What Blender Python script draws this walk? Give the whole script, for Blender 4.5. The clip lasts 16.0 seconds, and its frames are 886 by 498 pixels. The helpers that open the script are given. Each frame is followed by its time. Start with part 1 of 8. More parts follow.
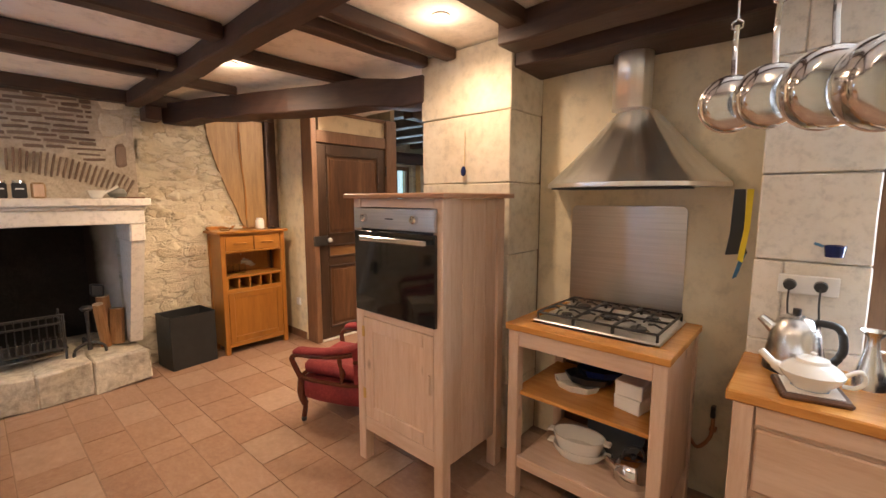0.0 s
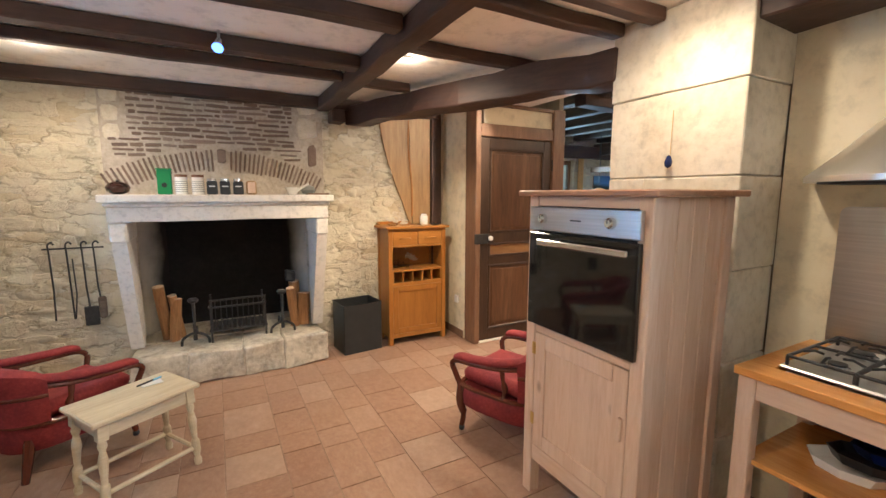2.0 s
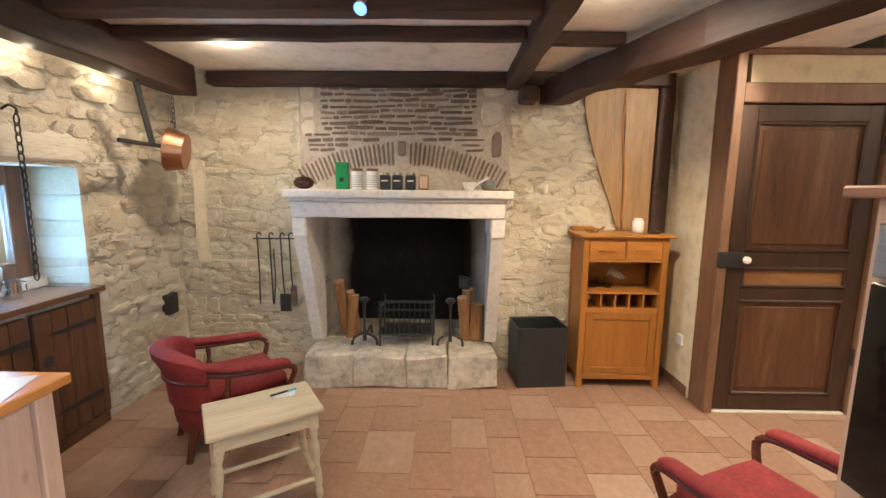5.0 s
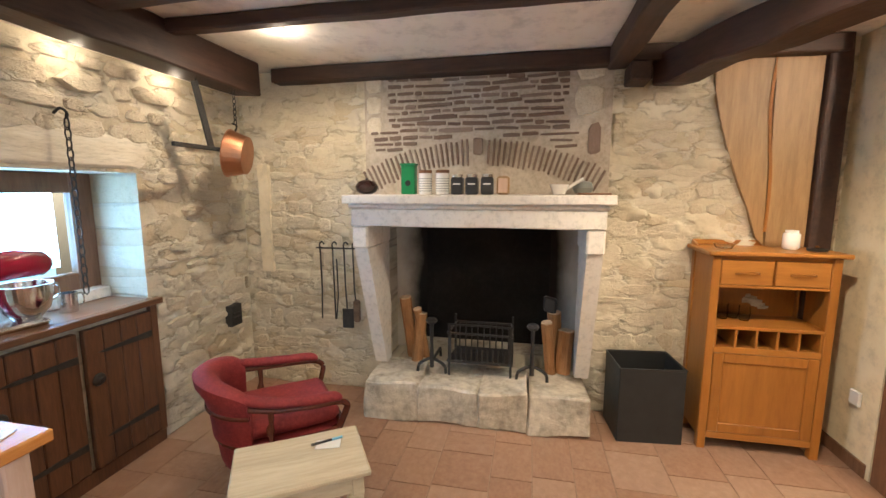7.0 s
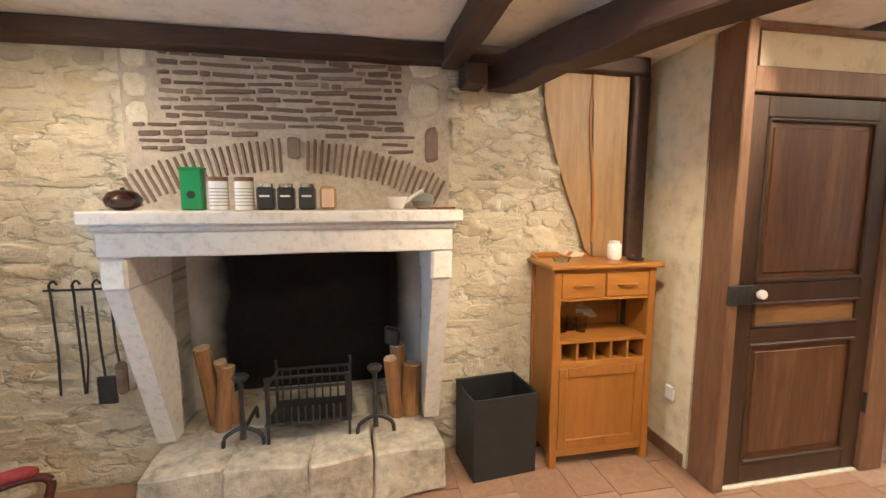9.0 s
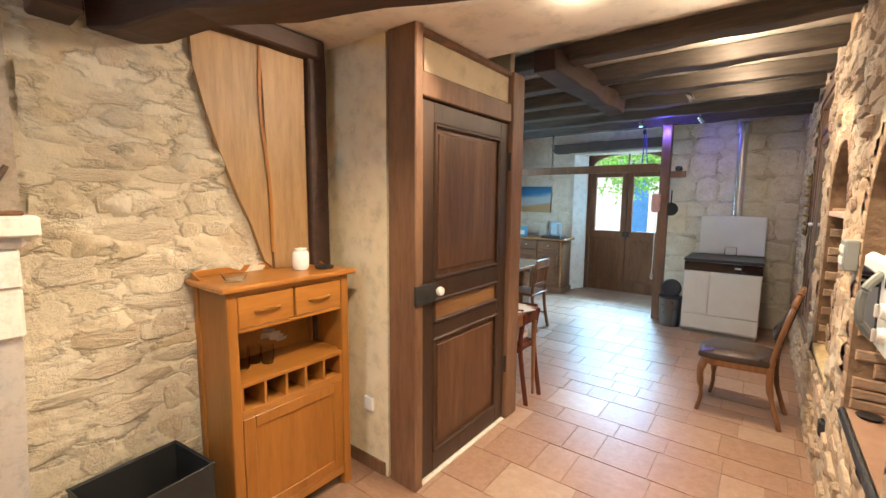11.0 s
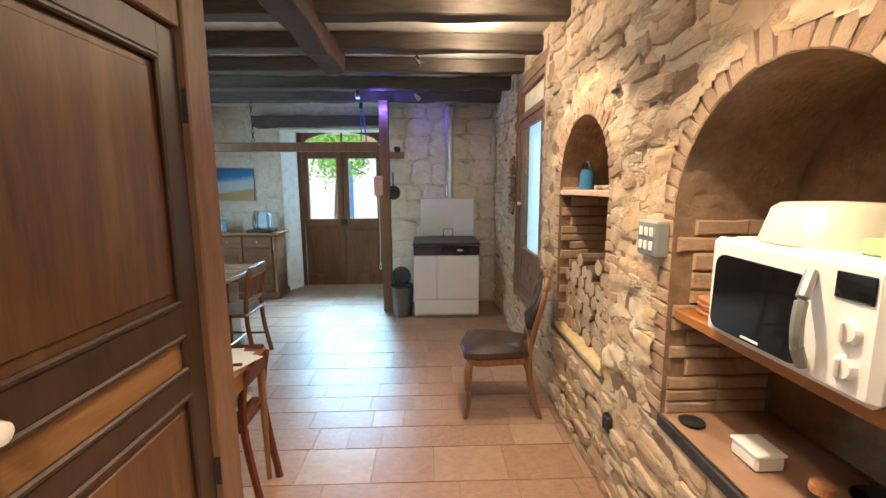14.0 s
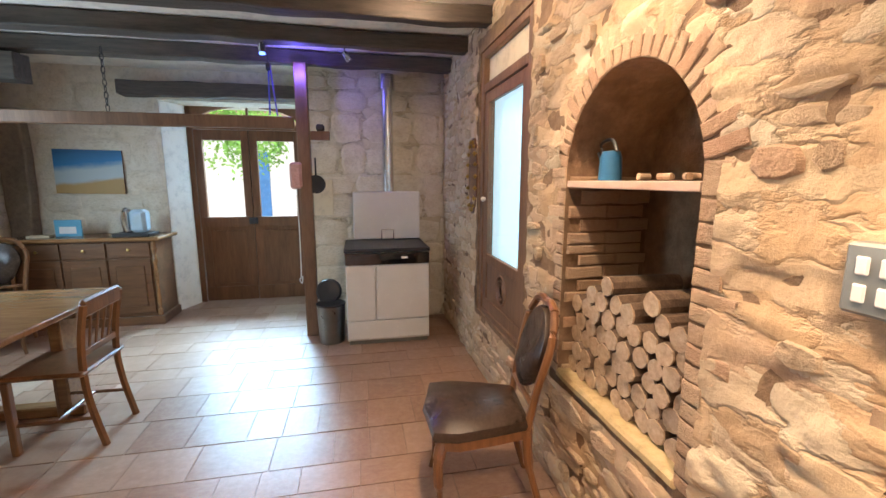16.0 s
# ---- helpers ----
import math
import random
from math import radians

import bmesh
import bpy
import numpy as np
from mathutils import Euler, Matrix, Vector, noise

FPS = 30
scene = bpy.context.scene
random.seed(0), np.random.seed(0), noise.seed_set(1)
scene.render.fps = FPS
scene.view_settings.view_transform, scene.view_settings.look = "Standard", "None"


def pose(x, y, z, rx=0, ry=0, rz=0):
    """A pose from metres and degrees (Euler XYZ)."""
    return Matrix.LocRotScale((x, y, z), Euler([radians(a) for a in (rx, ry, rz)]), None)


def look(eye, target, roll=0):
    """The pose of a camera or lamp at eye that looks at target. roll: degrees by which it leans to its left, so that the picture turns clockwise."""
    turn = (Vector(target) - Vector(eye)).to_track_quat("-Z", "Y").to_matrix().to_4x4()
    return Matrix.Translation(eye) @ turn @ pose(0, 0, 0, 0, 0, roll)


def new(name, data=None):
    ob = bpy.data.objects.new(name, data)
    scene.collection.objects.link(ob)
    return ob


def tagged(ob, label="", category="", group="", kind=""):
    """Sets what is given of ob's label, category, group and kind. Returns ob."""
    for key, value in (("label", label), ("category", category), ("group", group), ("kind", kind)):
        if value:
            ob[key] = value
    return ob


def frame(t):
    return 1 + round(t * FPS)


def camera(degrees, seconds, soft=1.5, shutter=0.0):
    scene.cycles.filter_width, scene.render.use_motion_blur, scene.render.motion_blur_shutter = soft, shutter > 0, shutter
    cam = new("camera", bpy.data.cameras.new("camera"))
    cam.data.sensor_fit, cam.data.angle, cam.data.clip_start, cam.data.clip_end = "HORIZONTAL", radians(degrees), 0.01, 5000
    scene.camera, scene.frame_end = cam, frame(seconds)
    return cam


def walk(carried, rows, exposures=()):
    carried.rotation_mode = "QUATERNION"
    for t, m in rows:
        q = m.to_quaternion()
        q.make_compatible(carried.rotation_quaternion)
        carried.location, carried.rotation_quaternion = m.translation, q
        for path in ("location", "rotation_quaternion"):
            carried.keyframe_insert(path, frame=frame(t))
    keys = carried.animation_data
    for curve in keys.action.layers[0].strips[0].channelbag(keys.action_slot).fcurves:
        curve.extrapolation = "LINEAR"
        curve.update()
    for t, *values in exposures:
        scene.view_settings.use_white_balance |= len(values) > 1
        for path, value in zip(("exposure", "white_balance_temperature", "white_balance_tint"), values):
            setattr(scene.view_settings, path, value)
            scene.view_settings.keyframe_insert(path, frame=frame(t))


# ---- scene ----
cam = camera(93.1, 16.0)
METRES, EYE, TILT, LEAN, TURN = 4.85, 1.5, 0.0, 0.0, 41.5
ROWS = [
    (0.0, 0.0, 0.0, 0.0, -0.0, -6.87, 0.01),
    (0.5, -0.0079, 0.0086, 0.0003, 5.66, -7.21, -0.11),
    (1.0, -0.0163, 0.0227, -0.0005, 10.1, -7.42, -0.22),
    (1.5, -0.0277, 0.0364, 0.001, 14.79, -7.36, -0.16),
    (2.0, -0.0377, 0.0556, 0.0017, 20.18, -7.47, -0.09),
    (2.5, -0.0364, 0.0804, 0.0007, 26.61, -7.57, -0.03),
    (3.0, -0.0307, 0.1087, 0.0016, 32.12, -7.64, -0.28),
    (3.5, -0.0373, 0.1379, 0.0012, 37.05, -7.79, -0.48),
    (6.0, -0.121, 0.2636, 0.0033, 55.67, -8.2, -0.35),
    (6.5, -0.1462, 0.268, 0.0039, 58.28, -8.11, -0.23),
    (7.0, -0.1641, 0.2854, 0.0044, 60.21, -7.84, -0.06),
    (7.5, -0.1818, 0.3068, 0.0034, 58.53, -7.8, -0.02),
    (8.0, -0.2022, 0.3225, 0.004, 53.19, -7.74, -0.06),
    (8.5, -0.2261, 0.3326, 0.0065, 46.62, -7.17, 0.06),
    (9.0, -0.2409, 0.3515, 0.0094, 37.62, -6.65, 0.07),
    (9.5, -0.2465, 0.3779, 0.0108, 26.16, -6.14, -0.17),
    (10.0, -0.257, 0.3959, 0.0112, 14.87, -6.21, -0.33),
    (12.5, -0.267, 0.5381, 0.0072, -25.96, -7.59, -0.18),
    (13.0, -0.2616, 0.5787, 0.0058, -32.33, -7.96, -0.02),
    (13.5, -0.2392, 0.6215, 0.0054, -38.3, -8.05, 0.21),
    (14.0, -0.2161, 0.6615, 0.0046, -43.19, -8.39, 0.36),
    (14.5, -0.1945, 0.7108, 0.0041, -47.41, -8.53, 0.38),
    (15.0, -0.161, 0.7496, 0.0036, -49.96, -8.6, 0.43),
    (15.5, -0.122, 0.7848, 0.0021, -51.83, -9.44, 0.22),
    (16.0, -0.0902, 0.8253, 0.0008, -52.86, -9.39, -0.07),
]
walk(cam, [(t, pose(0, 0, EYE, TILT, LEAN, TURN) @ pose(METRES * x, METRES * y, METRES * z, 90 + pitch, roll, yaw)) for t, x, y, z, yaw, pitch, roll in ROWS],
     [(0.0, -0.3, 7000, 20), (0.5, -0.25, 7200, 22), (1.5, -0.05, 5900, 9), (3.5, -0.13, 5800, 9), (7.0, -0.14, 6000, 9), (9.0, -0.02, 6000, 9), (10.0, 0.12, 6500, 11), (12.5, -0.12, 6000, 9), (13.5, -0.17, 6300, 10), (14.5, -0.14, 6600, 12), (16.0, -0.08, 6900, 20)])

# ---- light ----
world = bpy.data.worlds.new("sky")
scene.world = world
world.use_nodes = True
wn = world.node_tree
sky = wn.nodes.new("ShaderNodeTexSky")
sky.sky_type, sky.sun_disc = "NISHITA", False
sky.sun_elevation, sky.sun_rotation = radians(48), radians(200)
wn.nodes["Background"].inputs["Strength"].default_value = 0.15
wn.links.new(sky.outputs[0], wn.nodes["Background"].inputs["Color"])

sun = new("sun", bpy.data.lights.new("sun", "SUN"))
sun.data.energy, sun.data.angle, sun.data.color = 5.0, radians(0.5), (1.0, 0.95, 0.88)
sun.matrix_world = look((0, 0, 10), (0.2, 6, 2))


def area_lamp(name, eye, target, w, h, power, color):
    ob = new(name, bpy.data.lights.new(name, "AREA"))
    ob.data.shape, ob.data.size, ob.data.size_y, ob.data.energy, ob.data.color = "RECTANGLE", w, h, power, color
    ob.matrix_world = look(eye, target)
    return ob


def spot_lamp(name, eye, target, power, color, cone, radius=0.03, blend=0.7):
    ob = new(name, bpy.data.lights.new(name, "SPOT"))
    ob.data.energy, ob.data.color, ob.data.spot_size, ob.data.spot_blend, ob.data.shadow_soft_size = power, color, radians(cone), blend, radius
    ob.matrix_world = look(eye, target)
    return ob


def bulb(name, eye, power, color, radius=0.03):
    ob = new(name, bpy.data.lights.new(name, "POINT"))
    ob.data.energy, ob.data.color, ob.data.shadow_soft_size = power, color, radius
    ob.matrix_world = Matrix.Translation(eye)
    return ob


CEIL = 2.385
DAY = (0.50, 0.78, 1.0)
WARM = (1.0, 0.79, 0.55)
# The last three of SPOTS are unseen, added to brighten the kitchen.
SPOTS = [(-3.68, -0.84, 50), (-2.95, 1.23, 46), (-3.05, 2.48, 26), (-1.44, 1.61, 40), (-1.2, -0.5, 74), (0.6, -0.4, 45), (-2.35, -0.75, 28)]
SOFFIT_SPOTS = [(-3.72, -1.555, 2.3), (-3.17, -1.56, 2.3)]
# The last of HALL_SPOTS is unseen, added to light the arch wall.
HALL_SPOTS = [(-2.62, 4.10, 15), (-2.62, 4.74, 15), (-2.60, 5.35, 9), (-2.60, 2.70, 4)]
for sx, sy, p in SPOTS:
    spot_lamp("ceiling_spot", (sx, sy, CEIL - 0.03), (sx + 0.01, sy, 0), p, WARM, 168)
    bulb("ceiling_bulb", (sx, sy, CEIL - 0.09), p * 0.07, WARM)
spot_lamp("ceiling_spot", (-2.95, 1.23, CEIL - 0.04), (-3.75, 1.62, 0), 85, WARM, 100)
spot_lamp("ceiling_spot", (-3.05, 2.46, CEIL - 0.04), (-4.43, 1.45, 1.45), 75, WARM, 78, 0.02, 0.5)
spot_lamp("ceiling_spot", (-1.44, 1.61, CEIL - 0.04), (-1.3, 1.2, 0), 30, WARM, 70)
# Main beam of the added unseen lamp by the microwave arch.
spot_lamp("ceiling_spot", (-2.60, 2.70, CEIL - 0.05), (-2.40, 2.75, 0), 135, WARM, 106)
spot_lamp("ceiling_spot", (-2.62, 4.10, 2.55), (-2.40, 3.9, 0), 130, WARM, 108)
for sx, sy, p in SOFFIT_SPOTS:
    bulb("ceiling_bulb", (sx, sy, 2.17), p, WARM)
for sx, sy, p in HALL_SPOTS:
    bulb("ceiling_bulb", (sx, sy, 2.57 if sy > 3 else CEIL - 0.08), p, WARM)
area_lamp("garden_sky_light", (-4.25, 10.5, 3.35), (-4.2, 7.0, 1.6), 2.4, 1.2, 1800, (0.36, 0.70, 1.0))
area_lamp("kitchen_window_daylight", (-3.14, -2.12, 1.3), (-3.14, 0, 1.3), 0.5, 0.42, 16, (0.32, 0.62, 1.0))
area_lamp("east_window_daylight", (0.75, 2.3, 1.5), (0.75, 0, 1.2), 0.9, 0.9, 105, (0.62, 0.82, 1.0))
area_lamp("dining_window_daylight", (-6.44, 6.0, 1.55), (-4, 5.9, 0.6), 0.66, 1.1, 60, DAY)


bulb("blue_spot_light", (-3.47, 6.68, 2.42), 10, (0.12, 0.10, 1.0), 0.02)

# ---- materials ----
def mat(name, rough=0.6, metal=0.0):
    m = bpy.data.materials.new(name)
    m.use_nodes = True
    n = m.node_tree.nodes["Principled BSDF"]
    n.inputs["Roughness"].default_value, n.inputs["Metallic"].default_value = rough, metal
    return m, m.node_tree, n


def add(nt, kind, **sets):
    n = nt.nodes.new(kind)
    for k, v in sets.items():
        n.inputs[k.replace("_", " ")].default_value = v
    return n


def ramp(nt, fac, stops):
    r = nt.nodes.new("ShaderNodeValToRGB")
    e = r.color_ramp.elements
    e[0].position, e[0].color = stops[0][0], (*stops[0][1], 1)
    e[1].position, e[1].color = stops[-1][0], (*stops[-1][1], 1)
    for p, c in stops[1:-1]:
        k = e.new(p)
        k.color = (*c, 1)
    nt.links.new(fac, r.inputs[0])
    return r.outputs[0]


def mix(nt, fac, a, b, mode="MIX"):
    n = nt.nodes.new("ShaderNodeMix")
    n.data_type, n.blend_type = "RGBA", mode
    for sock, v in ((0, fac), (6, a), (7, b)):
        if isinstance(v, bpy.types.NodeSocket):
            nt.links.new(v, n.inputs[sock])
        else:
            n.inputs[sock].default_value = v if sock == 0 else (*v, 1)
    return n.outputs[2]


def coords(nt, scale=(1, 1, 1), vary=True):
    tc = nt.nodes.new("ShaderNodeTexCoord")
    mp = nt.nodes.new("ShaderNodeMapping")
    mp.inputs["Scale"].default_value = scale
    nt.links.new(tc.outputs["Object"], mp.inputs["Vector"])
    if vary:
        oi = nt.nodes.new("ShaderNodeObjectInfo")
        mu = nt.nodes.new("ShaderNodeMath")
        mu.operation = "MULTIPLY"
        mu.inputs[1].default_value = 37.0
        nt.links.new(oi.outputs["Random"], mu.inputs[0])
        nt.links.new(mu.outputs[0], mp.inputs["Location"])
    return mp.outputs[0]


def noise_tex(nt, vec, scale, detail=5, rough=0.6, distortion=0.0):
    n = add(nt, "ShaderNodeTexNoise", Scale=scale, Detail=detail, Roughness=rough, Distortion=distortion)
    nt.links.new(vec, n.inputs["Vector"])
    return n.outputs[0]


def bump(nt, n, height, strength=0.3, dist=0.01):
    b = add(nt, "ShaderNodeBump", Strength=strength, Distance=dist)
    nt.links.new(height, b.inputs["Height"])
    nt.links.new(b.outputs[0], n.inputs["Normal"])


def mottled(name, dark, mid, light, rough=0.85, big=1.6, fine=22, bumpy=0.35, dist=0.012, by_object=0.0, random_colors=None, metal=0.0, island=False, patches=None, joint_shade=1.0):
    """Mottled mineral or painted surface with variation at two scales."""
    m, nt, n = mat(name, rough, metal)
    v = coords(nt)
    a, b = noise_tex(nt, v, big, 4), noise_tex(nt, v, fine, 8, 0.7)
    col = ramp(nt, a, [(0.3, dark), (0.52, mid), (0.72, light)])
    col = mix(nt, 0.55, col, ramp(nt, b, [(0.3, tuple(c * 0.55 for c in mid)), (0.5, mid), (0.7, light)]))
    if random_colors:
        pick = nt.nodes.new("ShaderNodeNewGeometry").outputs["Random Per Island"] if island else nt.nodes.new("ShaderNodeObjectInfo").outputs["Random"]
        col = mix(nt, by_object, col, ramp(nt, pick, random_colors))
    if patches:
        vo = add(nt, "ShaderNodeTexVoronoi", Scale=1.0, Randomness=1.0)
        warp = nt.nodes.new("ShaderNodeVectorMath")
        warp.operation = "MULTIPLY_ADD"
        wn_ = add(nt, "ShaderNodeTexNoise", Scale=2.2, Detail=4.0)
        pv = coords(nt, (5.0, 0.5, 10.0), False)
        nt.links.new(pv, wn_.inputs["Vector"])
        nt.links.new(wn_.outputs["Color"], warp.inputs[0])
        warp.inputs[1].default_value = (1.1, 1.1, 1.1)
        nt.links.new(pv, warp.inputs[2])
        nt.links.new(warp.outputs[0], vo.inputs["Vector"])
        sc_ = nt.nodes.new("ShaderNodeSeparateColor")
        nt.links.new(vo.outputs["Color"], sc_.inputs[0])
        col = mix(nt, 0.6, col, ramp(nt, sc_.outputs[0], patches))
        # Joint lines between stones, darkened in colour for the shade down in the crevices.
        ve = add(nt, "ShaderNodeTexVoronoi", Scale=1.0, Randomness=1.0)
        ve.feature = "DISTANCE_TO_EDGE"
        nt.links.new(warp.outputs[0], ve.inputs["Vector"])
        gate = ramp(nt, noise_tex(nt, pv, 0.9, 3), [(0.42, (0.1,) * 3), (0.62, (1,) * 3)])
        shaded_joint = mix(nt, 1.0, ramp(nt, ve.outputs["Distance"], [(0.0, (joint_shade,) * 3), (0.05, (joint_shade * 0.5,) * 3), (0.13, (0,) * 3)]), gate, "MULTIPLY")
        col = mix(nt, shaded_joint, col, tuple(c * 0.42 for c in dark))
    nt.links.new(col, n.inputs["Base Color"])
    hm = nt.nodes.new("ShaderNodeMath")
    hm.operation = "MULTIPLY_ADD"
    nt.links.new(noise_tex(nt, v, fine * 0.3, 6, 0.6, 0.4), hm.inputs[0])
    hm.inputs[1].default_value = 1.6
    nt.links.new(b, hm.inputs[2])
    height = hm.outputs[0]
    if patches:
        deep = nt.nodes.new("ShaderNodeMath")
        deep.operation = "MULTIPLY_ADD"
        nt.links.new(shaded_joint, deep.inputs[0])
        deep.inputs[1].default_value = -1.6
        nt.links.new(height, deep.inputs[2])
        height = deep.outputs[0]
    bump(nt, n, height, bumpy, dist)
    return m


def wood(name, dark, light, axis="z", rough=0.5, grain=9, bumpy=0.15, knots=False, wear=None):
    """Timber whose grain runs along the axis."""
    m, nt, n = mat(name, rough)
    s = {"x": (0.12, 1, 1), "y": (1, 0.12, 1), "z": (1, 1, 0.12)}[axis]
    v = coords(nt, s)
    a = noise_tex(nt, v, grain, 6, 0.65, 1.2)
    b = noise_tex(nt, v, grain * 9, 5, 0.7)
    col = ramp(nt, a, [(0.3, dark), (0.7, light)])
    col = mix(nt, 0.35, col, ramp(nt, b, [(0.35, dark), (0.6, light)]))
    if knots:
        vo = add(nt, "ShaderNodeTexVoronoi", Scale=6.5)
        nt.links.new(coords(nt, {"x": (0.5, 1, 1), "y": (1, 0.5, 1), "z": (1, 1, 0.5)}[axis]), vo.inputs["Vector"])
        col = mix(nt, ramp(nt, vo.outputs["Distance"], [(0.05, (0.8,) * 3), (0.13, (0,) * 3)]), col, tuple(c * 0.45 for c in dark))
    if wear:
        col = mix(nt, ramp(nt, noise_tex(nt, coords(nt, s), 7, 6), [(0.52, (0,) * 3), (0.74, (0.5,) * 3)]), col, wear)
    nt.links.new(col, n.inputs["Base Color"])
    bump(nt, n, b, bumpy, 0.004)
    return m


def plain(name, color, rough=0.4, metal=0.0, coat=0.0, spread=0.12, fine=60):
    """A made surface with a slight unevenness of colour and gloss."""
    m, nt, n = mat(name, rough, metal)
    a = noise_tex(nt, coords(nt), fine * 0.1, 4)
    col = ramp(nt, a, [(0.3, tuple(c * (1 - spread) for c in color)), (0.7, tuple(min(1, c * (1 + spread)) for c in color))])
    nt.links.new(col, n.inputs["Base Color"])
    n.inputs["Coat Weight"].default_value = coat
    r = nt.nodes.new("ShaderNodeMapRange")
    r.inputs["To Min"].default_value, r.inputs["To Max"].default_value = max(0.03, rough - 0.08), min(1, rough + 0.08)
    nt.links.new(noise_tex(nt, coords(nt), fine * 0.3, 5), r.inputs[0])
    nt.links.new(r.outputs[0], n.inputs["Roughness"])
    return m


def brushed(name, color, rough=0.28, axis="z"):
    m, nt, n = mat(name, rough, 1.0)
    s = {"x": (0.02, 1, 1), "z": (1, 1, 0.02)}[axis]
    a = noise_tex(nt, coords(nt, s), 130, 4)
    nt.links.new(ramp(nt, a, [(0.3, tuple(c * 0.8 for c in color)), (0.7, color)]), n.inputs["Base Color"])
    bump(nt, n, a, 0.05, 0.001)
    return m


def emitter(name, color, strength):
    m, nt, n = mat(name)
    n.inputs["Base Color"].default_value = (*color, 1)
    n.inputs["Emission Color"].default_value = (*color, 1)
    n.inputs["Emission Strength"].default_value = strength
    return m


def glass(name, color=(1, 1, 1), rough=0.0):
    m, nt, n = mat(name, rough)
    n.inputs["Base Color"].default_value = (*color, 1)
    n.inputs["Transmission Weight"].default_value = 1
    n.inputs["IOR"].default_value = 1.1
    return m


MORTAR = mottled("lime_mortar", (0.42, 0.34, 0.22), (0.60, 0.53, 0.39), (0.72, 0.66, 0.51), big=2.6, fine=13, bumpy=0.7, dist=0.024, joint_shade=0.55,
                 patches=[(0, (0.50, 0.40, 0.25)), (0.3, (0.60, 0.53, 0.38)), (0.6, (0.66, 0.60, 0.46)), (0.85, (0.56, 0.50, 0.40)), (1, (0.76, 0.71, 0.58))])
STONE = mottled("rubble_limestone", (0.44, 0.36, 0.24), (0.60, 0.52, 0.38), (0.76, 0.69, 0.54), big=5, fine=15, bumpy=0.7, dist=0.02, by_object=0.4,
                random_colors=[(0, (0.48, 0.39, 0.26)), (0.3, (0.62, 0.53, 0.38)), (0.6, (0.56, 0.50, 0.39)), (1, (0.76, 0.69, 0.54))])
WARMSTONE = mottled("ochre_rubble", (0.36, 0.24, 0.14), (0.56, 0.42, 0.27), (0.70, 0.58, 0.40), big=6, fine=15, bumpy=0.7, dist=0.02, by_object=0.55,
                    random_colors=[(0, (0.40, 0.26, 0.16)), (0.3, (0.62, 0.46, 0.30)), (0.6, (0.48, 0.38, 0.26)), (0.8, (0.56, 0.33, 0.21)), (1, (0.72, 0.6, 0.42))])
WARMMORTAR = mottled("ochre_mortar", (0.38, 0.25, 0.13), (0.60, 0.44, 0.26), (0.72, 0.60, 0.42), big=2.8, fine=11, bumpy=0.55, dist=0.02, joint_shade=0.5,
                     patches=[(0, (0.40, 0.25, 0.13)), (0.25, (0.55, 0.37, 0.22)), (0.5, (0.62, 0.48, 0.31)), (0.7, (0.50, 0.33, 0.22)), (0.88, (0.58, 0.50, 0.36)), (1, (0.74, 0.64, 0.47))])
ASHLAR = mottled("dressed_limestone", (0.52, 0.42, 0.27), (0.68, 0.61, 0.48), (0.76, 0.72, 0.62), big=2.2, fine=16, bumpy=0.35, dist=0.01)
WHITESTONE = mottled("pale_dressed_stone", (0.64, 0.58, 0.50), (0.72, 0.67, 0.59), (0.77, 0.73, 0.66), big=2.5, fine=28, bumpy=0.25, dist=0.006)
HEARTH = mottled("sooty_hearth_stone", (0.13, 0.11, 0.09), (0.52, 0.46, 0.36), (0.70, 0.64, 0.52), big=4.5, fine=18, bumpy=0.7, dist=0.02)
SOOT = mottled("soot", (0.004, 0.004, 0.004), (0.010, 0.009, 0.009), (0.022, 0.02, 0.018), rough=0.95, big=3)
# Brown plaster, darkened in colour for the shade inside niches and crevices.
SHADEDPLASTER = mottled("shaded_brown_plaster", (0.12, 0.07, 0.038), (0.24, 0.15, 0.085), (0.36, 0.25, 0.15), big=5, fine=14, bumpy=0.8, dist=0.02)
BRICK = mottled("thin_brick", (0.12, 0.075, 0.055), (0.19, 0.13, 0.10), (0.31, 0.23, 0.18), big=8, fine=40, bumpy=0.5, dist=0.008, by_object=0.5,
                random_colors=[(0, (0.12, 0.08, 0.06)), (0.35, (0.27, 0.18, 0.13)), (0.7, (0.21, 0.16, 0.13)), (1, (0.42, 0.33, 0.26))])
REDBRICK = mottled("arch_brick", (0.30, 0.18, 0.10), (0.50, 0.35, 0.22), (0.66, 0.52, 0.36), big=8, fine=36, bumpy=0.7, dist=0.012, by_object=0.5,
                   random_colors=[(0, (0.40, 0.22, 0.13)), (0.4, (0.58, 0.42, 0.28)), (0.7, (0.50, 0.32, 0.20)), (0.85, (0.38, 0.19, 0.12)), (1, (0.56, 0.44, 0.30))])
BRICKMORTAR = mottled("brick_panel_mortar", (0.36, 0.29, 0.22), (0.50, 0.43, 0.34), (0.62, 0.56, 0.47), big=4, fine=30, bumpy=0.6)
CREAM = mottled("cream_plaster", (0.62, 0.52, 0.36), (0.70, 0.61, 0.44), (0.76, 0.68, 0.52), big=1.2, fine=9, bumpy=0.12, dist=0.006)
BEIGE = mottled("beige_plaster", (0.64, 0.53, 0.33), (0.72, 0.62, 0.41), (0.78, 0.69, 0.49), big=1.5, fine=12, bumpy=0.15, dist=0.006)
CEILPAINT = mottled("ceiling_paint", (0.80, 0.75, 0.66), (0.85, 0.80, 0.72), (0.88, 0.84, 0.77), big=1.2, fine=8, bumpy=0.08, dist=0.004)
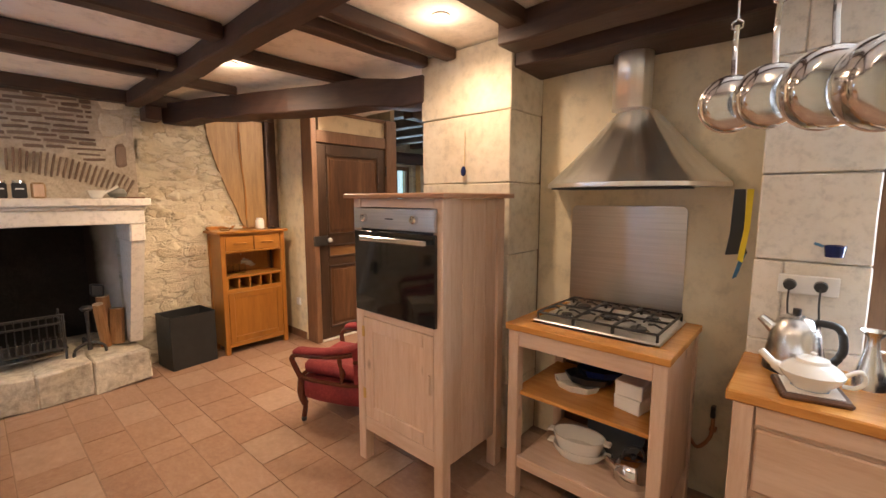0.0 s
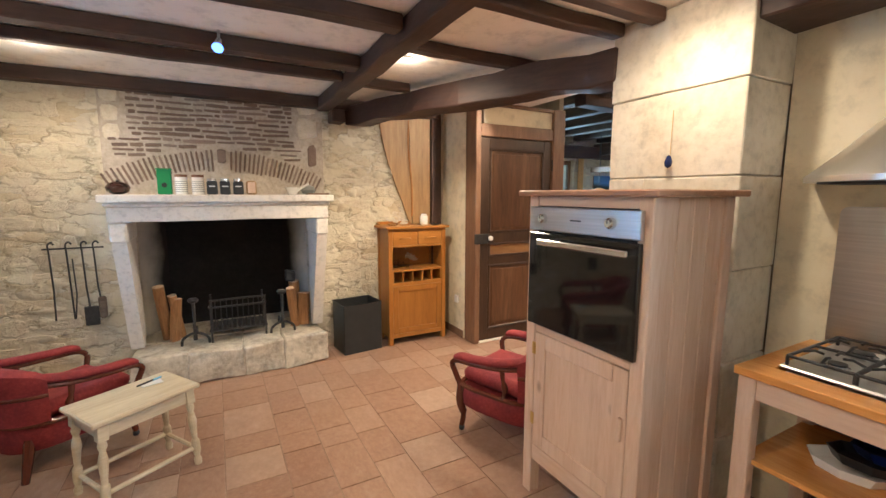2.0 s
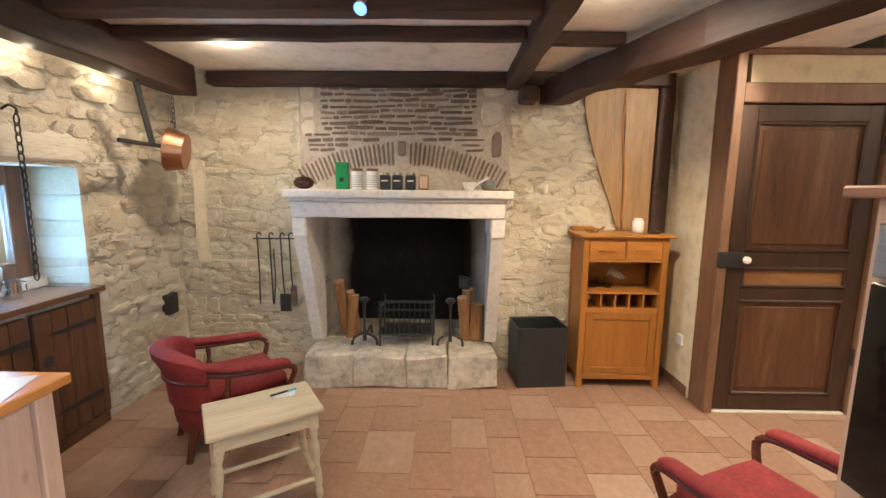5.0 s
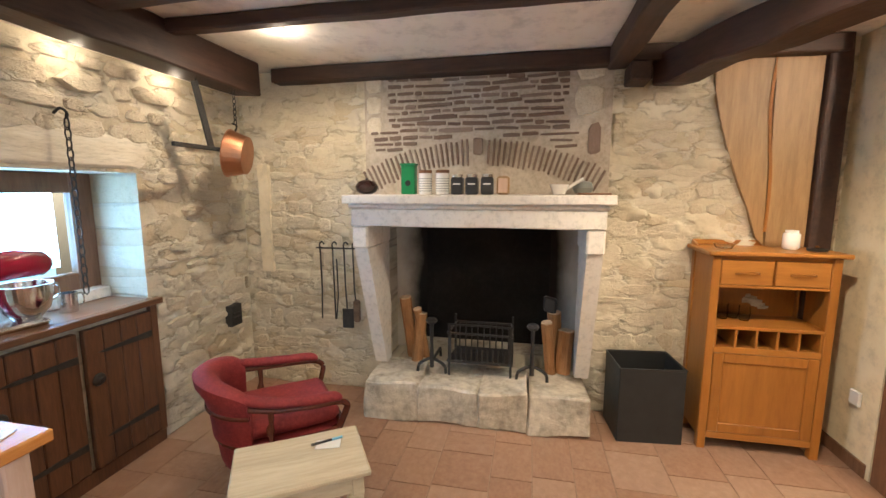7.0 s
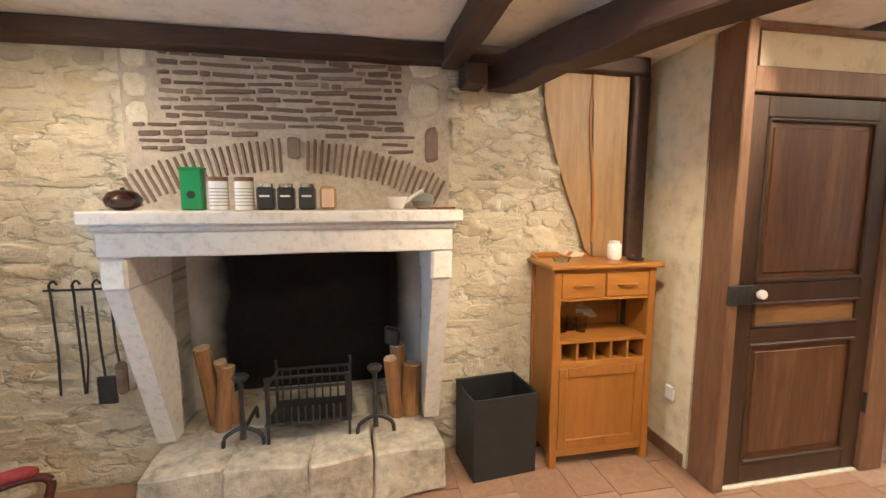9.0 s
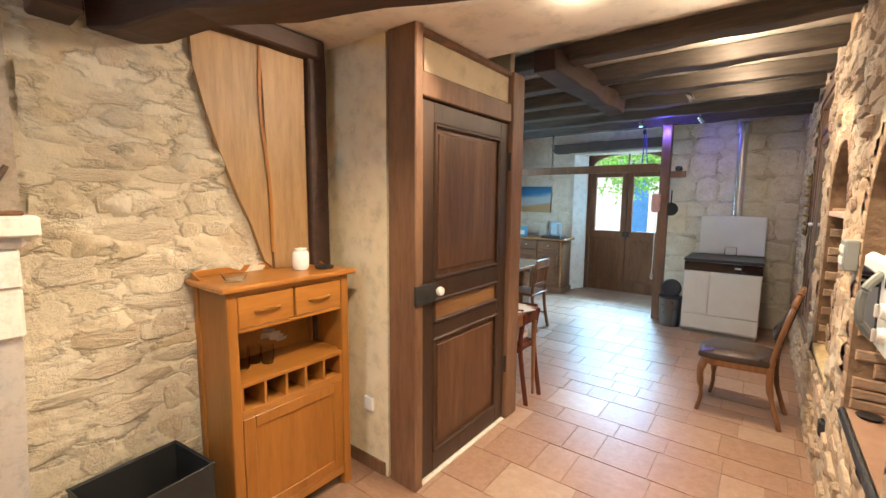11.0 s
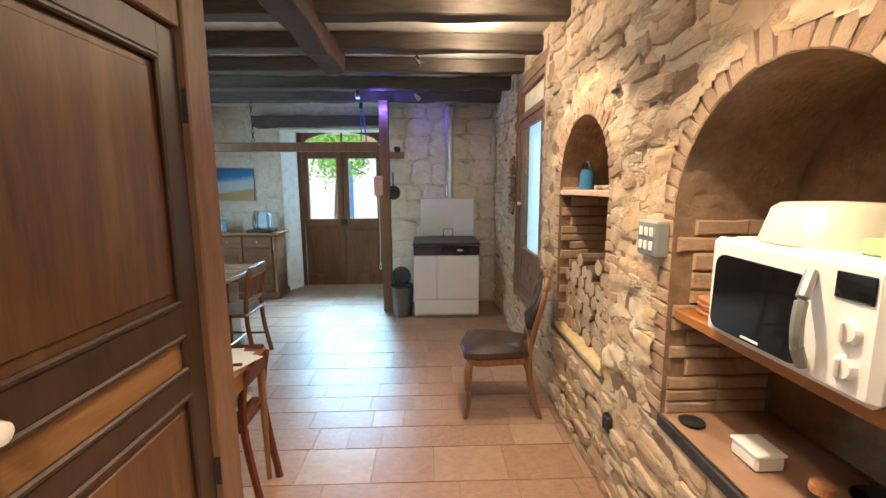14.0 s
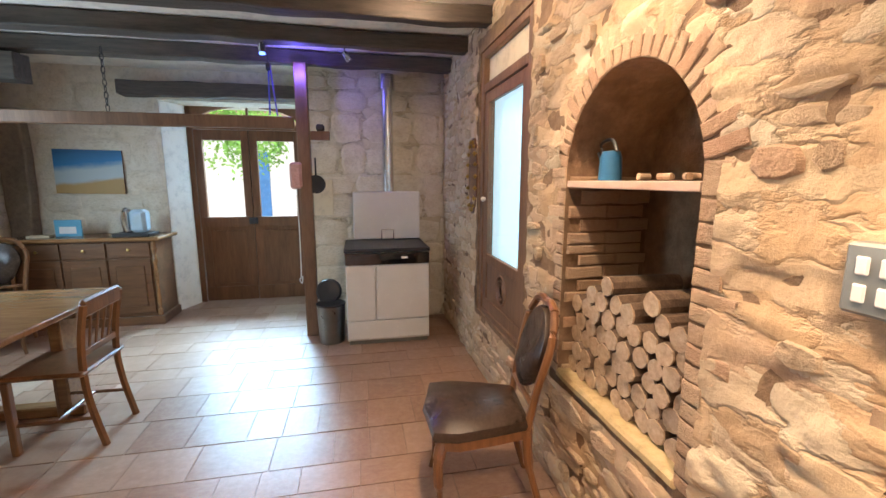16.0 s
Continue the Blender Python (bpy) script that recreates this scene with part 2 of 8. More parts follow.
TILE_COLORS = [(0, (0.25, 0.13, 0.08)), (0.3, (0.36, 0.21, 0.135)), (0.6, (0.30, 0.165, 0.105)), (0.85, (0.42, 0.28, 0.20)), (1, (0.46, 0.34, 0.25))]
TILE, TILE_FAR = [mottled("terracotta" + s, (0.19, 0.10, 0.062), (0.32, 0.19, 0.125), (0.45, 0.32, 0.235), rough=0.36, big=5.5, fine=10, bumpy=0.22, dist=0.005, by_object=0.5, random_colors=TILE_COLORS, island=bool(s)) for s in ("", "_far")]
GROUT = mottled("floor_grout", (0.22, 0.14, 0.095), (0.30, 0.20, 0.14), (0.38, 0.27, 0.195), big=5, fine=40)
BEAMX = wood("dark_beam_x", (0.022, 0.010, 0.007), (0.075, 0.036, 0.023), "x", 0.6, 5, 0.4)
BEAMY = wood("dark_beam_y", (0.022, 0.010, 0.007), (0.075, 0.036, 0.023), "y", 0.6, 5, 0.4)
GREYBEAM = wood("weathered_joist", (0.03, 0.022, 0.017), (0.12, 0.095, 0.075), "x", 0.65, 6, 0.5)
GREYBEAMY = wood("weathered_beam", (0.022, 0.010, 0.007), (0.075, 0.036, 0.023), "y", 0.65, 6, 0.5)
FRAMEWOOD = wood("door_frame_wood", (0.11, 0.052, 0.027), (0.24, 0.13, 0.07), "z", 0.5, 7)
DOORWOOD = wood("walnut_door", (0.045, 0.019, 0.009), (0.135, 0.060, 0.026), "z", 0.4, 6, wear=(0.30, 0.165, 0.08))
GARDENWOOD = wood("oiled_door_wood", (0.10, 0.038, 0.016), (0.22, 0.095, 0.042), "z", 0.35, 5, 0.08)
DOORDARK = wood("dark_moulding", (0.024, 0.012, 0.007), (0.066, 0.034, 0.019), "z", 0.4, 8)
DOORBAND = wood("light_door_panel", (0.16, 0.07, 0.025), (0.34, 0.18, 0.07), "x", 0.4, 6)
OAK = wood("golden_oak", (0.25, 0.095, 0.014), (0.40, 0.16, 0.028), "z", 0.35, 6, 0.06)
OAKX = wood("golden_oak_x", (0.27, 0.105, 0.017), (0.43, 0.18, 0.035), "x", 0.33, 6, 0.06)
LIMED = wood("limed_pine", (0.52, 0.33, 0.22), (0.70, 0.52, 0.40), "z", 0.55, 5, 0.12, knots=True)
LIMEDX = wood("limed_pine_x", (0.52, 0.33, 0.22), (0.70, 0.52, 0.40), "x", 0.55, 5, 0.12, knots=True)
WORKTOP = wood("varnished_pine", (0.44, 0.16, 0.03), (0.70, 0.34, 0.10), "x", 0.22, 6, 0.05)
REDTOP = wood("reddish_top", (0.26, 0.12, 0.065), (0.46, 0.25, 0.15), "x", 0.35, 6, 0.06)
CUPBOARD = wood("brown_planks", (0.05, 0.02, 0.010), (0.15, 0.065, 0.03), "z", 0.5, 8, 0.25)
BOARD = wood("elm_boards", (0.20, 0.11, 0.045), (0.44, 0.27, 0.12), "z", 0.5, 3.0, 0.15)
BUFFET = wood("old_walnut", (0.08, 0.036, 0.016), (0.22, 0.105, 0.048), "x", 0.4, 5, 0.1)
TABLEWOOD = wood("polished_table", (0.18, 0.08, 0.03), (0.38, 0.20, 0.09), "x", 0.2, 5, 0.05)
CHAIRWOOD = wood("chair_wood", (0.12, 0.05, 0.02), (0.28, 0.13, 0.055), "z", 0.3, 6, 0.05)
MAHOGANY = wood("mahogany", (0.06, 0.015, 0.010), (0.14, 0.04, 0.022), "z", 0.25, 6, 0.05)
DISTRESSED = wood("distressed_cream_paint", (0.42, 0.34, 0.22), (0.62, 0.54, 0.38), "x", 0.5, 7, 0.2, wear=(0.32, 0.24, 0.14))
LOGBARK = wood("log_bark", (0.08, 0.05, 0.035), (0.22, 0.15, 0.10), "x", 0.9, 14, 0.8)
SPLITWOOD = wood("split_firewood", (0.16, 0.07, 0.025), (0.42, 0.22, 0.09), "z", 0.85, 9, 0.7)
LOGEND = mottled("log_end", (0.34, 0.22, 0.13), (0.50, 0.37, 0.25), (0.62, 0.50, 0.37), big=10, fine=40, bumpy=0.4)
VELVET = mottled("red_velvet", (0.11, 0.010, 0.012), (0.22, 0.020, 0.022), (0.34, 0.05, 0.045), rough=0.8, big=6, fine=60, bumpy=0.2, dist=0.003)
LEATHER = mottled("brown_leather", (0.02, 0.012, 0.009), (0.045, 0.028, 0.02), (0.08, 0.055, 0.04), rough=0.27, big=5, fine=50, bumpy=0.25, dist=0.003)
STEEL = brushed("brushed_steel", (0.82, 0.81, 0.79), 0.27)
STEELX = brushed("brushed_steel_plate", (0.60, 0.59, 0.58), 0.3, "x")


def spun_steel(name):
    """Steel sheet ground along the slope, so that its gloss breaks up into rays round the axis."""
    m, nt, n = mat(name, 0.3, 1.0)
    n.inputs["Base Color"].default_value = (0.88, 0.87, 0.85, 1)
    tc, sp = nt.nodes.new("ShaderNodeTexCoord"), nt.nodes.new("ShaderNodeSeparateXYZ")
    nt.links.new(tc.outputs["Object"], sp.inputs[0])
    at = nt.nodes.new("ShaderNodeMath")
    at.operation = "ARCTAN2"
    nt.links.new(sp.outputs[1], at.inputs[0])
    nt.links.new(sp.outputs[0], at.inputs[1])
    cb = nt.nodes.new("ShaderNodeCombineXYZ")
    nt.links.new(at.outputs[0], cb.inputs[0])
    wide, thin = noise_tex(nt, cb.outputs[0], 3.2, 1), noise_tex(nt, cb.outputs[0], 60, 4)
    r = nt.nodes.new("ShaderNodeMapRange")
    r.inputs["To Min"].default_value, r.inputs["To Max"].default_value = 0.2, 0.42
    nt.links.new(thin, r.inputs[0])
    nt.links.new(r.outputs[0], n.inputs["Roughness"])
    hs = nt.nodes.new("ShaderNodeMath")
    hs.operation = "MULTIPLY_ADD"
    nt.links.new(wide, hs.inputs[0])
    hs.inputs[1].default_value = 40.0
    nt.links.new(thin, hs.inputs[2])
    bump(nt, n, hs.outputs[0], 0.16, 0.004)
    return m


SPUN = spun_steel("spun_steel")
CHROME = plain("polished_steel", (0.72, 0.71, 0.70), 0.15, 1.0)
COPPER = plain("copper", (0.50, 0.24, 0.13), 0.35, 1.0)
BRASS = plain("brass", (0.55, 0.36, 0.12), 0.3, 1.0)
IRON = mottled("black_iron", (0.010, 0.010, 0.010), (0.022, 0.021, 0.02), (0.045, 0.04, 0.036), rough=0.5, big=8, fine=50)
BLACKGLASS = plain("black_glass", (0.006, 0.006, 0.007), 0.06, 0, 0.5)
WHITE = plain("white_enamel", (0.78, 0.77, 0.74), 0.25, 0, 0.3, 0.03)
WHITECER = plain("white_ceramic", (0.80, 0.77, 0.72), 0.15, 0, 0.4, 0.03)
PLASTICW = plain("white_plastic", (0.76, 0.74, 0.68), 0.4, 0, 0, 0.04)
GREYMETAL = plain("grey_painted_metal", (0.24, 0.25, 0.23), 0.45, 0.3)
BLACK = plain("black_plastic", (0.02, 0.02, 0.022), 0.4)
DARKGREY = plain("dark_grey_metal", (0.035, 0.037, 0.038), 0.5, 0.4)
BLUE = plain("blue_enamel", (0.03, 0.14, 0.28), 0.3)
NAVY = plain("navy_glaze", (0.01, 0.02, 0.09), 0.15)
GREEN = plain("green_tin", (0.01, 0.22, 0.07), 0.35)
YELLOW = plain("yellow_plastic", (0.75, 0.58, 0.03), 0.4)
RED = plain("cherry_red_paint", (0.28, 0.008, 0.03), 0.15, 0, 0.5)
PINK = mottled("pink_cloth", (0.55, 0.28, 0.25), (0.66, 0.36, 0.32), (0.74, 0.44, 0.40), big=8, fine=50)
CORK = mottled("woven_cork", (0.36, 0.14, 0.05), (0.50, 0.22, 0.09), (0.60, 0.30, 0.14), big=12, fine=60)
WICKER = mottled("straw", (0.42, 0.28, 0.1), (0.58, 0.40, 0.18), (0.7, 0.5, 0.26), big=12, fine=70)
CLEAR = glass("clear_glass", (0.9, 0.92, 0.92))
PANE = glass("window_glass", (0.97, 0.99, 1.0))
GLOW = emitter("lamp_glow", (1.0, 0.85, 0.62), 25)
BLUEGLOW = emitter("blue_lamp_glow", (0.1, 0.25, 1.0), 6)
SKYGLOW = emitter("bright_outdoors", (0.52, 0.82, 0.95), 1.05)
SHADE = plain("orange_shade", (0.75, 0.38, 0.16), 0.6)
OUTWALL = mottled("outdoor_plaster", (0.7, 0.68, 0.64), (0.78, 0.77, 0.74), (0.84, 0.83, 0.8))
LEAF = mottled("leaves", (0.16, 0.40, 0.05), (0.26, 0.52, 0.10), (0.36, 0.62, 0.16), big=4, fine=20)


def sooted():
    """Pale plaster of the fireplace, blackened by smoke towards the middle of the back."""
    m, nt, n = mat("smoke_blackened_plaster", 0.9)
    tc = nt.nodes.new("ShaderNodeTexCoord")
    sep = nt.nodes.new("ShaderNodeSeparateXYZ")
    nt.links.new(tc.outputs["Object"], sep.inputs[0])
    sub = nt.nodes.new("ShaderNodeMath")
    sub.operation = "SUBTRACT"
    nt.links.new(sep.outputs[1], sub.inputs[0])
    sub.inputs[1].default_value = 0.17
    ab = nt.nodes.new("ShaderNodeMath")
    ab.operation = "ABSOLUTE"
    nt.links.new(sub.outputs[0], ab.inputs[0])
    sum_ = nt.nodes.new("ShaderNodeMath")
    sum_.operation = "MULTIPLY_ADD"
    nt.links.new(noise_tex(nt, coords(nt, vary=False), 2.5, 6), sum_.inputs[0])
    sum_.inputs[1].default_value = 0.12
    nt.links.new(ab.outputs[0], sum_.inputs[2])
    pale = ramp(nt, noise_tex(nt, coords(nt), 3, 8), [(0.3, (0.42, 0.37, 0.30)), (0.7, (0.62, 0.57, 0.48))])
    col = mix(nt, ramp(nt, sum_.outputs[0], [(0.60, (0, 0, 0)), (0.68, (0.7, 0.7, 0.7)), (0.73, (1, 1, 1))]), (0.015, 0.012, 0.010), pale)
    nt.links.new(col, n.inputs["Base Color"])
    return m


SOOTED = sooted()


# ---- building tools ----
rng = random.Random(7)


def link(name, bm, material, parent=None, smooth=False):
    bmesh.ops.recalc_face_normals(bm, faces=bm.faces)
    me = bpy.data.meshes.new(name)
    bm.to_mesh(me)
    bm.free()
    me.materials.append(material)
    if smooth:
        me.polygons.foreach_set("use_smooth", [True] * len(me.polygons))
        me.set_sharp_from_angle(angle=radians(48))
    ob = new(name, me)
    ob.parent = parent
    return ob


def part(name, bm, material, parent, label="", smooth=False):
    return tagged(link(name, bm, material, parent, smooth), label)


def thing(name, m, label, category, group=""):
    ob = new(name)
    ob.empty_display_size = 0.1
    ob.matrix_world = m
    return tagged(ob, label, category, group)


def struct(name, bm, material, m=None):
    ob = link(name, bm, material)
    if m is not None:
        ob.matrix_world = m
    return tagged(ob, kind="structure")


def box(x0, x1, y0, y1, z0, z1, bev=0.0, bm=None, m=None):
    bm = bm or bmesh.new()
    vs = [bm.verts.new((x, y, z)) for x in (x0, x1) for y in (y0, y1) for z in (z0, z1)]
    fs = [bm.faces.new([vs[i] for i in q]) for q in ((0, 1, 3, 2), (4, 6, 7, 5), (0, 4, 5, 1), (2, 3, 7, 6), (0, 2, 6, 4), (1, 5, 7, 3))]
    if bev:
        es = {e for f in fs for e in f.edges}
        r = bmesh.ops.bevel(bm, geom=list(es), offset=bev, segments=1, affect="EDGES")
        vs = list({v for f in r["faces"] for v in f.verts} | {v for v in vs if v.is_valid})
    if m is not None:
        bmesh.ops.transform(bm, matrix=m, verts=vs)
    return bm


def prism(poly, y0, y1, bm=None, m=None):
    """A polygon in the x, z plane, drawn out from y0 to y1."""
    bm = bm or bmesh.new()
    a = [bm.verts.new((x, y0, z)) for x, z in poly]
    b = [bm.verts.new((x, y1, z)) for x, z in poly]
    bm.faces.new(a), bm.faces.new(b[::-1])
    for i in range(len(poly)):
        j = (i + 1) % len(poly)
        bm.faces.new((a[i], b[i], b[j], a[j]))
    if m is not None:
        bmesh.ops.transform(bm, matrix=m, verts=a + b)
    return bm


def lathe(profile, seg=20, x=0, y=0, z=0, bm=None, m=None, sy=1.0):
    bm = bm or bmesh.new()
    rings, made = [], []
    for r, h in profile:
        if r < 1e-5:
            ring = [bm.verts.new((x, y, z + h))]
        else:
            ring = [bm.verts.new((x + r * math.cos(6.28319 * k / seg), y + sy * r * math.sin(6.28319 * k / seg), z + h)) for k in range(seg)]
        rings.append(ring)
        made += ring
    for a, b in zip(rings, rings[1:]):
        for k in range(seg):
            q = [a[k % len(a)], a[(k + 1) % len(a)], b[(k + 1) % len(b)], b[k % len(b)]]
            q = [v for i, v in enumerate(q) if v not in q[:i]]
            if len(q) > 2:
                bm.faces.new(q)
    for ring in (rings[0], rings[-1]):
        if len(ring) > 2:
            bm.faces.new(ring)
    if m is not None:
        bmesh.ops.transform(bm, matrix=m, verts=made)
    return bm


def tube(points, r, seg=8, bm=None, flat=1.0):
    """A rod through the points; r is one radius or one for each point."""
    bm = bm or bmesh.new()
    pts = [Vector(p) for p in points]
    rs = r if isinstance(r, (list, tuple)) else [r] * len(pts)
    rings, up = [], Vector((0, 0, 1))
    for i, p in enumerate(pts):
        d = (pts[min(i + 1, len(pts) - 1)] - pts[max(i - 1, 0)]).normalized()
        side = d.cross(up if abs(d.z) < 0.9 else Vector((0, 1, 0))).normalized()
        upv = side.cross(d)
        rings.append([bm.verts.new(p + side * rs[i] * math.cos(6.28319 * (k + 0.5) / seg) + upv * rs[i] * flat * math.sin(6.28319 * (k + 0.5) / seg)) for k in range(seg)])
    for a, b in zip(rings, rings[1:]):
        for k in range(seg):
            bm.faces.new((a[k], a[(k + 1) % seg], b[(k + 1) % seg], b[k]))
    bm.faces.new(rings[0]), bm.faces.new(rings[-1][::-1])
    return bm


def curve_pts(pts, n=6):
    """A smooth line through the points."""
    out = []
    p = [Vector(q) for q in pts]
    for i in range(len(p) - 1):
        a, b, c, d = p[max(i - 1, 0)], p[i], p[i + 1], p[min(i + 2, len(p) - 1)]
        for k in range(n):
            t = k / n
            out.append(0.5 * (2 * b + (c - a) * t + (2 * a - 5 * b + 4 * c - d) * t * t + (3 * b - a - 3 * c + d) * t ** 3))
    return out + [p[-1]]


def rough_box(x0, x1, y0, y1, z0, z1, cell=0.15, amount=0.012, seed=0.0, bev=0.0):
    """A box whose faces are divided and worn uneven."""
    bm = box(x0, x1, y0, y1, z0, z1, bev)
    for ax, (a, b) in enumerate(((x0, x1), (y0, y1), (z0, z1))):
        n = min(40, int((b - a) / cell))
        for k in range(1, n):
            c, nrm = [0, 0, 0], [0, 0, 0]
            c[ax], nrm[ax] = a + (b - a) * k / n, 1
            bmesh.ops.bisect_plane(bm, geom=bm.verts[:] + bm.edges[:] + bm.faces[:], plane_co=c, plane_no=nrm)
    for v in bm.verts:
        v.co += Vector([noise.noise(v.co * 3.1 + Vector((seed + 9 * k, 0, 0))) * amount for k in range(3)])
    return bm


def turn(x, y, deg, z=0.0):
    return pose(x, y, z, 0, 0, deg)


def arc(cx, cz, r, a0, a1, n=14, rz=None):
    rz = rz or r
    return [(cx + r * math.cos(radians(a0 + (a1 - a0) * k / n)), cz + rz * math.sin(radians(a0 + (a1 - a0) * k / n))) for k in range(n + 1)]


# ---- structure: local x along a wall, front towards local -y ----
X_FIRE, Y_SOUTH, X_ARCH, Y_STOVE, Y_FAR, Y_BACK = -4.43, -1.68, -2.06, 7.2, 7.9, 2.37
HALL = 2.66

struct("floor", box(-7.0, 2.4, -2.3, 8.6, -0.12, -0.0045), GROUT)


def wall(name, m, x0, x1, z1, thick, openings, material, z0=0.0):
    """A wall with openings (x0, x1, z0, z1, arched)."""
    bm = bmesh.new()
    cuts = sorted(openings)
    x = x0
    for a, b, c, d, arched in cuts:
        if a > x:
            box(x, a, 0, thick, z0, z1, bm=bm)
        if c > z0:
            box(a, b, 0, thick, z0, c, bm=bm)
        if arched:
            r = (b - a) / 2
            rz = min(r * 1.05, d - c)
            prism([(a, z1), (a, d - rz)] + arc((a + b) / 2, d - rz, r, 180, 0, 16, rz)[1:-1] + [(b, d - rz), (b, z1)], 0, thick, bm)
        elif d < z1:
            box(a, b, 0, thick, d, z1, bm=bm)
        x = b
    if x < x1:
        box(x, x1, 0, thick, z0, z1, bm=bm)
    return struct(name, bm, material, m)


M_ARCH = turn(X_ARCH, 0, -90)      # local x = -world y
M_FIRE = turn(X_FIRE, 0, 90)       # local x = world y
M_SOUTH = turn(0, Y_SOUTH, 180)    # local x = -world x
M_FARW, M_STOVE = turn(0, Y_FAR, 0), turn(0, Y_STOVE, 0)
NICHE = (-4.47, -3.70, 0.58, 1.91, True)
MICRO = (-3.15, -2.35, 0.68, 1.83, True)
SIDE = (-5.88, -4.92, 0.47, 2.42, False)
wall_arch = wall("wall_arch", M_ARCH, -Y_STOVE, -2.17, HALL, 0.42, [SIDE, NICHE, MICRO], SHADEDPLASTER)
wall_fire = wall("wall_fire", M_FIRE, Y_SOUTH, 2.30, CEIL, 0.25, [(-0.52, 0.86, 0.27, 1.34, False)], MORTAR)
wall_south = wall("wall_south", M_SOUTH, -2.3, 4.43, CEIL, 0.5, [(2.72, 3.52, 0.86, 1.62, False)], MORTAR)
wall_stove = wall("wall_stove", M_STOVE, -3.52, -2.06, HALL, 0.4, [], MORTAR)
wall_far = wall("wall_far", M_FARW, -6.5, -3.40, HALL, 0.55, [(-5.05, -3.52, 0, 2.34, False)], ASHLAR)
wall_dining = wall("wall_dining", turn(-6.5, 0, 90), 2.3, 7.9, HALL, 0.3, [(5.65, 6.35, 0.95, 2.16, False)], MORTAR)
struct("wall_alcove", box(-1.29, -0.16, Y_BACK, Y_BACK + 0.3, 0, CEIL), CREAM)
struct("wall_arch_back", box(-1.64, -1.34, 2.36, 4.6, 0, HALL), SHADEDPLASTER)
wall("wall_kitchen_north", turn(0, 2.1, 0), 0.16, 2.3, CEIL, 0.3, [(0.22, 1.2, 0.95, 2.0, False)], CREAM)
wall("wall_kitchen_east", turn(2.3, 0, -90), -2.4, 2.2, CEIL, 0.3, [], CREAM)
# outer closing of the window niche of the south wall
# partition: small room behind the panelled door
struct("wall_partition_south", box(X_FIRE - 0.25, -3.96, 2.30, 2.40, 0, CEIL), BEIGE)
struct("wall_partition_top", box(-3.93, -3.79, 2.40, 3.40, 2.18, CEIL), CREAM)
struct("wall_partition_north", box(-6.5, -3.88, 3.44, 3.50, 0, HALL), CREAM)
struct("wall_closet_back", box(-4.9, -4.8, 2.4, 3.44, 0, CEIL), CREAM)
struct("ceiling", box(-5.0, 2.4, -2.3, 2.95, CEIL, CEIL + 0.1), CEILPAINT)
struct("ceiling_dining", box(-6.9, -1.5, 2.95, 8.5, HALL, HALL + 0.1), CEILPAINT)
struct("ceiling_step", box(-6.9, -1.5, 2.95, 3.0, CEIL + 0.1, HALL), CEILPAINT)
struct("ceiling_soffit", box(X_FIRE, 2.3, Y_SOUTH, -1.52, 2.22, CEIL), CEILPAINT)
struct("baseboard", box(-4.40, -3.98, 2.287, 2.299, 0, 0.08, 0.003), FRAMEWOOD)

# pillar at the wall's end, of large dressed blocks
pillar = struct("wall_pillar", box(-1.945, -1.315, 2.046, 2.369, 0, CEIL), ASHLAR)
pier = struct("wall_pier", box(-0.138, 0.138, 2.016, 2.6, 0, CEIL), WHITESTONE)


def blocks(owner, x0, x1, y0, y1, courses, material, grow=0.01):
    """Dressed blocks round a pillar, course by course, each a piece."""
    z = 0.0
    for i, h in enumerate(courses):
        cut = x0 + (x1 - x0) * rng.uniform(0.25, 0.4)
        spans = [(x0, x1)] if i % 3 else [(x0, cut), (cut, x1)]
        for a, b in spans:
            g = grow * rng.uniform(0.6, 1.4)
            bm = rough_box(a - g * (a == x0) + 0.001, b + g * (b == x1) - 0.001, y0 - g, y1, z + 0.002, z + h - 0.002, 0.12, 0.004, z * 7 + a, 0.005)
            link("block", bm, material, owner)
        z += h


blocks(pillar, -1.96, -1.30, 2.03, 2.366, [0.40, 0.36, 0.42, 0.41, 0.40, 0.39], ASHLAR, 0.010)
blocks(pier, -0.155, 0.155, 2.0, 2.3, [0.32, 0.34, 0.30, 0.31, 0.32, 0.42, 0.37], WHITESTONE, 0.008)


# ---- beams ----
def beam(name, p0, p1, w, h, material, seed=0.0, kind_label="dark-stained ceiling beam", wob=0.012, group=""):
    """A hewn beam from p0 to p1, which give the middle of its underside."""
    a, b = Vector(p0), Vector(p1)
    length = (b - a).length
    along_x = abs((b - a).x) >= abs((b - a).y)
    ob = thing(name, Matrix.Translation(a) @ ((b - a).normalized().to_track_quat("X" if along_x else "Y", "Z").to_matrix().to_4x4()), kind_label, "beam", group)
    if along_x:
        bm = rough_box(0, length, -w / 2, w / 2, 0, h, 0.16, wob, seed, 0.008)
    else:
        bm = rough_box(-w / 2, w / 2, 0, length, 0, h, 0.16, wob, seed, 0.008)
    part("timber", bm, material, ob)
    return ob


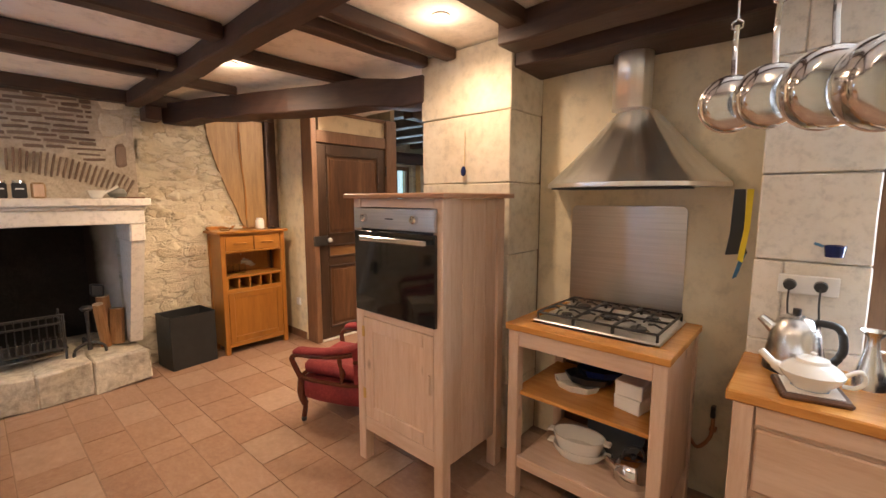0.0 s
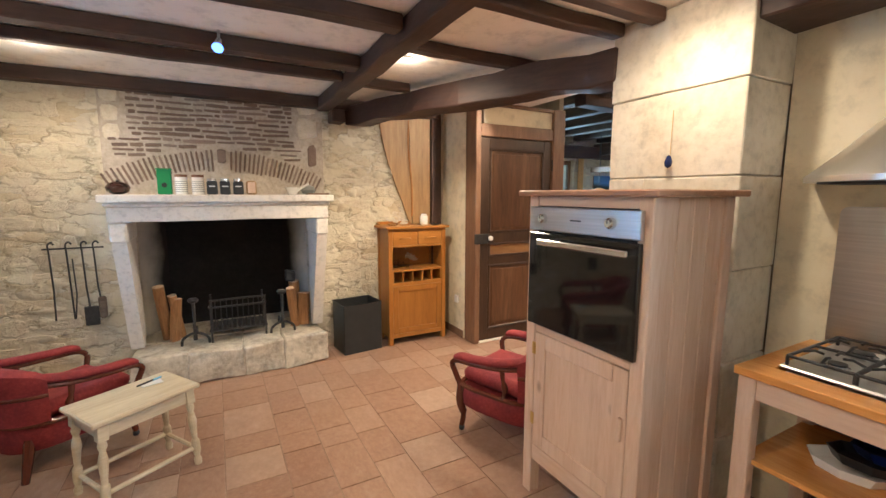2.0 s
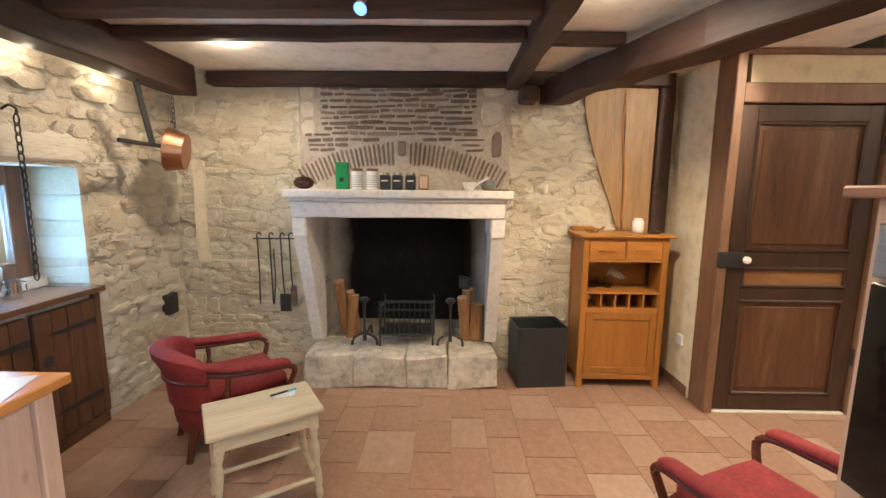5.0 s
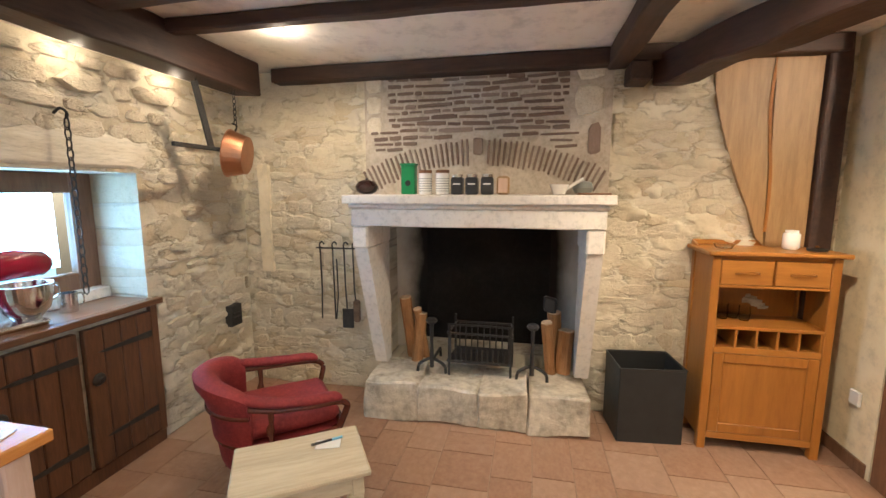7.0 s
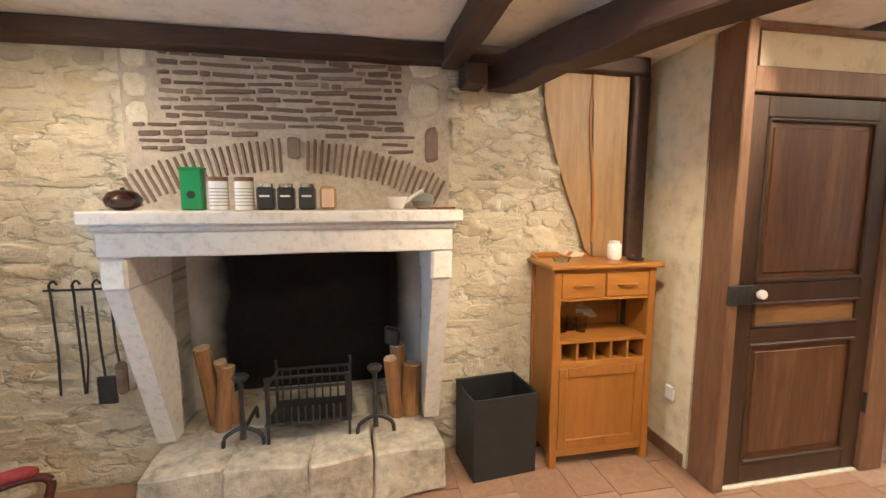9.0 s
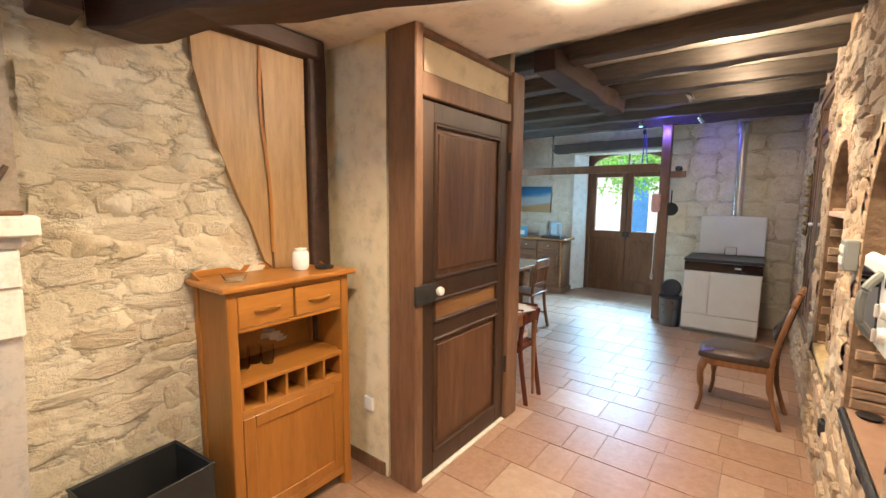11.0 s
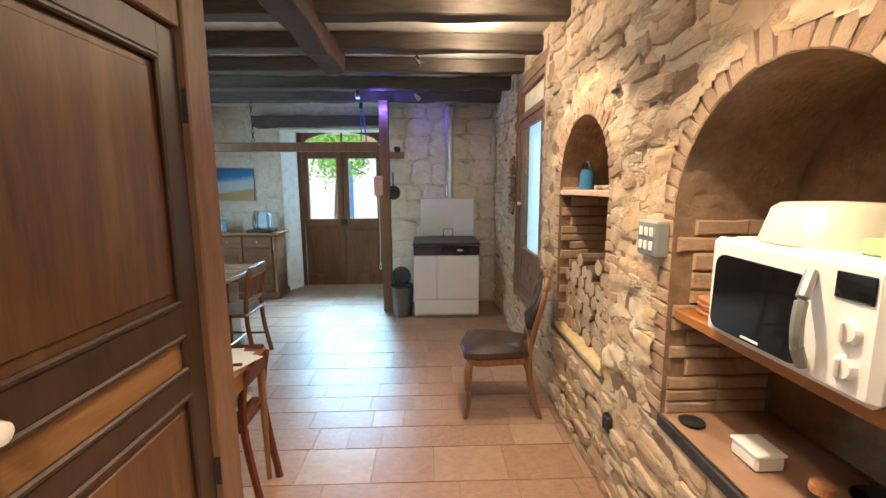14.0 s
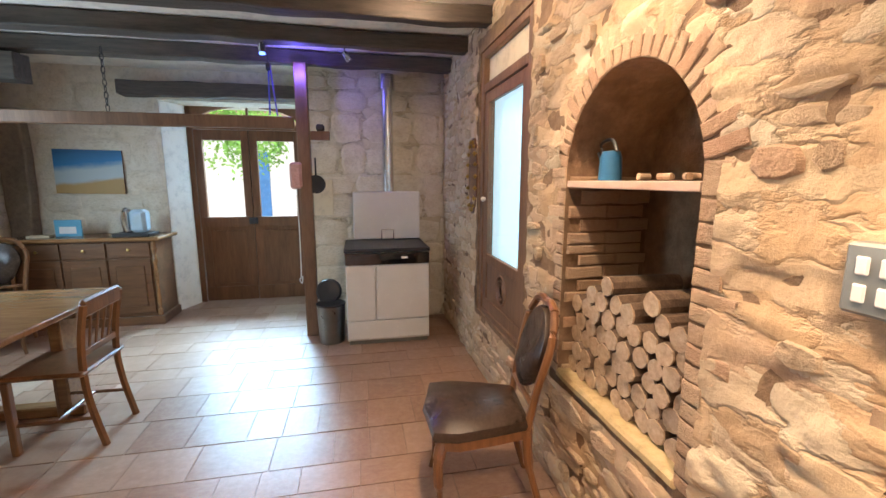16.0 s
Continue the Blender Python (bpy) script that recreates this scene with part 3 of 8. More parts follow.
beam("ceiling_beam", (-4.40, 1.01, 2.268), (0.4, 1.01, 2.268), 0.12, CEIL - 2.272, BEAMX, 1, "dark-stained cross beam under the cream kitchen ceiling")
G = "joists of the kitchen ceiling"
for i, (jx, ya, yb, jw, drop) in enumerate([(-4.37, -1.32, 2.2, 0.12, 0.10), (-3.46, -1.32, 0.945, 0.07, 0.07), (-3.53, 1.075, 1.50, 0.07, 0.07), (-3.08, -1.32, 0.945, 0.11, 0.085), (-2.62, 1.075, 2.28, 0.08, 0.07),
                                            (-2.37, -1.32, 0.945, 0.10, 0.08), (-1.93, 1.075, 2.0, 0.08, 0.07), (-1.66, -1.32, 0.945, 0.10, 0.08), (-1.70, 1.075, 2.0, 0.08, 0.07), (-1.13, 1.075, 1.80, 0.10, 0.08),
                                            (-1.0, -1.32, 0.945, 0.09, 0.075), (-0.35, -1.32, 0.945, 0.09, 0.075), (-0.4, 1.075, 1.80, 0.09, 0.075)]):
    beam("joist", (jx, ya, CEIL - drop), (jx, yb, CEIL - drop), jw, drop - 0.004, BEAMY, i * 3.3, "dark-stained narrow joist of the kitchen ceiling", 0.008, G)
beam("great_beam", (-4.42, 1.30, 2.165), (-1.97, 2.08, 2.11), 0.17, 0.17, BEAMX, 5, "massive old hewn beam from the chimney wall to the stone pillar", 0.03)
beam("beam_stub", (-4.42, 1.12, 2.16), (-4.24, 1.12, 2.16), 0.12, 0.11, BEAMX, 8, "short dark beam end set into the chimney wall")
beam("south_beam", (-4.20, -1.42, 2.17), (2.2, -1.42, 2.17), 0.19, 0.211, BEAMX, 9, "heavy dark-stained beam along the window wall")
beam("hood_beam", (-1.24, 1.88, 2.245), (0.5, 1.88, 2.245), 0.16, 0.135, BEAMX, 12, "heavy dark beam above the cooking alcove")
beam("lintel", (-1.30, 2.20, 2.205), (-0.10, 2.20, 2.205), 0.30, 0.12, BEAMX, 14, "dark timber lintel over the cooking alcove")
for i, jy in enumerate((3.25, 3.80, 4.42, 5.05, 5.66, 6.30, 6.93)):
    beam("hall_joist", (-6.45, jy, HALL - 0.13), (-2.0, jy, HALL - 0.13), 0.13, 0.12, GREYBEAM, 20 + i, "old rough grey-brown joist of the dining room ceiling", 0.02, "joists of the dining room ceiling")
beam("hall_beam", (-3.66, 3.52, 2.43), (-3.66, 5.22, 2.41), 0.17, 0.15, GREYBEAMY, 40, "weathered grey beam hung under the dining room joists", 0.025)
beam("hall_beam_west", (-6.45, 6.9, 2.28), (-5.6, 6.9, 2.28), 0.2, 0.22, GREYBEAM, 43, "weathered grey beam under the dining room joists", 0.025)
beam("door_lintel", (-5.35, 7.80, 2.36), (-3.3, 7.80, 2.36), 0.18, 0.15, GREYBEAM, 41, "old dark timber lintel over the garden door", 0.02)
beam("rail_beam", (-6.3, 6.62, 1.93), (-3.50, 6.62, 1.93), 0.07, 0.10, FRAMEWOOD, 42, "slim brown rail beam hung across the dining room", 0.004)
post = thing("post", turn(-3.45, 6.83, 0), "slim brown timber post standing on the tiles by the stove", "post")
part("timber", rough_box(-0.055, 0.055, -0.055, 0.055, 0, 2.52, 0.2, 0.005, 3, 0.006), FRAMEWOOD, post)


# ---- kitchen ----
def turned_leg(x, y, z1, r, top=0.08, lean=(0, 0)):
    """A turned leg with a square head, from the floor up to z1."""
    bm = box(x - r, x + r, y - r, y + r, z1 - top, z1, 0.003)
    h = z1 - top
    prof = [(0.0, 0), (r * 0.8, 0), (r * 0.9, 0.03), (r * 0.6, 0.05), (r * 0.95, 0.08), (r * 0.95, 0.14), (r * 0.6, 0.155), (r * 0.75, 0.2), (r, h * 0.72), (r * 0.6, h * 0.86), (r * 0.95, h * 0.93), (r * 0.7, h), (0, h)]
    lathe(prof, 12, x, y, 0, bm)
    for v in bm.verts:
        k = 1 - v.co.z / z1
        v.co.x += lean[0] * k
        v.co.y += lean[1] * k
    return bm


def panel_door(owner, x0, x1, z0, z1, y, wood_a, wood_b, stile=0.06, thick=0.022, name="door"):
    """A frame and panel door, front at y."""
    d = part(name, box(x0 + stile, x1 - stile, y + 0.009, y + thick - 0.004, z0 + stile, z1 - stile, 0.0), wood_b, owner)
    for kind, a, b, p, q in (("stile", x0, x0 + stile, z0, z1), ("stile", x1 - stile, x1, z0, z1), ("rail", x0 + stile, x1 - stile, z0, z0 + stile), ("rail", x0 + stile, x1 - stile, z1 - stile, z1)):
        part(kind, box(a + 0.0005, b - 0.0005, y, y + thick, p, q, 0.003), wood_a, d)
    return d


def oven_cabinet():
    o = thing("oven_cabinet", turn(-1.565, 1.65, 0), "tall limed pine cabinet with built-in oven against the stone pillar", "cabinet")
    w, f, b = 0.325, -0.25, 0.25
    for x in (-w, w - 0.06):
        for y in (f, b - 0.06):
            part("leg", box(x, x + 0.06, y, y + 0.06, 0, 1.50, 0.004), LIMED, o)
    for s in (-1, 1):
        for k in range(4):
            y0 = f + 0.062 + k * 0.095
            part("plank", box(*sorted((s * (w - 0.012), s * (w - 0.028))), y0, y0 + 0.093, 0.19, 1.499, 0.003), LIMED, o)
    part("back_panel", box(-w + 0.061, w - 0.061, b - 0.03, b - 0.012, 0.2, 1.49), LIMED, o)
    part("top_board", box(-w - 0.04, w + 0.04, f - 0.04, b + 0.03, 1.50, 1.525, 0.005), REDTOP, o, "reddish varnished pine top board")
    for z0, z1 in ((0.19, 0.27), (0.855, 0.895), (1.455, 1.499)):
        part("rail", box(-w + 0.061, w - 0.061, f + 0.004, f + 0.04, z0, z1, 0.002), LIMEDX, o)
    part("floor_board", box(-w + 0.05, w - 0.05, f + 0.05, b - 0.05, 0.20, 0.22), LIMEDX, o)
    d = panel_door(o, -w + 0.063, w - 0.063, 0.275, 0.85, f + 0.002, LIMED, LIMED, 0.07)
    part("handle", box(w - 0.09, w - 0.075, f - 0.016, f + 0.001, 0.56, 0.66, 0.004), LIMED, d)
    for z in (0.38, 0.74):
        part("hinge", box(-w + 0.052, -w + 0.072, f - 0.004, f + 0.0015, z, z + 0.06, 0.001), BRASS, d, "small worn brass hinge")
    return o


def oven():
    o = thing("oven", turn(-1.565, 1.65, 0), "built-in oven with black glass door and steel panel in pine cabinet", "oven")
    part("housing", box(-0.262, 0.262, -0.245, 0.2, 0.90, 1.45), DARKGREY, o)
    part("control_panel", box(-0.295, 0.295, -0.272, -0.2505, 1.345, 1.452, 0.003), STEELX, o, "brushed steel control panel")
    part("glass_door", box(-0.295, 0.295, -0.272, -0.2505, 0.898, 1.335, 0.004), BLACKGLASS, o, "shiny black glass oven door")
    part("handle", box(-0.20, 0.27, -0.315, -0.300, 1.285, 1.310, 0.004), CHROME, o, "flat polished steel handle")
    for x in (-0.17, 0.25):
        part("handle_mount", box(x, x + 0.012, -0.30, -0.272, 1.29, 1.305), CHROME, o)
    for x in (-0.20, 0.17):
        k = part("knob", lathe([(0, 0), (0.022, 0), (0.02, 0.018), (0.014, 0.026), (0, 0.026)], 20, m=Matrix.Translation((x, -0.272, 1.40)) @ pose(0, 0, 0, 90)), CHROME, o, smooth=False)
        part("pointer", box(x - 0.001, x + 0.001, -0.2995, -0.2982, 1.40, 1.418), BLACK, k)
    part("nameplate", box(-0.04, 0.02, -0.2735, -0.272, 1.396, 1.402), DARKGREY, o)


def hob_table():
    o = thing("hob_table", turn(-0.725, 1.985, 0), "limed pine cooker stand with open shelves and varnished top", "kitchen stand")
    w, f, b = 0.355, -0.28, 0.28
    for x in (-w, w - 0.055):
        for y in (f, b - 0.055):
            part("leg", box(x, x + 0.055, y, y + 0.055, 0, 0.868, 0.004), LIMED, o)
    bm = bmesh.new()
    for a, b2, c, d in ((-w - 0.01, w + 0.01, f - 0.015, f + 0.085), (-w - 0.01, w + 0.01, b - 0.01, b + 0.01), (-w - 0.01, -w + 0.075, f + 0.085, b - 0.01), (w - 0.085, w + 0.01, f + 0.085, b - 0.01)):
        box(a, b2, c, d, 0.87, 0.9, 0.003, bm)
    part("top_frame", bm, WORKTOP, o, "orange varnished pine edging round the hob")
    part("top_base", box(-w + 0.06, w - 0.06, f + 0.06, b - 0.02, 0.855, 0.8685), LIMEDX, o)
    part("apron", box(-w + 0.056, w - 0.056, f + 0.006, f + 0.03, 0.79, 0.867, 0.002), LIMEDX, o)
    for s in (-w + 0.006, w - 0.026):
        part("side_rail", box(s, s + 0.02, f + 0.056, b - 0.056, 0.79, 0.853, 0.002), LIMED, o)
    part("side_panel", box(w - 0.024, w - 0.008, f + 0.056, b - 0.056, 0.19, 0.789), LIMED, o)
    part("back_panel", box(-w + 0.056, w - 0.056, b - 0.02, b - 0.008, 0.19, 0.853), CUPBOARD, o)
    part("shelf", box(-w + 0.015, w - 0.026, f + 0.03, b - 0.03, 0.535, 0.555, 0.003), WORKTOP, o)
    part("bottom_shelf", box(-w + 0.057, w - 0.057, f + 0.04, b - 0.03, 0.195, 0.215, 0.003), LIMEDX, o)
    part("bottom_rail", box(-w + 0.056, w - 0.056, f + 0.006, f + 0.03, 0.165, 0.225, 0.002), LIMEDX, o)
    return o


def hob():
    o = thing("gas_hob", turn(-0.715, 2.03, 0, 0.90), "stainless steel gas hob with black pan supports on the pine stand", "hob")
    part("plate", box(-0.29, 0.29, -0.225, 0.225, 0.0, 0.012, 0.005), STEELX, o, "brushed steel plate")
    for x, y, r in ((-0.17, -0.10, 0.035), (0.17, -0.11, 0.045), (-0.17, 0.11, 0.045), (0.17, 0.11, 0.035), (0.0, 0.0, 0.055)):
        bn = part("burner", lathe([(0, 0.0121), (r, 0.0121), (r, 0.022), (r * 0.8, 0.028), (0, 0.028)], 18, x, y), CHROME, o)
        part("burner_cap", lathe([(0, 0.0281), (r * 0.75, 0.0281), (r * 0.75, 0.034), (0, 0.036)], 18, x, y), BLACK, bn)
    for x0, x1 in ((-0.272, -0.092), (-0.088, 0.088), (0.092, 0.272)):
        bm = bmesh.new()
        for y in (-0.205, 0.0, 0.205):
            tube([(x0, y, 0.045), (x1, y, 0.045)], 0.006, 6, bm)
        for x in (x0, x1):
            tube([(x, -0.205, 0.045), (x, 0.205, 0.045)], 0.006, 6, bm)
            for y in (-0.205, 0.205):
                tube([(x, y, 0.012), (x, y, 0.045)], 0.006, 6, bm)
        for y in (-0.105, 0.11):
            xc = (x0 + x1) / 2
            for dx, dy in ((0.085, 0), (-0.085, 0), (0, 0.09), (0, -0.09)):
                tube([(xc + dx, y + dy, 0.045), (xc + dx * 0.6, y + dy * 0.6, 0.058), (xc + dx * 0.3, y + dy * 0.3, 0.054)], 0.005, 6, bm)
        part("pan_support", bm, BLACK, o)


def hood():
    o = thing("cooker_hood", turn(-0.735, 2.36, 0), "large conical stainless steel cooker hood with round flue", "cooker hood")
    prof = [(0.44, 1.555), (0.44, 1.575), (0.34, 1.67), (0.222, 1.80), (0.095, 1.945)]
    bm = bmesh.new()
    seg, rings = 90, []
    for r, z in prof:
        rings.append([bm.verts.new((q * math.cos(math.pi * k / seg), -q * 1.02 * math.sin(math.pi * k / seg) - 0.002, z)) for k in range(seg + 1) for q in (r * (1 + 0.004 * noise.noise((k * 0.31, 0, 5))),)])
    for a, b in zip(rings, rings[1:]):
        for k in range(seg):
            bm.faces.new((a[k], a[k + 1], b[k + 1], b[k]))
    bm.faces.new(rings[0])
    bm.faces.new(rings[-1][::-1])
    bm.faces.new([r[0] for r in rings] + [r[-1] for r in reversed(rings)])
    canopy = part("canopy", bm, SPUN, o)
    for p in canopy.data.polygons:
        p.use_smooth = len(p.vertices) == 4
    canopy.data.set_sharp_from_angle(angle=radians(25))
    fl = part("flue", lathe([(0.092, 1.94), (0.092, 2.40)], 36, 0, -0.1), SPUN, o)
    for p in fl.data.polygons:
        p.use_smooth = len(p.vertices) == 4
    part("grease_filter", box(-0.3, 0.3, -0.34, -0.08, 1.545, 1.554), DARKGREY, o)


def handled_pot(kind, m, label, r, h, material, handle=0.16):
    o = thing(kind, m, label, "pan", "pans hanging from the beam")
    bm = lathe([(0, 0), (r * 0.72, 0.001), (r * 0.92, 0.008), (r, 0.025), (r, h), (r + 0.004, h + 0.002), (r - 0.003, h), (r - 0.004, 0.027), (r * 0.9, 0.012), (0, 0.006)], 28)
    part("bowl", bm, material, o, smooth=True)
    part("handle", tube(curve_pts([(r, 0, h * 0.8), (r + handle * 0.5, 0, h + 0.012), (r + handle, 0, h + 0.01)]), 0.007, 8, flat=0.6), material, o)
    part("ring", tube([(r + handle + 0.014 * math.cos(a), 0.014 * math.sin(a), h + 0.01) for a in (0, 1.05, 2.1, 3.14, 4.2, 5.2, 6.28)], 0.003, 6), material, o)
    return o


def fill(name, m, label, category, pieces, group=""):
    """A small thing from (part name, bmesh, material[, smooth])."""
    o = thing(name, m, label, category, group)
    for p in pieces:
        part(p[0], p[1], p[2], o, smooth=len(p) > 3 and p[3])
    return o


oven_cabinet(), oven(), hob_table(), hob(), hood()
fill("splashback", turn(-0.77, 2.365, 0), "brushed stainless steel splash plate with rounded corners on the alcove wall", "splashback",
     [("plate", prism(arc(-0.27, 0.90, 0.03, 180, 270, 5) + arc(0.27, 0.90, 0.03, 270, 360, 5) + arc(0.27, 1.43, 0.03, 0, 90, 5) + arc(-0.27, 1.43, 0.03, 90, 180, 5), -0.006, 0), STEELX)])
fill("gas_pipe", turn(-0.33, 2.33, 0), "copper gas pipe with a black tap on the alcove wall", "pipe",
     [("pipe", tube(curve_pts([(-0.06, 0.0, 0.30), (-0.02, -0.02, 0.27), (0.03, -0.01, 0.34), (0.035, 0.0, 0.46)]), 0.009, 8), COPPER), ("tap", box(0.025, 0.045, -0.03, 0.005, 0.44, 0.50, 0.004), BLACK),
      ("clip", box(0.02, 0.05, 0.0, 0.038, 0.36, 0.375, 0.002), COPPER)])
# things on the shelves of the stand
for k, (x, y, z, lab) in enumerate([(-0.80, 1.93, 0.217, "oval white baking dish on the lower shelf"), (-0.80, 1.93, 0.247, "oval white baking dish stacked in another")]):
    fill("baking_dish", turn(x, y, 8, z), lab, "baking dish",
         [("dish", lathe([(0, 0), (0.10, 0), (0.125, 0.03 + 0.03 * k), (0.13, 0.05 + 0.03 * k), (0.122, 0.05 + 0.03 * k), (0.1, 0.01), (0, 0.008)], 28, sy=0.68), WHITECER, True),
          ("handle", box(0.12, 0.155, -0.025, 0.025, 0.035 + 0.03 * k, 0.048 + 0.03 * k, 0.006), WHITECER), ("handle", box(-0.155, -0.12, -0.025, 0.025, 0.035 + 0.03 * k, 0.048 + 0.03 * k, 0.006), WHITECER)], "baking dishes")
fill("kettle", turn(-0.53, 1.90, 30, 0.217), "small polished steel kettle on the lower shelf", "kettle",
     [("body", lathe([(0, 0), (0.07, 0), (0.082, 0.02), (0.08, 0.06), (0.06, 0.1), (0.03, 0.115), (0, 0.117)], 24), CHROME, True), ("lid_knob", lathe([(0, 0.116), (0.01, 0.117), (0.012, 0.13), (0, 0.135)], 12), BLACK),
      ("spout", tube([(-0.07, 0, 0.06), (-0.12, 0, 0.105)], [0.016, 0.01], 8), CHROME), ("handle", tube(curve_pts([(-0.05, 0, 0.1), (-0.03, 0, 0.16), (0.03, 0, 0.16), (0.05, 0, 0.1)]), 0.006, 8), BLACK)])
fill("round_tray", turn(-0.66, 2.05, 0, 0.36) @ pose(0, 0, 0, 68, 0, 0), "dark round tray leaning on the lower shelf", "tray", [("disc", lathe([(0, 0), (0.135, 0), (0.14, 0.012), (0.13, 0.012), (0, 0.005)], 30), DARKGREY)])
for k in range(3):
    fill("casserole", turn(-0.83 + 0.05 * k, 1.95 + 0.03 * k, 15 * k, 0.557 + 0.038 * k), ("white ribbed baking dish", "black roasting tin", "dark blue roasting tin")[k] + " in the pile on the middle shelf", "baking dish",
         [("dish", lathe([(0, 0), (0.10, 0), (0.12, 0.036), (0.115, 0.036), (0.095, 0.006), (0, 0.005)], 8, sy=0.7), (WHITECER, BLACK, NAVY)[k])], "pile of dishes on the stand")
for k in range(2):
    fill("white_box", turn(-0.55, 1.92, -12 + 6 * k, 0.557 + 0.068 * k), "small white card box on the middle shelf", "box", [("body", box(-0.06, 0.06, -0.06, 0.06, 0, 0.066, 0.004), WHITE), ("lid", box(-0.061, 0.061, -0.061, 0.061, 0.046, 0.067, 0.003), WHITE)], "white boxes on the stand")

# worktop run on the right of the alcove
dresser = thing("kitchen_drawers", turn(0, 1.80, 0), "limed pine drawer unit under a varnished worktop beside the stone pier", "drawer unit")
part("carcass", box(-0.15, 2.28, -0.215, 0.19, 0.05, 0.862), LIMEDX, dresser)
part("plinth", box(-0.13, 2.26, -0.18, 0.17, 0, 0.049), LIMEDX, dresser)
for x in (-0.15, 0.62, 1.40, 2.22):
    part("stile", box(x, x + 0.055, -0.238, -0.216, 0.0, 0.862, 0.003), LIMED, dresser)
for x0 in (-0.09, 0.68, 1.46):
    part("rail", box(x0, x0 + 0.71 - (0.0), -0.232, -0.216, 0.80, 0.862, 0.002), LIMEDX, dresser)
    for z0 in (0.12, 0.35, 0.58):
        dr = part("drawer", box(x0 + 0.004, x0 + 0.70, -0.236, -0.2165, z0, z0 + 0.205, 0.005), LIMEDX, dresser)
        part("knob", lathe([(0, 0), (0.008, 0), (0.016, 0.018), (0.012, 0.026), (0, 0.028)], 14, m=Matrix.Translation((x0 + 0.35, -0.236, z0 + 0.12)) @ pose(0, 0, 0, 90)), LIMED, dr)
wt = thing("worktop", turn(0, 1.80, 0, 0.864), "varnished pine worktop beside the cooking alcove", "worktop")
part("board", box(-0.17, 2.29, -0.25, 0.195, 0, 0.036, 0.005), WORKTOP, wt)
fill("trivet", turn(0.03, 1.68, 12, 0.90), "square wooden trivet with blue and white tile under the teapot", "trivet",
     [("frame", box(-0.085, 0.085, -0.085, 0.085, 0, 0.018, 0.006), CUPBOARD), ("tile", box(-0.068, 0.068, -0.068, 0.068, 0.0185, 0.021), WHITECER), ("blue_motif", lathe([(0, 0.0212), (0.05, 0.0212), (0.05, 0.0216), (0, 0.0216)], 8), BLUE)])
fill("teapot", turn(0.03, 1.68, 0, 0.922), "wide white porcelain teapot standing on a trivet on the worktop", "teapot",
     [("body", lathe([(0, 0), (0.045, 0), (0.05, 0.008), (0.075, 0.035), (0.082, 0.052), (0.06, 0.072), (0.045, 0.08), (0, 0.082)], 32), WHITECER, True),
      ("lid", lathe([(0.044, 0.081), (0.04, 0.09), (0.015, 0.098), (0, 0.1)], 24), WHITECER, True), ("lid_knob", lathe([(0, 0.098), (0.006, 0.1), (0.009, 0.108), (0, 0.113)], 12), WHITECER, True),
      ("spout", tube(curve_pts([(-0.06, 0, 0.03), (-0.095, 0, 0.055), (-0.13, 0, 0.088)]), [0.017] * 6 + [0.012] * 6 + [0.008], 12), WHITECER, True),
      ("handle", tube(curve_pts([(0.07, 0, 0.05), (0.105, 0, 0.075), (0.118, 0, 0.05), (0.1, 0, 0.025), (0.07, 0, 0.022)]), 0.0065, 8), WHITECER, True)])
fill("electric_kettle", turn(-0.02, 1.88, 0, 0.90), "steel electric kettle with black handle on the worktop", "kettle",
     [("base", lathe([(0, 0), (0.085, 0), (0.085, 0.02), (0, 0.022)], 28), BLACK), ("body", lathe([(0, 0.022), (0.08, 0.022), (0.08, 0.06), (0.07, 0.14), (0.05, 0.185), (0.02, 0.2), (0, 0.202)], 30), STEEL, True),
      ("lid_knob", lathe([(0, 0.2), (0.012, 0.202), (0.012, 0.22), (0, 0.222)], 14), BLACK), ("spout", tube([(-0.06, 0, 0.14), (-0.10, 0, 0.175)], [0.022, 0.014], 10), STEEL),
      ("handle", tube(curve_pts([(0.05, 0, 0.18), (0.11, 0, 0.17), (0.125, 0, 0.10), (0.10, 0, 0.045), (0.075, 0, 0.04)]), 0.013, 10), BLACK, True)])
fill("oil_jug", turn(0.17, 1.86, 0, 0.90), "tapering tin jug with a funnel top on the worktop", "jug",
     [("body", lathe([(0, 0), (0.045, 0), (0.043, 0.01), (0.018, 0.13), (0.016, 0.16), (0.035, 0.185), (0.033, 0.185), (0.013, 0.16), (0, 0.155)], 24), STEEL, True), ("handle", tube(curve_pts([(0.02, 0, 0.12), (0.06, 0, 0.115), (0.055, 0, 0.06), (0.035, 0, 0.04)]), 0.004, 6), STEEL)])
fill("toaster", turn(0.33, 1.85, 0, 0.90), "steel toaster with black base on the worktop", "toaster",
     [("body", box(-0.10, 0.10, -0.09, 0.09, 0.03, 0.22, 0.03), CHROME), ("base", box(-0.105, 0.105, -0.095, 0.095, 0, 0.03, 0.006), BLACK), ("lever", box(-0.12, -0.10, -0.02, 0.02, 0.14, 0.16, 0.004), BLACK)])
sock = fill("socket_plate", turn(0.0, 1.985, 0), "white double socket plate on the pale stone pier", "socket", [("plate", box(-0.085, 0.085, -0.012, 0.0, 1.155, 1.225, 0.004), WHITE)])
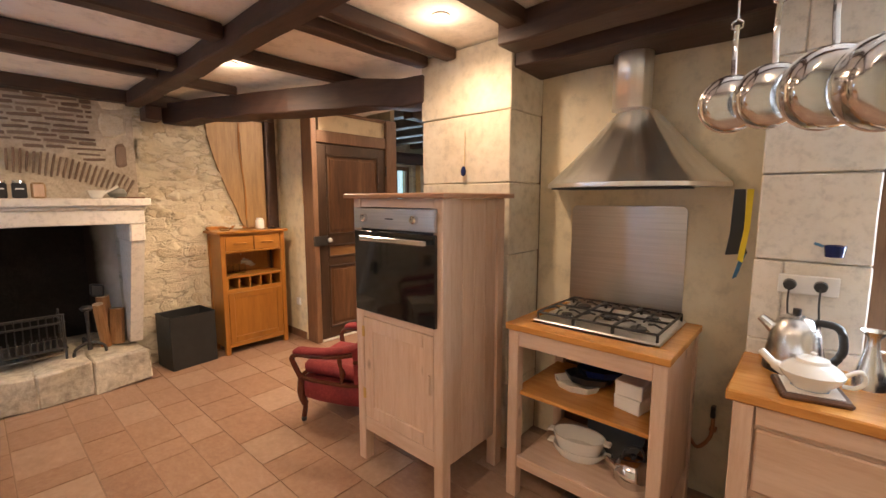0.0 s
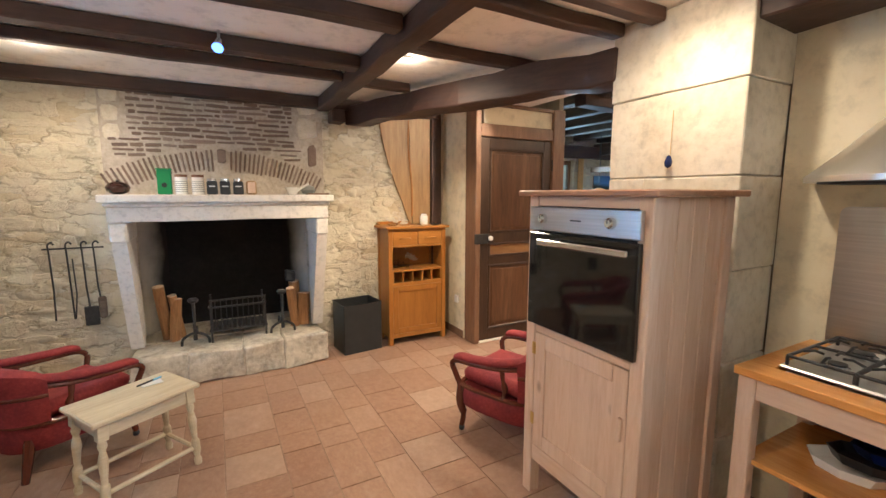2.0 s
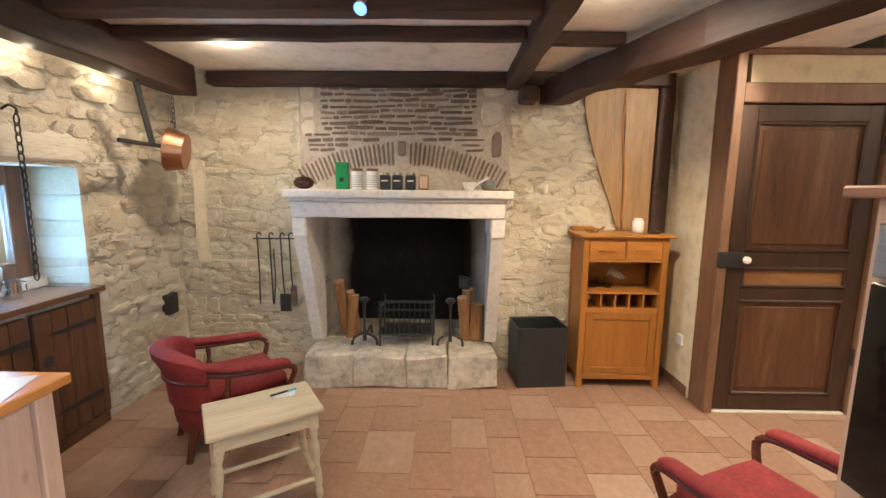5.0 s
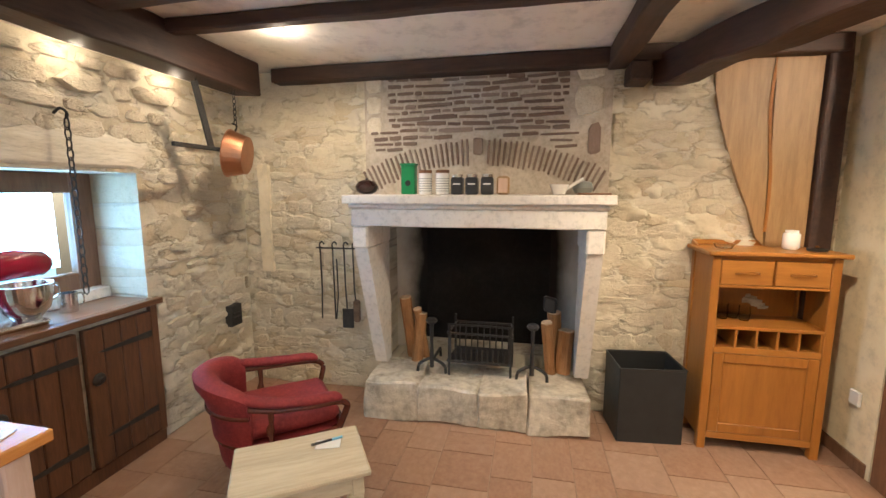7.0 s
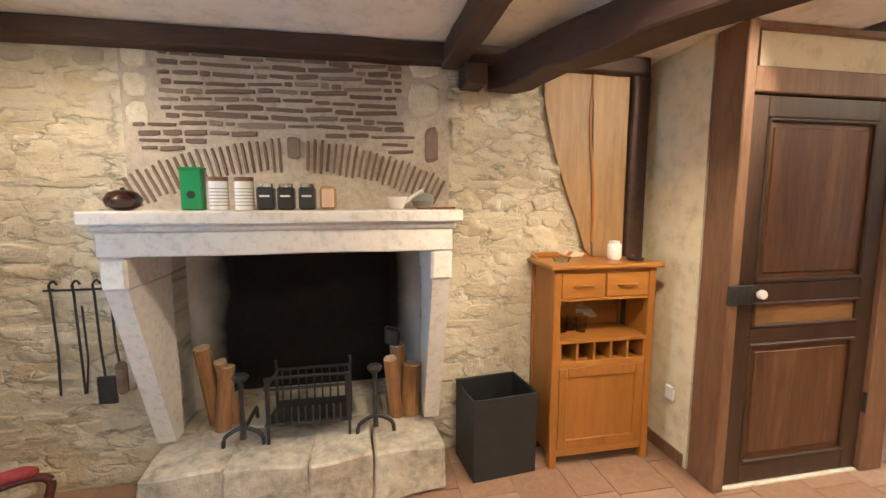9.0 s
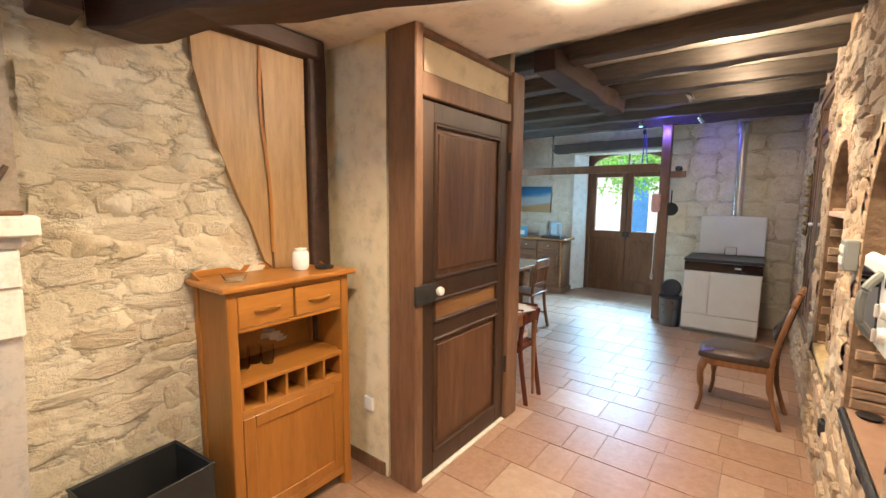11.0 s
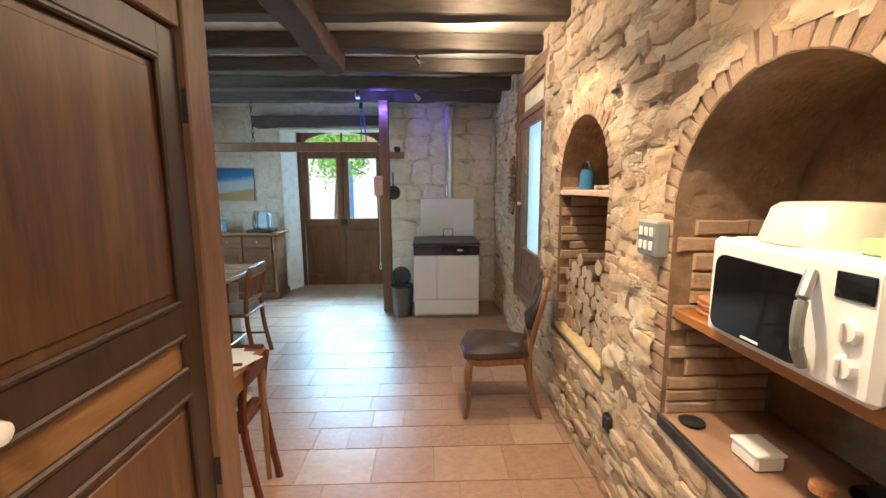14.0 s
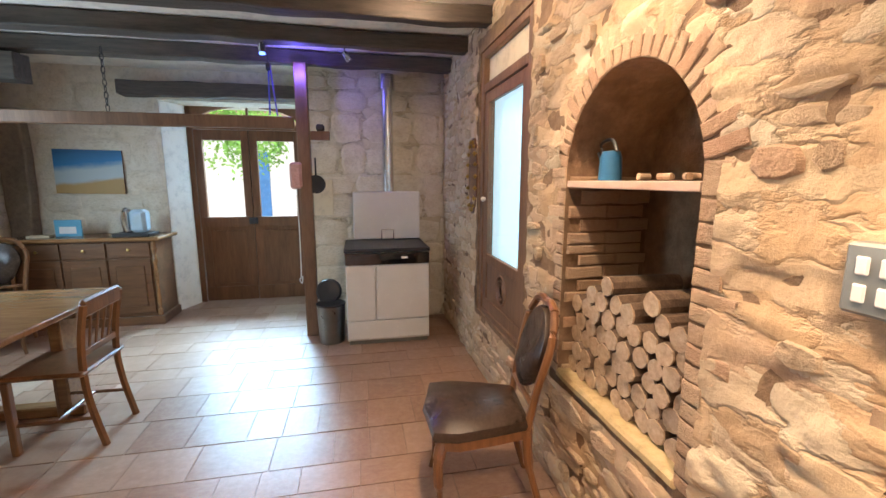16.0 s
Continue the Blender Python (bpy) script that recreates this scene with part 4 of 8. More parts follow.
for x in (-0.05, 0.035):
    fill("plug", turn(x, 1.973, 0), "black plug with cable in the white socket plate", "plug",
         [("head", lathe([(0, 0), (0.02, 0), (0.018, 0.03), (0, 0.032)], 16, m=Matrix.Translation((0, 0, 1.19)) @ pose(0, 0, 0, 90)), BLACK), ("cable", tube(curve_pts([(0, -0.03, 1.185), (0.0, -0.045, 1.12), (0.012, -0.03, 1.02), (0.03, -0.05, 0.93), (0.02, -0.055, 0.906)]), 0.0035, 6), BLACK)], "plugs")
fill("hook_cup", turn(0.06, 1.985, 0), "small dark teal cup hanging on the pale stone pier", "cup", [("bowl", lathe([(0, 0), (0.025, 0), (0.03, 0.04), (0.027, 0.04), (0, 0.006)], 16, 0, -0.033, 1.30), NAVY, True), ("handle", tube([(-0.03, -0.033, 1.335), (-0.055, -0.033, 1.345)], 0.005, 6), BLUE)])
fill("oven_gloves", turn(-0.235, 2.10, 12, 0.16) @ Matrix.Diagonal((0.75, 1, 0.9, 1)), "black, yellow and teal kitchen tools hanging on the stone pier", "kitchen tools",
     [("black_glove", prism([(-0.03, 1.53), (0.02, 1.53), (0.03, 1.30), (0.05, 1.24), (-0.05, 1.23), (-0.035, 1.33)], -0.02, 0.0), BLACK), ("yellow_strap", prism([(0.025, 1.53), (0.055, 1.53), (0.05, 1.35), (0.03, 1.20), (0.005, 1.21), (0.025, 1.35)], -0.03, -0.021), YELLOW),
      ("teal_tool", prism([(0.02, 1.23), (0.045, 1.24), (0.01, 1.13), (-0.01, 1.12)], -0.018, -0.006), BLUE)])
for k, (px, py, r) in enumerate(((-0.19, 1.40, 0.075), (-0.09, 1.30, 0.075), (0.02, 1.24, 0.088), (0.12, 1.20, 0.095))):
    z = 1.755 - 0.01 * k
    pot = handled_pot("saucepan", pose(px, py, z, 0, 0, -74 + 3 * k) @ pose(0, 0, 0, 0, -82, 0), "polished steel saucepan hanging by its handle from a cord", r, 0.050 + 0.008 * k, CHROME, 0.13 + 0.02 * k)
    top = pot.matrix_world @ Vector((r + 0.145 + 0.02 * k, 0, 0.060 + 0.008 * k))
    inv = pot.matrix_world.inverted()
    cord = tube([inv @ top, inv @ Vector((top.x, top.y, CEIL - 0.002))], 0.003, 6)
    part("cord", cord, STEEL, pot, "thin cord")
fill("blue_charm", turn(-1.60, 2.008, 0), "dark blue glass drop hanging on a string on the stone pillar", "ornament",
     [("string", tube([(0, -0.002, 1.90), (0.0, -0.006, 1.69)], 0.002, 6), WICKER), ("drop", lathe([(0, 0), (0.016, 0.01), (0.02, 0.03), (0.012, 0.055), (0, 0.065)], 16, 0.0, -0.016, 1.63, sy=0.5), NAVY, True)])

# ---- fireplace ----
def plan_wedge(xa, xb):
    bm = prism([(-0.185, 1.157), (-0.003, 1.157), (-0.003, 0.76)], xa + 0.012, xb - 0.012)
    for v in bm.verts:
        v.co.x, v.co.y = v.co.y, v.co.x
    return bm


mantel = thing("fireplace_surround", turn(-4.43, 0.17, 90), "pale carved stone fireplace surround with deep mantel shelf and slanting legs", "fireplace")
part("mantel_shelf", rough_box(-0.80, 0.80, -0.50, -0.002, 1.445, 1.50, 0.2, 0.003, 2, 0.006), WHITESTONE, mantel)
part("moulding", rough_box(-0.775, 0.775, -0.475, -0.002, 1.415, 1.444, 0.2, 0.002, 2, 0.012), WHITESTONE, mantel)
part("lintel_stone", rough_box(-0.76, 0.76, -0.455, -0.22, 1.305, 1.414, 0.2, 0.004, 5, 0.006), WHITESTONE, mantel)
for s in (-1, 1):
    xa, xb = sorted((s * 0.655, s * 0.76))
    part("corbel", rough_box(xa, xb, -0.45, -0.002, 1.16, 1.304, 0.1, 0.004, s * 3, 0.012), WHITESTONE, mantel)
    bm = bmesh.new()
    prism([(-0.43, 1.158), (-0.19, 1.158), (-0.002, 0.75), (-0.002, 0.272), (-0.10, 0.272)], xa + 0.008, xb - 0.008, bm)
    for v in bm.verts:
        v.co.x, v.co.y = v.co.y, v.co.x
    part("leg", bm, WHITESTONE, mantel)
    part("side_fill", plan_wedge(xa, xb), WHITESTONE, mantel)
hearth = thing("hearth", turn(-4.43, 0.17, 90), "raised hearth of rough sooty limestone blocks", "hearth")
cuts = [-0.72, -0.36, 0.05, 0.36, 0.73]
for k, (a, b) in enumerate(zip(cuts, cuts[1:])):
    part("stone", rough_box(a + 0.0005, b - 0.0005, -0.40 + 0.01 * (k % 2), 0.0, 0.0, 0.262, 0.06, 0.03, k * 5.1, 0.012), HEARTH, hearth)
part("fire_floor", box(-0.68, 0.68, 0.001, 0.52, 0.0, 0.262), HEARTH, hearth)


def plan_prism(poly, z0, z1):
    """A polygon in plan, drawn up from z0 to z1."""
    bm = bmesh.new()
    a = [bm.verts.new((x, y, z0)) for x, y in poly]
    b = [bm.verts.new((x, y, z1)) for x, y in poly]
    bm.faces.new(a), bm.faces.new(b[::-1])
    for i in range(len(poly)):
        j = (i + 1) % len(poly)
        bm.faces.new((a[i], a[j], b[j], b[i]))
    return bm


struct("firebox_back", box(-5.06, -4.96, -0.62, 0.98, 0.2, 2.3), SOOT)
struct("firebox_side_south", plan_prism([(-4.68, -0.524), (-4.68, -0.60), (-4.96, -0.60), (-4.96, -0.34)], 0.2, 2.3), SOOTED)
struct("firebox_side_north", plan_prism([(-4.68, 0.864), (-4.96, 0.68), (-4.96, 0.94), (-4.68, 0.94)], 0.2, 2.3), SOOTED)
struct("firebox_top", box(-5.05, -4.68, -0.6, 0.94, 1.5, 1.6), SOOT)


# fire basket, firedogs, logs
basket = thing("fire_basket", turn(-4.28, 0.20, 90, 0.262), "black iron fire basket with a barred front on the hearth", "fire basket")
for z in (0.10, 0.30):
    part("rail", tube([(-0.22, -0.05, z), (0.22, -0.05, z), (0.20, 0.22, z), (-0.20, 0.22, z), (-0.22, -0.05, z)], 0.009, 6), IRON, basket)
for k in range(12):
    x = -0.2 + 0.4 * k / 11
    part("bar", tube([(x, -0.052, 0.10), (x, -0.056, 0.20 if k % 11 else 0.36)], 0.006, 6), IRON, basket)
part("top_rail", tube([(-0.22, -0.05, 0.36), (0.0, -0.055, 0.365), (0.22, -0.05, 0.36)], 0.008, 6), IRON, basket)
for k in range(9):
    part("back_bar", tube([(-0.18 + 0.045 * k, 0.22, 0.10), (-0.18 + 0.045 * k, 0.22, 0.30)], 0.005, 6), IRON, basket)
for x in (-0.21, 0.21):
    for y in (-0.05, 0.21):
        part("foot", tube([(x, y, 0.0), (x, y, 0.36)], 0.009, 6), IRON, basket)
part("grate", box(-0.2, 0.2, -0.045, 0.215, 0.10, 0.112), IRON, basket)
for y, s in ((-0.13, 1), (0.55, -1)):
    dog = thing("firedog", turn(-4.22, y, 90, 0.262), "wrought iron firedog with curled feet and round top on the hearth", "firedog", "pair of firedogs")
    part("column", tube([(0, 0, 0.05), (0, 0, 0.22), (0, 0, 0.36)], [0.016, 0.011, 0.014], 10), IRON, dog)
    part("cup", lathe([(0, 0.36), (0.03, 0.365), (0.042, 0.385), (0.03, 0.40), (0, 0.40)], 16), IRON, dog)
    part("foot", tube(curve_pts([(-0.10, 0, 0.012), (-0.085, 0, 0.07), (0, 0, 0.11), (0.085, 0, 0.07), (0.10, 0, 0.012)]), 0.011, 8), IRON, dog)
    part("bar", tube([(0, 0, 0.09), (0, 0.28, 0.08), (0, 0.30, 0.01)], 0.011, 6), IRON, dog)


def log(name, m, r, length, label, group, facets=9, bark=None):
    o = thing(name, m, label, "firewood log", group)
    prof = [r * rng.uniform(0.9, 1.1) for _ in range(facets)]
    bm = bmesh.new()
    a = [bm.verts.new((prof[k] * math.cos(6.2832 * k / facets), prof[k] * math.sin(6.2832 * k / facets), 0)) for k in range(facets)]
    b = [bm.verts.new((v.co.x * 0.95, v.co.y * 1.04, length)) for v in a]
    for k in range(facets):
        bm.faces.new((a[k], a[(k + 1) % facets], b[(k + 1) % facets], b[k]))
    bm.faces.new(a)
    part("bark", bm, bark or LOGBARK, o)
    e = bmesh.new()
    c = [e.verts.new((v[0] * 0.97, v[1] * 0.97, length + 0.004)) for v in [(prof[k] * math.cos(6.2832 * k / facets), prof[k] * 1.02 * math.sin(6.2832 * k / facets)) for k in range(facets)]]
    d = [e.verts.new((v.co.x, v.co.y, length - 0.004)) for v in c]
    e.faces.new(c)
    for k in range(facets):
        e.faces.new((c[k], c[(k + 1) % facets], d[(k + 1) % facets], d[k]))
    part("cut_end", e, LOGEND, o)
    return o


for x, y, tilt, r, h in ((-4.50, -0.34, 7, 0.045, 0.48), (-4.42, -0.29, -6, 0.04, 0.36), (-4.50, -0.24, 10, 0.035, 0.40), (-4.50, 0.72, 5, 0.045, 0.42), (-4.42, 0.76, -5, 0.055, 0.30), (-4.40, 0.68, 8, 0.04, 0.38)):
    log("firewood", turn(x, y, 0, 0.264) @ pose(0, 0, 0, tilt, tilt * 0.6, 20), r, h, "split firewood log standing on end inside the fireplace", "logs in the fireplace", bark=SPLITWOOD)
fill("fire_bellows", turn(-4.46, 0.66, 80, 0.68) @ pose(0, 0, 0, 0, 8, 0), "small black cloth bundle resting on the fireplace logs", "bundle", [("body", rough_box(-0.05, 0.05, -0.03, 0.03, 0, 0.11, 0.03, 0.03, 4, 0.015), BLACK)])

# on the mantel shelf
def on_mantel(y, x=-4.10):
    return turn(x, y, 90, 1.501)


fill("lidded_bowl", on_mantel(-0.53), "dark glazed round bowl with a lid on the mantel shelf", "bowl", [("body", lathe([(0, 0), (0.03, 0), (0.065, 0.02), (0.075, 0.05), (0.055, 0.08), (0.02, 0.092), (0, 0.094)], 28), plain("dark_glaze", (0.035, 0.012, 0.010), 0.12), True), ("knob", lathe([(0, 0.09), (0.008, 0.092), (0.01, 0.1), (0, 0.104)], 12), BLACK)])
fill("green_tin", on_mantel(-0.245), "green flared tin on the mantel shelf", "tin", [("body", box(-0.045, 0.045, -0.03, 0.03, 0, 0.19, 0.006), GREEN), ("rim", box(-0.05, 0.05, -0.035, 0.035, 0.18, 0.192, 0.003), GREEN), ("badge", lathe([(0, 0), (0.018, 0), (0.018, 0.002), (0, 0.002)], 16, m=Matrix.Translation((0, -0.031, 0.07)) @ pose(0, 0, 0, 90)), IRON)])
for y in (-0.14, -0.03):
    fill("patterned_jar", on_mantel(y), "white jar with dark lines and wooden lid on the mantel shelf", "jar",
         [("body", lathe([(0, 0), (0.04, 0), (0.042, 0.005), (0.042, 0.13), (0, 0.13)], 24), WHITECER)] + [("band", lathe([(0.0422, z), (0.0428, z), (0.0428, z + 0.004), (0.0422, z + 0.004)], 24), GREYMETAL) for z in (0.02, 0.035, 0.05, 0.065, 0.08, 0.095)] + [("lid", lathe([(0, 0.131), (0.043, 0.131), (0.043, 0.15), (0, 0.15)], 24), CHAIRWOOD)], "jars on the mantel")
for y in (0.065, 0.155, 0.25):
    fill("black_canister", on_mantel(y), "black canister with steel lid standing on the mantel shelf", "canister",
         [("body", box(-0.037, 0.037, -0.037, 0.037, 0, 0.105, 0.008), BLACK), ("lid", lathe([(0, 0.105), (0.034, 0.105), (0.034, 0.122), (0, 0.122)], 20), CHROME), ("label_bar", box(-0.022, 0.022, -0.0385, -0.037, 0.06, 0.068), WHITE)], "canisters on the mantel")
fill("wooden_block", on_mantel(0.345), "small square pale wooden box on the mantel shelf", "box", [("body", box(-0.038, 0.038, -0.03, 0.03, 0, 0.11, 0.012), BOARD), ("face", box(-0.028, 0.028, -0.032, -0.03, 0.012, 0.098, 0.001), LIMED)])
fill("mortar", on_mantel(0.68, -4.2), "white stone mortar on the mantel shelf", "mortar", [("bowl", lathe([(0, 0), (0.035, 0), (0.038, 0.01), (0.055, 0.05), (0.06, 0.062), (0.052, 0.062), (0.03, 0.015), (0, 0.012)], 24), WHITECER, True)])
fill("pestle", on_mantel(0.70, -4.2) @ pose(0, 0, 0.022, 0, 58, 0), "white stone pestle leaning in the mortar", "pestle", [("rod", tube([(0, 0, 0), (0, 0, 0.05), (0, 0, 0.14)], [0.014, 0.009, 0.011], 10), WHITECER, True)])
fill("grey_stone_bowl", on_mantel(0.83, -4.3), "round grey stone on the mantel shelf", "stone", [("body", lathe([(0, 0), (0.05, 0.01), (0.065, 0.04), (0.05, 0.075), (0, 0.09)], 20), GREYMETAL, True)])
fill("small_tray", on_mantel(0.86, -4.05), "thin flat wooden tray on the mantel shelf", "tray", [("board", box(-0.09, 0.09, -0.05, 0.05, 0, 0.012, 0.003), BUFFET)])

# fire irons on the wall
rack = thing("fire_iron_rack", turn(-4.42, -0.86, 90), "narrow black iron bar with hooks on the stone wall", "rack")
part("bar", tube([(-0.20, -0.035, 1.10), (0.16, -0.035, 1.10)], 0.006, 6), IRON, rack)
for x in (-0.18, 0.14):
    part("bracket", tube([(x, 0.0, 1.10), (x, -0.035, 1.10)], 0.006, 6), IRON, rack)
for k, (dx, kind) in enumerate(((-0.16, "poker"), (-0.06, "tongs"), (0.03, "shovel"), (0.10, "brush"))):
    o = thing("fire_" + kind, turn(-4.37, -0.86 + dx, 90), "old black iron fire " + kind + " hanging on the stone wall", "fire " + kind, "fire irons")
    part("rod", tube([(0, 0, 1.09), (0.005, 0, 0.80), (0.01 * k, -0.004, 0.56)], 0.006, 6), IRON, o)
    part("hook", tube(curve_pts([(0, 0, 1.08), (0.0, -0.005, 1.13), (0.02, -0.005, 1.15), (0.035, -0.005, 1.13)]), 0.006, 6), IRON, o)
    if kind == "shovel":
        part("blade", box(-0.02, 0.07, -0.02, -0.004, 0.50, 0.65, 0.006), IRON, o)
    if kind == "brush":
        part("head", box(0.0, 0.05, -0.03, 0.01, 0.55, 0.72, 0.012), LOGBARK, o)
    if kind == "tongs":
        part("arm", tube([(0.03, 0, 1.02), (0.035, 0, 0.75), (0.015, 0, 0.56)], 0.005, 6), IRON, o)
fill("vent_plate", turn(-4.19, -1.635, 180), "dark square vent in the rough stone wall", "vent", [("frame", box(-0.06, 0.06, -0.012, 0.045, 0.52, 0.68, 0.006), IRON), ("slat", box(-0.045, 0.045, -0.018, -0.0125, 0.58, 0.59), IRON), ("slat", box(-0.045, 0.045, -0.018, -0.0125, 0.61, 0.62), IRON)])
fill("iron_pot_hook", turn(-3.72, -1.40, 0), "black iron pot hanger with long arm hanging from the beam", "pot hanger",
     [("strap", box(-0.025, 0.025, -0.006, 0.006, -0.02, 0.36, 0.003, m=pose(-0.06, 0, 1.80, 0, 15, 0)), IRON), ("arm", box(-0.20, 0.22, -0.012, 0.012, 1.765, 1.79, 0.004), IRON), ("hook", tube([(0.02, 0, 2.13), (0.02, 0, 2.19)], 0.006, 6), IRON)])
pan = thing("copper_pan", turn(-3.98, -1.38, 0), "copper cooking pan hanging from a chain under the beam", "pan")
part("bowl", lathe([(0, 0.0), (0.12, 0.0), (0.15, 0.11), (0.156, 0.112), (0.145, 0.108), (0.116, 0.006), (0, 0.006)], 30, m=Matrix.Translation((-0.03, 0.06, 1.75)) @ pose(0, 0, 0, 82, 0, 18)), COPPER, pan)
part("handle", tube(curve_pts([(-0.0, 0, 1.90), (-0.02, 0, 1.94), (0.02, 0, 1.95)]), 0.006, 6), IRON, pan)


def chain(name, x, y, z0, z1, label, size=0.022):
    o = thing(name, turn(x, y, 0), label, "chain")
    n = int((z1 - z0) / (size * 1.5))
    for k in range(n):
        zc = z1 - size - k * (z1 - z0 - 2 * size) / max(1, n - 1)
        ax = Vector((1, 0, 0)) if k % 2 else Vector((0, 1, 0))
        part("link", tube([Vector((0, 0, zc)) + ax * (size * 0.45 * math.cos(a)) + Vector((0, 0, size * math.sin(a))) for a in [6.2832 * i / 8 for i in range(9)]], size * 0.13, 5), IRON, o)


chain("pan_chain", -3.99, -1.38, 1.94, 2.18, "dark chain carrying the copper pan")
chain("window_chain", -3.12, -1.60, 1.02, 1.86, "dark iron chain hanging before the small window", 0.03)
fill("chain_hook", turn(-3.12, -1.67, 180), "black iron hook holding a chain on the stone wall", "hook", [("hook", tube(curve_pts([(0, 0.0, 1.88), (0, -0.04, 1.90), (0.0, -0.075, 1.88), (0, -0.07, 1.85)]), 0.007, 6), IRON)])

# firewood box, wine cabinet, boards
bx = thing("coal_box", turn(-4.24, 1.24, 96), "open dark grey metal box for coal standing by the fireplace", "coal box")
for a, b, c, d in ((-0.19, 0.19, -0.15, -0.143), (-0.19, 0.19, 0.143, 0.15), (-0.19, -0.183, -0.142, 0.142), (0.183, 0.19, -0.142, 0.142)):
    part("side", box(a, b, c, d, 0.0, 0.47, 0.002), DARKGREY, bx)
part("bottom", box(-0.182, 0.182, -0.142, 0.142, 0.01, 0.02), DARKGREY, bx)
part("lining", box(-0.12, 0.1, -0.1, 0.12, 0.021, 0.2, 0.02), BLACK, bx)
part("rim", tube([(-0.19, -0.15, 0.47), (0.19, -0.15, 0.47), (0.19, 0.15, 0.47), (-0.19, 0.15, 0.47), (-0.19, -0.15, 0.47)], 0.006, 6), DARKGREY, bx)


def wine_cabinet():
    o = thing("wine_cabinet", turn(-4.27, 1.84, 90), "golden oak wine cabinet with drawers, bottle holes and panelled door", "wine cabinet")
    w, f, b = 0.315, -0.165, 0.15
    for x in (-w, w - 0.045):
        for y in (f, b - 0.045):
            part("leg", box(x, x + 0.045, y, y + 0.045, 0, 1.165, 0.004), OAK, o)
    for x in (-w + 0.008, w - 0.022):
        part("side_panel", box(x, x + 0.014, f + 0.046, b - 0.046, 0.07, 1.164), OAK, o)
    part("back_panel", box(-w + 0.046, w - 0.046, b - 0.016, b - 0.006, 0.07, 1.164), OAK, o)
    part("top", box(-w - 0.03, w + 0.03, f - 0.03, b + 0.012, 1.167, 1.192, 0.006), OAKX, o)
    part("gallery", box(-w, w, b - 0.012, b + 0.002, 1.193, 1.225, 0.004), OAKX, o)
    for x in (-w - 0.01, w - 0.002):
        part("gallery_side", prism([(f + 0.2, 1.193), (b - 0.014, 1.193), (b - 0.014, 1.224), (f + 0.23, 1.205)], 0, 0.012, m=Matrix.Translation((x + 0.012, 0, 0)) @ pose(0, 0, 0, 0, 0, 90)), OAKX, o)
    for z0, z1 in ((0.07, 0.11), (0.60, 0.635), (0.985, 1.0), (1.145, 1.166)):
        part("rail", box(-w + 0.046, w - 0.046, f + 0.004, f + 0.03, z0, z1, 0.001), OAKX, o)
    for x0 in (-w + 0.048, 0.004):
        d = part("drawer", box(x0, x0 + 0.262, f + 0.001, f + 0.022, 1.002, 1.143, 0.004), OAKX, o)
        part("handle", tube(curve_pts([(x0 + 0.07, f, 1.07), (x0 + 0.1, f - 0.02, 1.076), (x0 + 0.16, f - 0.02, 1.076), (x0 + 0.19, f, 1.07)], 3), 0.006, 6), OAKX, d)
    part("shelf", box(-w + 0.023, w - 0.023, f + 0.03, b - 0.017, 0.745, 0.758), OAKX, o)
    part("case_floor", box(-w + 0.023, w - 0.023, f + 0.03, b - 0.017, 0.61, 0.625), OAKX, o)
    part("shelf_edge", box(-w + 0.046, w - 0.046, f + 0.002, f + 0.03, 0.742, 0.76, 0.001), OAKX, o)
    for k in range(6):
        x = -w + 0.046 + k * (2 * w - 0.092 - 0.012) / 5
        part("divider", box(x, x + 0.012, f + 0.008, b - 0.02, 0.636, 0.741), OAK, o)
    panel_door(o, -w + 0.048, w - 0.048, 0.112, 0.597, f + 0.003, OAK, OAK, 0.055)
    return o


wine_cabinet()
# Broad black bottles in all five slots, added to darken the shaded openings.
for k in range(5):
    fill("wine_bottle", turn(-4.33, 1.84 - 0.2104 + 0.1052 * k, 90, 0.686) @ pose(0, 0, 0, 90, 0, 0), "dark wine bottle filling a shaded slot of the oak cabinet", "bottle",
         [("body", lathe([(0, -0.12), (0.042, -0.12), (0.046, -0.112), (0.046, 0.0), (0.038, 0.025), (0.016, 0.05), (0, 0.05)], 18), BLACKGLASS, True), ("neck", lathe([(0.014, 0.045), (0.014, 0.08), (0, 0.08)], 12), BLACKGLASS), ("cap", lathe([(0, 0.0801), (0.015, 0.0801), (0.015, 0.095), (0, 0.095)], 12), (CHROME, IRON, RED, IRON, NAVY)[k])], "bottles in the cabinet")
for k, (dx, dy) in enumerate(((-0.17, 0.0), (-0.10, 0.03), (-0.06, -0.02))):
    fill("glass", turn(-4.28 - dy, 1.84 + dx, 0, 0.759), "clear stemless glass on the cabinet shelf", "glass", [("bowl", lathe([(0, 0), (0.025, 0), (0.032, 0.05), (0.028, 0.085), (0.026, 0.085), (0.028, 0.05), (0.022, 0.005), (0, 0.005)], 16), CLEAR, True)], "glasses in the cabinet")
fill("glass_dish", turn(-4.22, 1.62, 0, 1.193), "small clear glass dish on the oak cabinet", "dish", [("dish", lathe([(0, 0), (0.04, 0), (0.055, 0.03), (0.052, 0.03), (0.036, 0.005), (0, 0.004)], 18), CLEAR, True)])
fill("candle_jar", turn(-4.26, 1.98, 0, 1.193), "white ceramic jar with a lid on the oak cabinet", "jar", [("body", lathe([(0, 0), (0.034, 0), (0.042, 0.012), (0.042, 0.085), (0.036, 0.095), (0, 0.095)], 24), WHITECER, True), ("lid", lathe([(0, 0.095), (0.032, 0.096), (0.032, 0.11), (0, 0.114)], 22), WHITECER, True)])
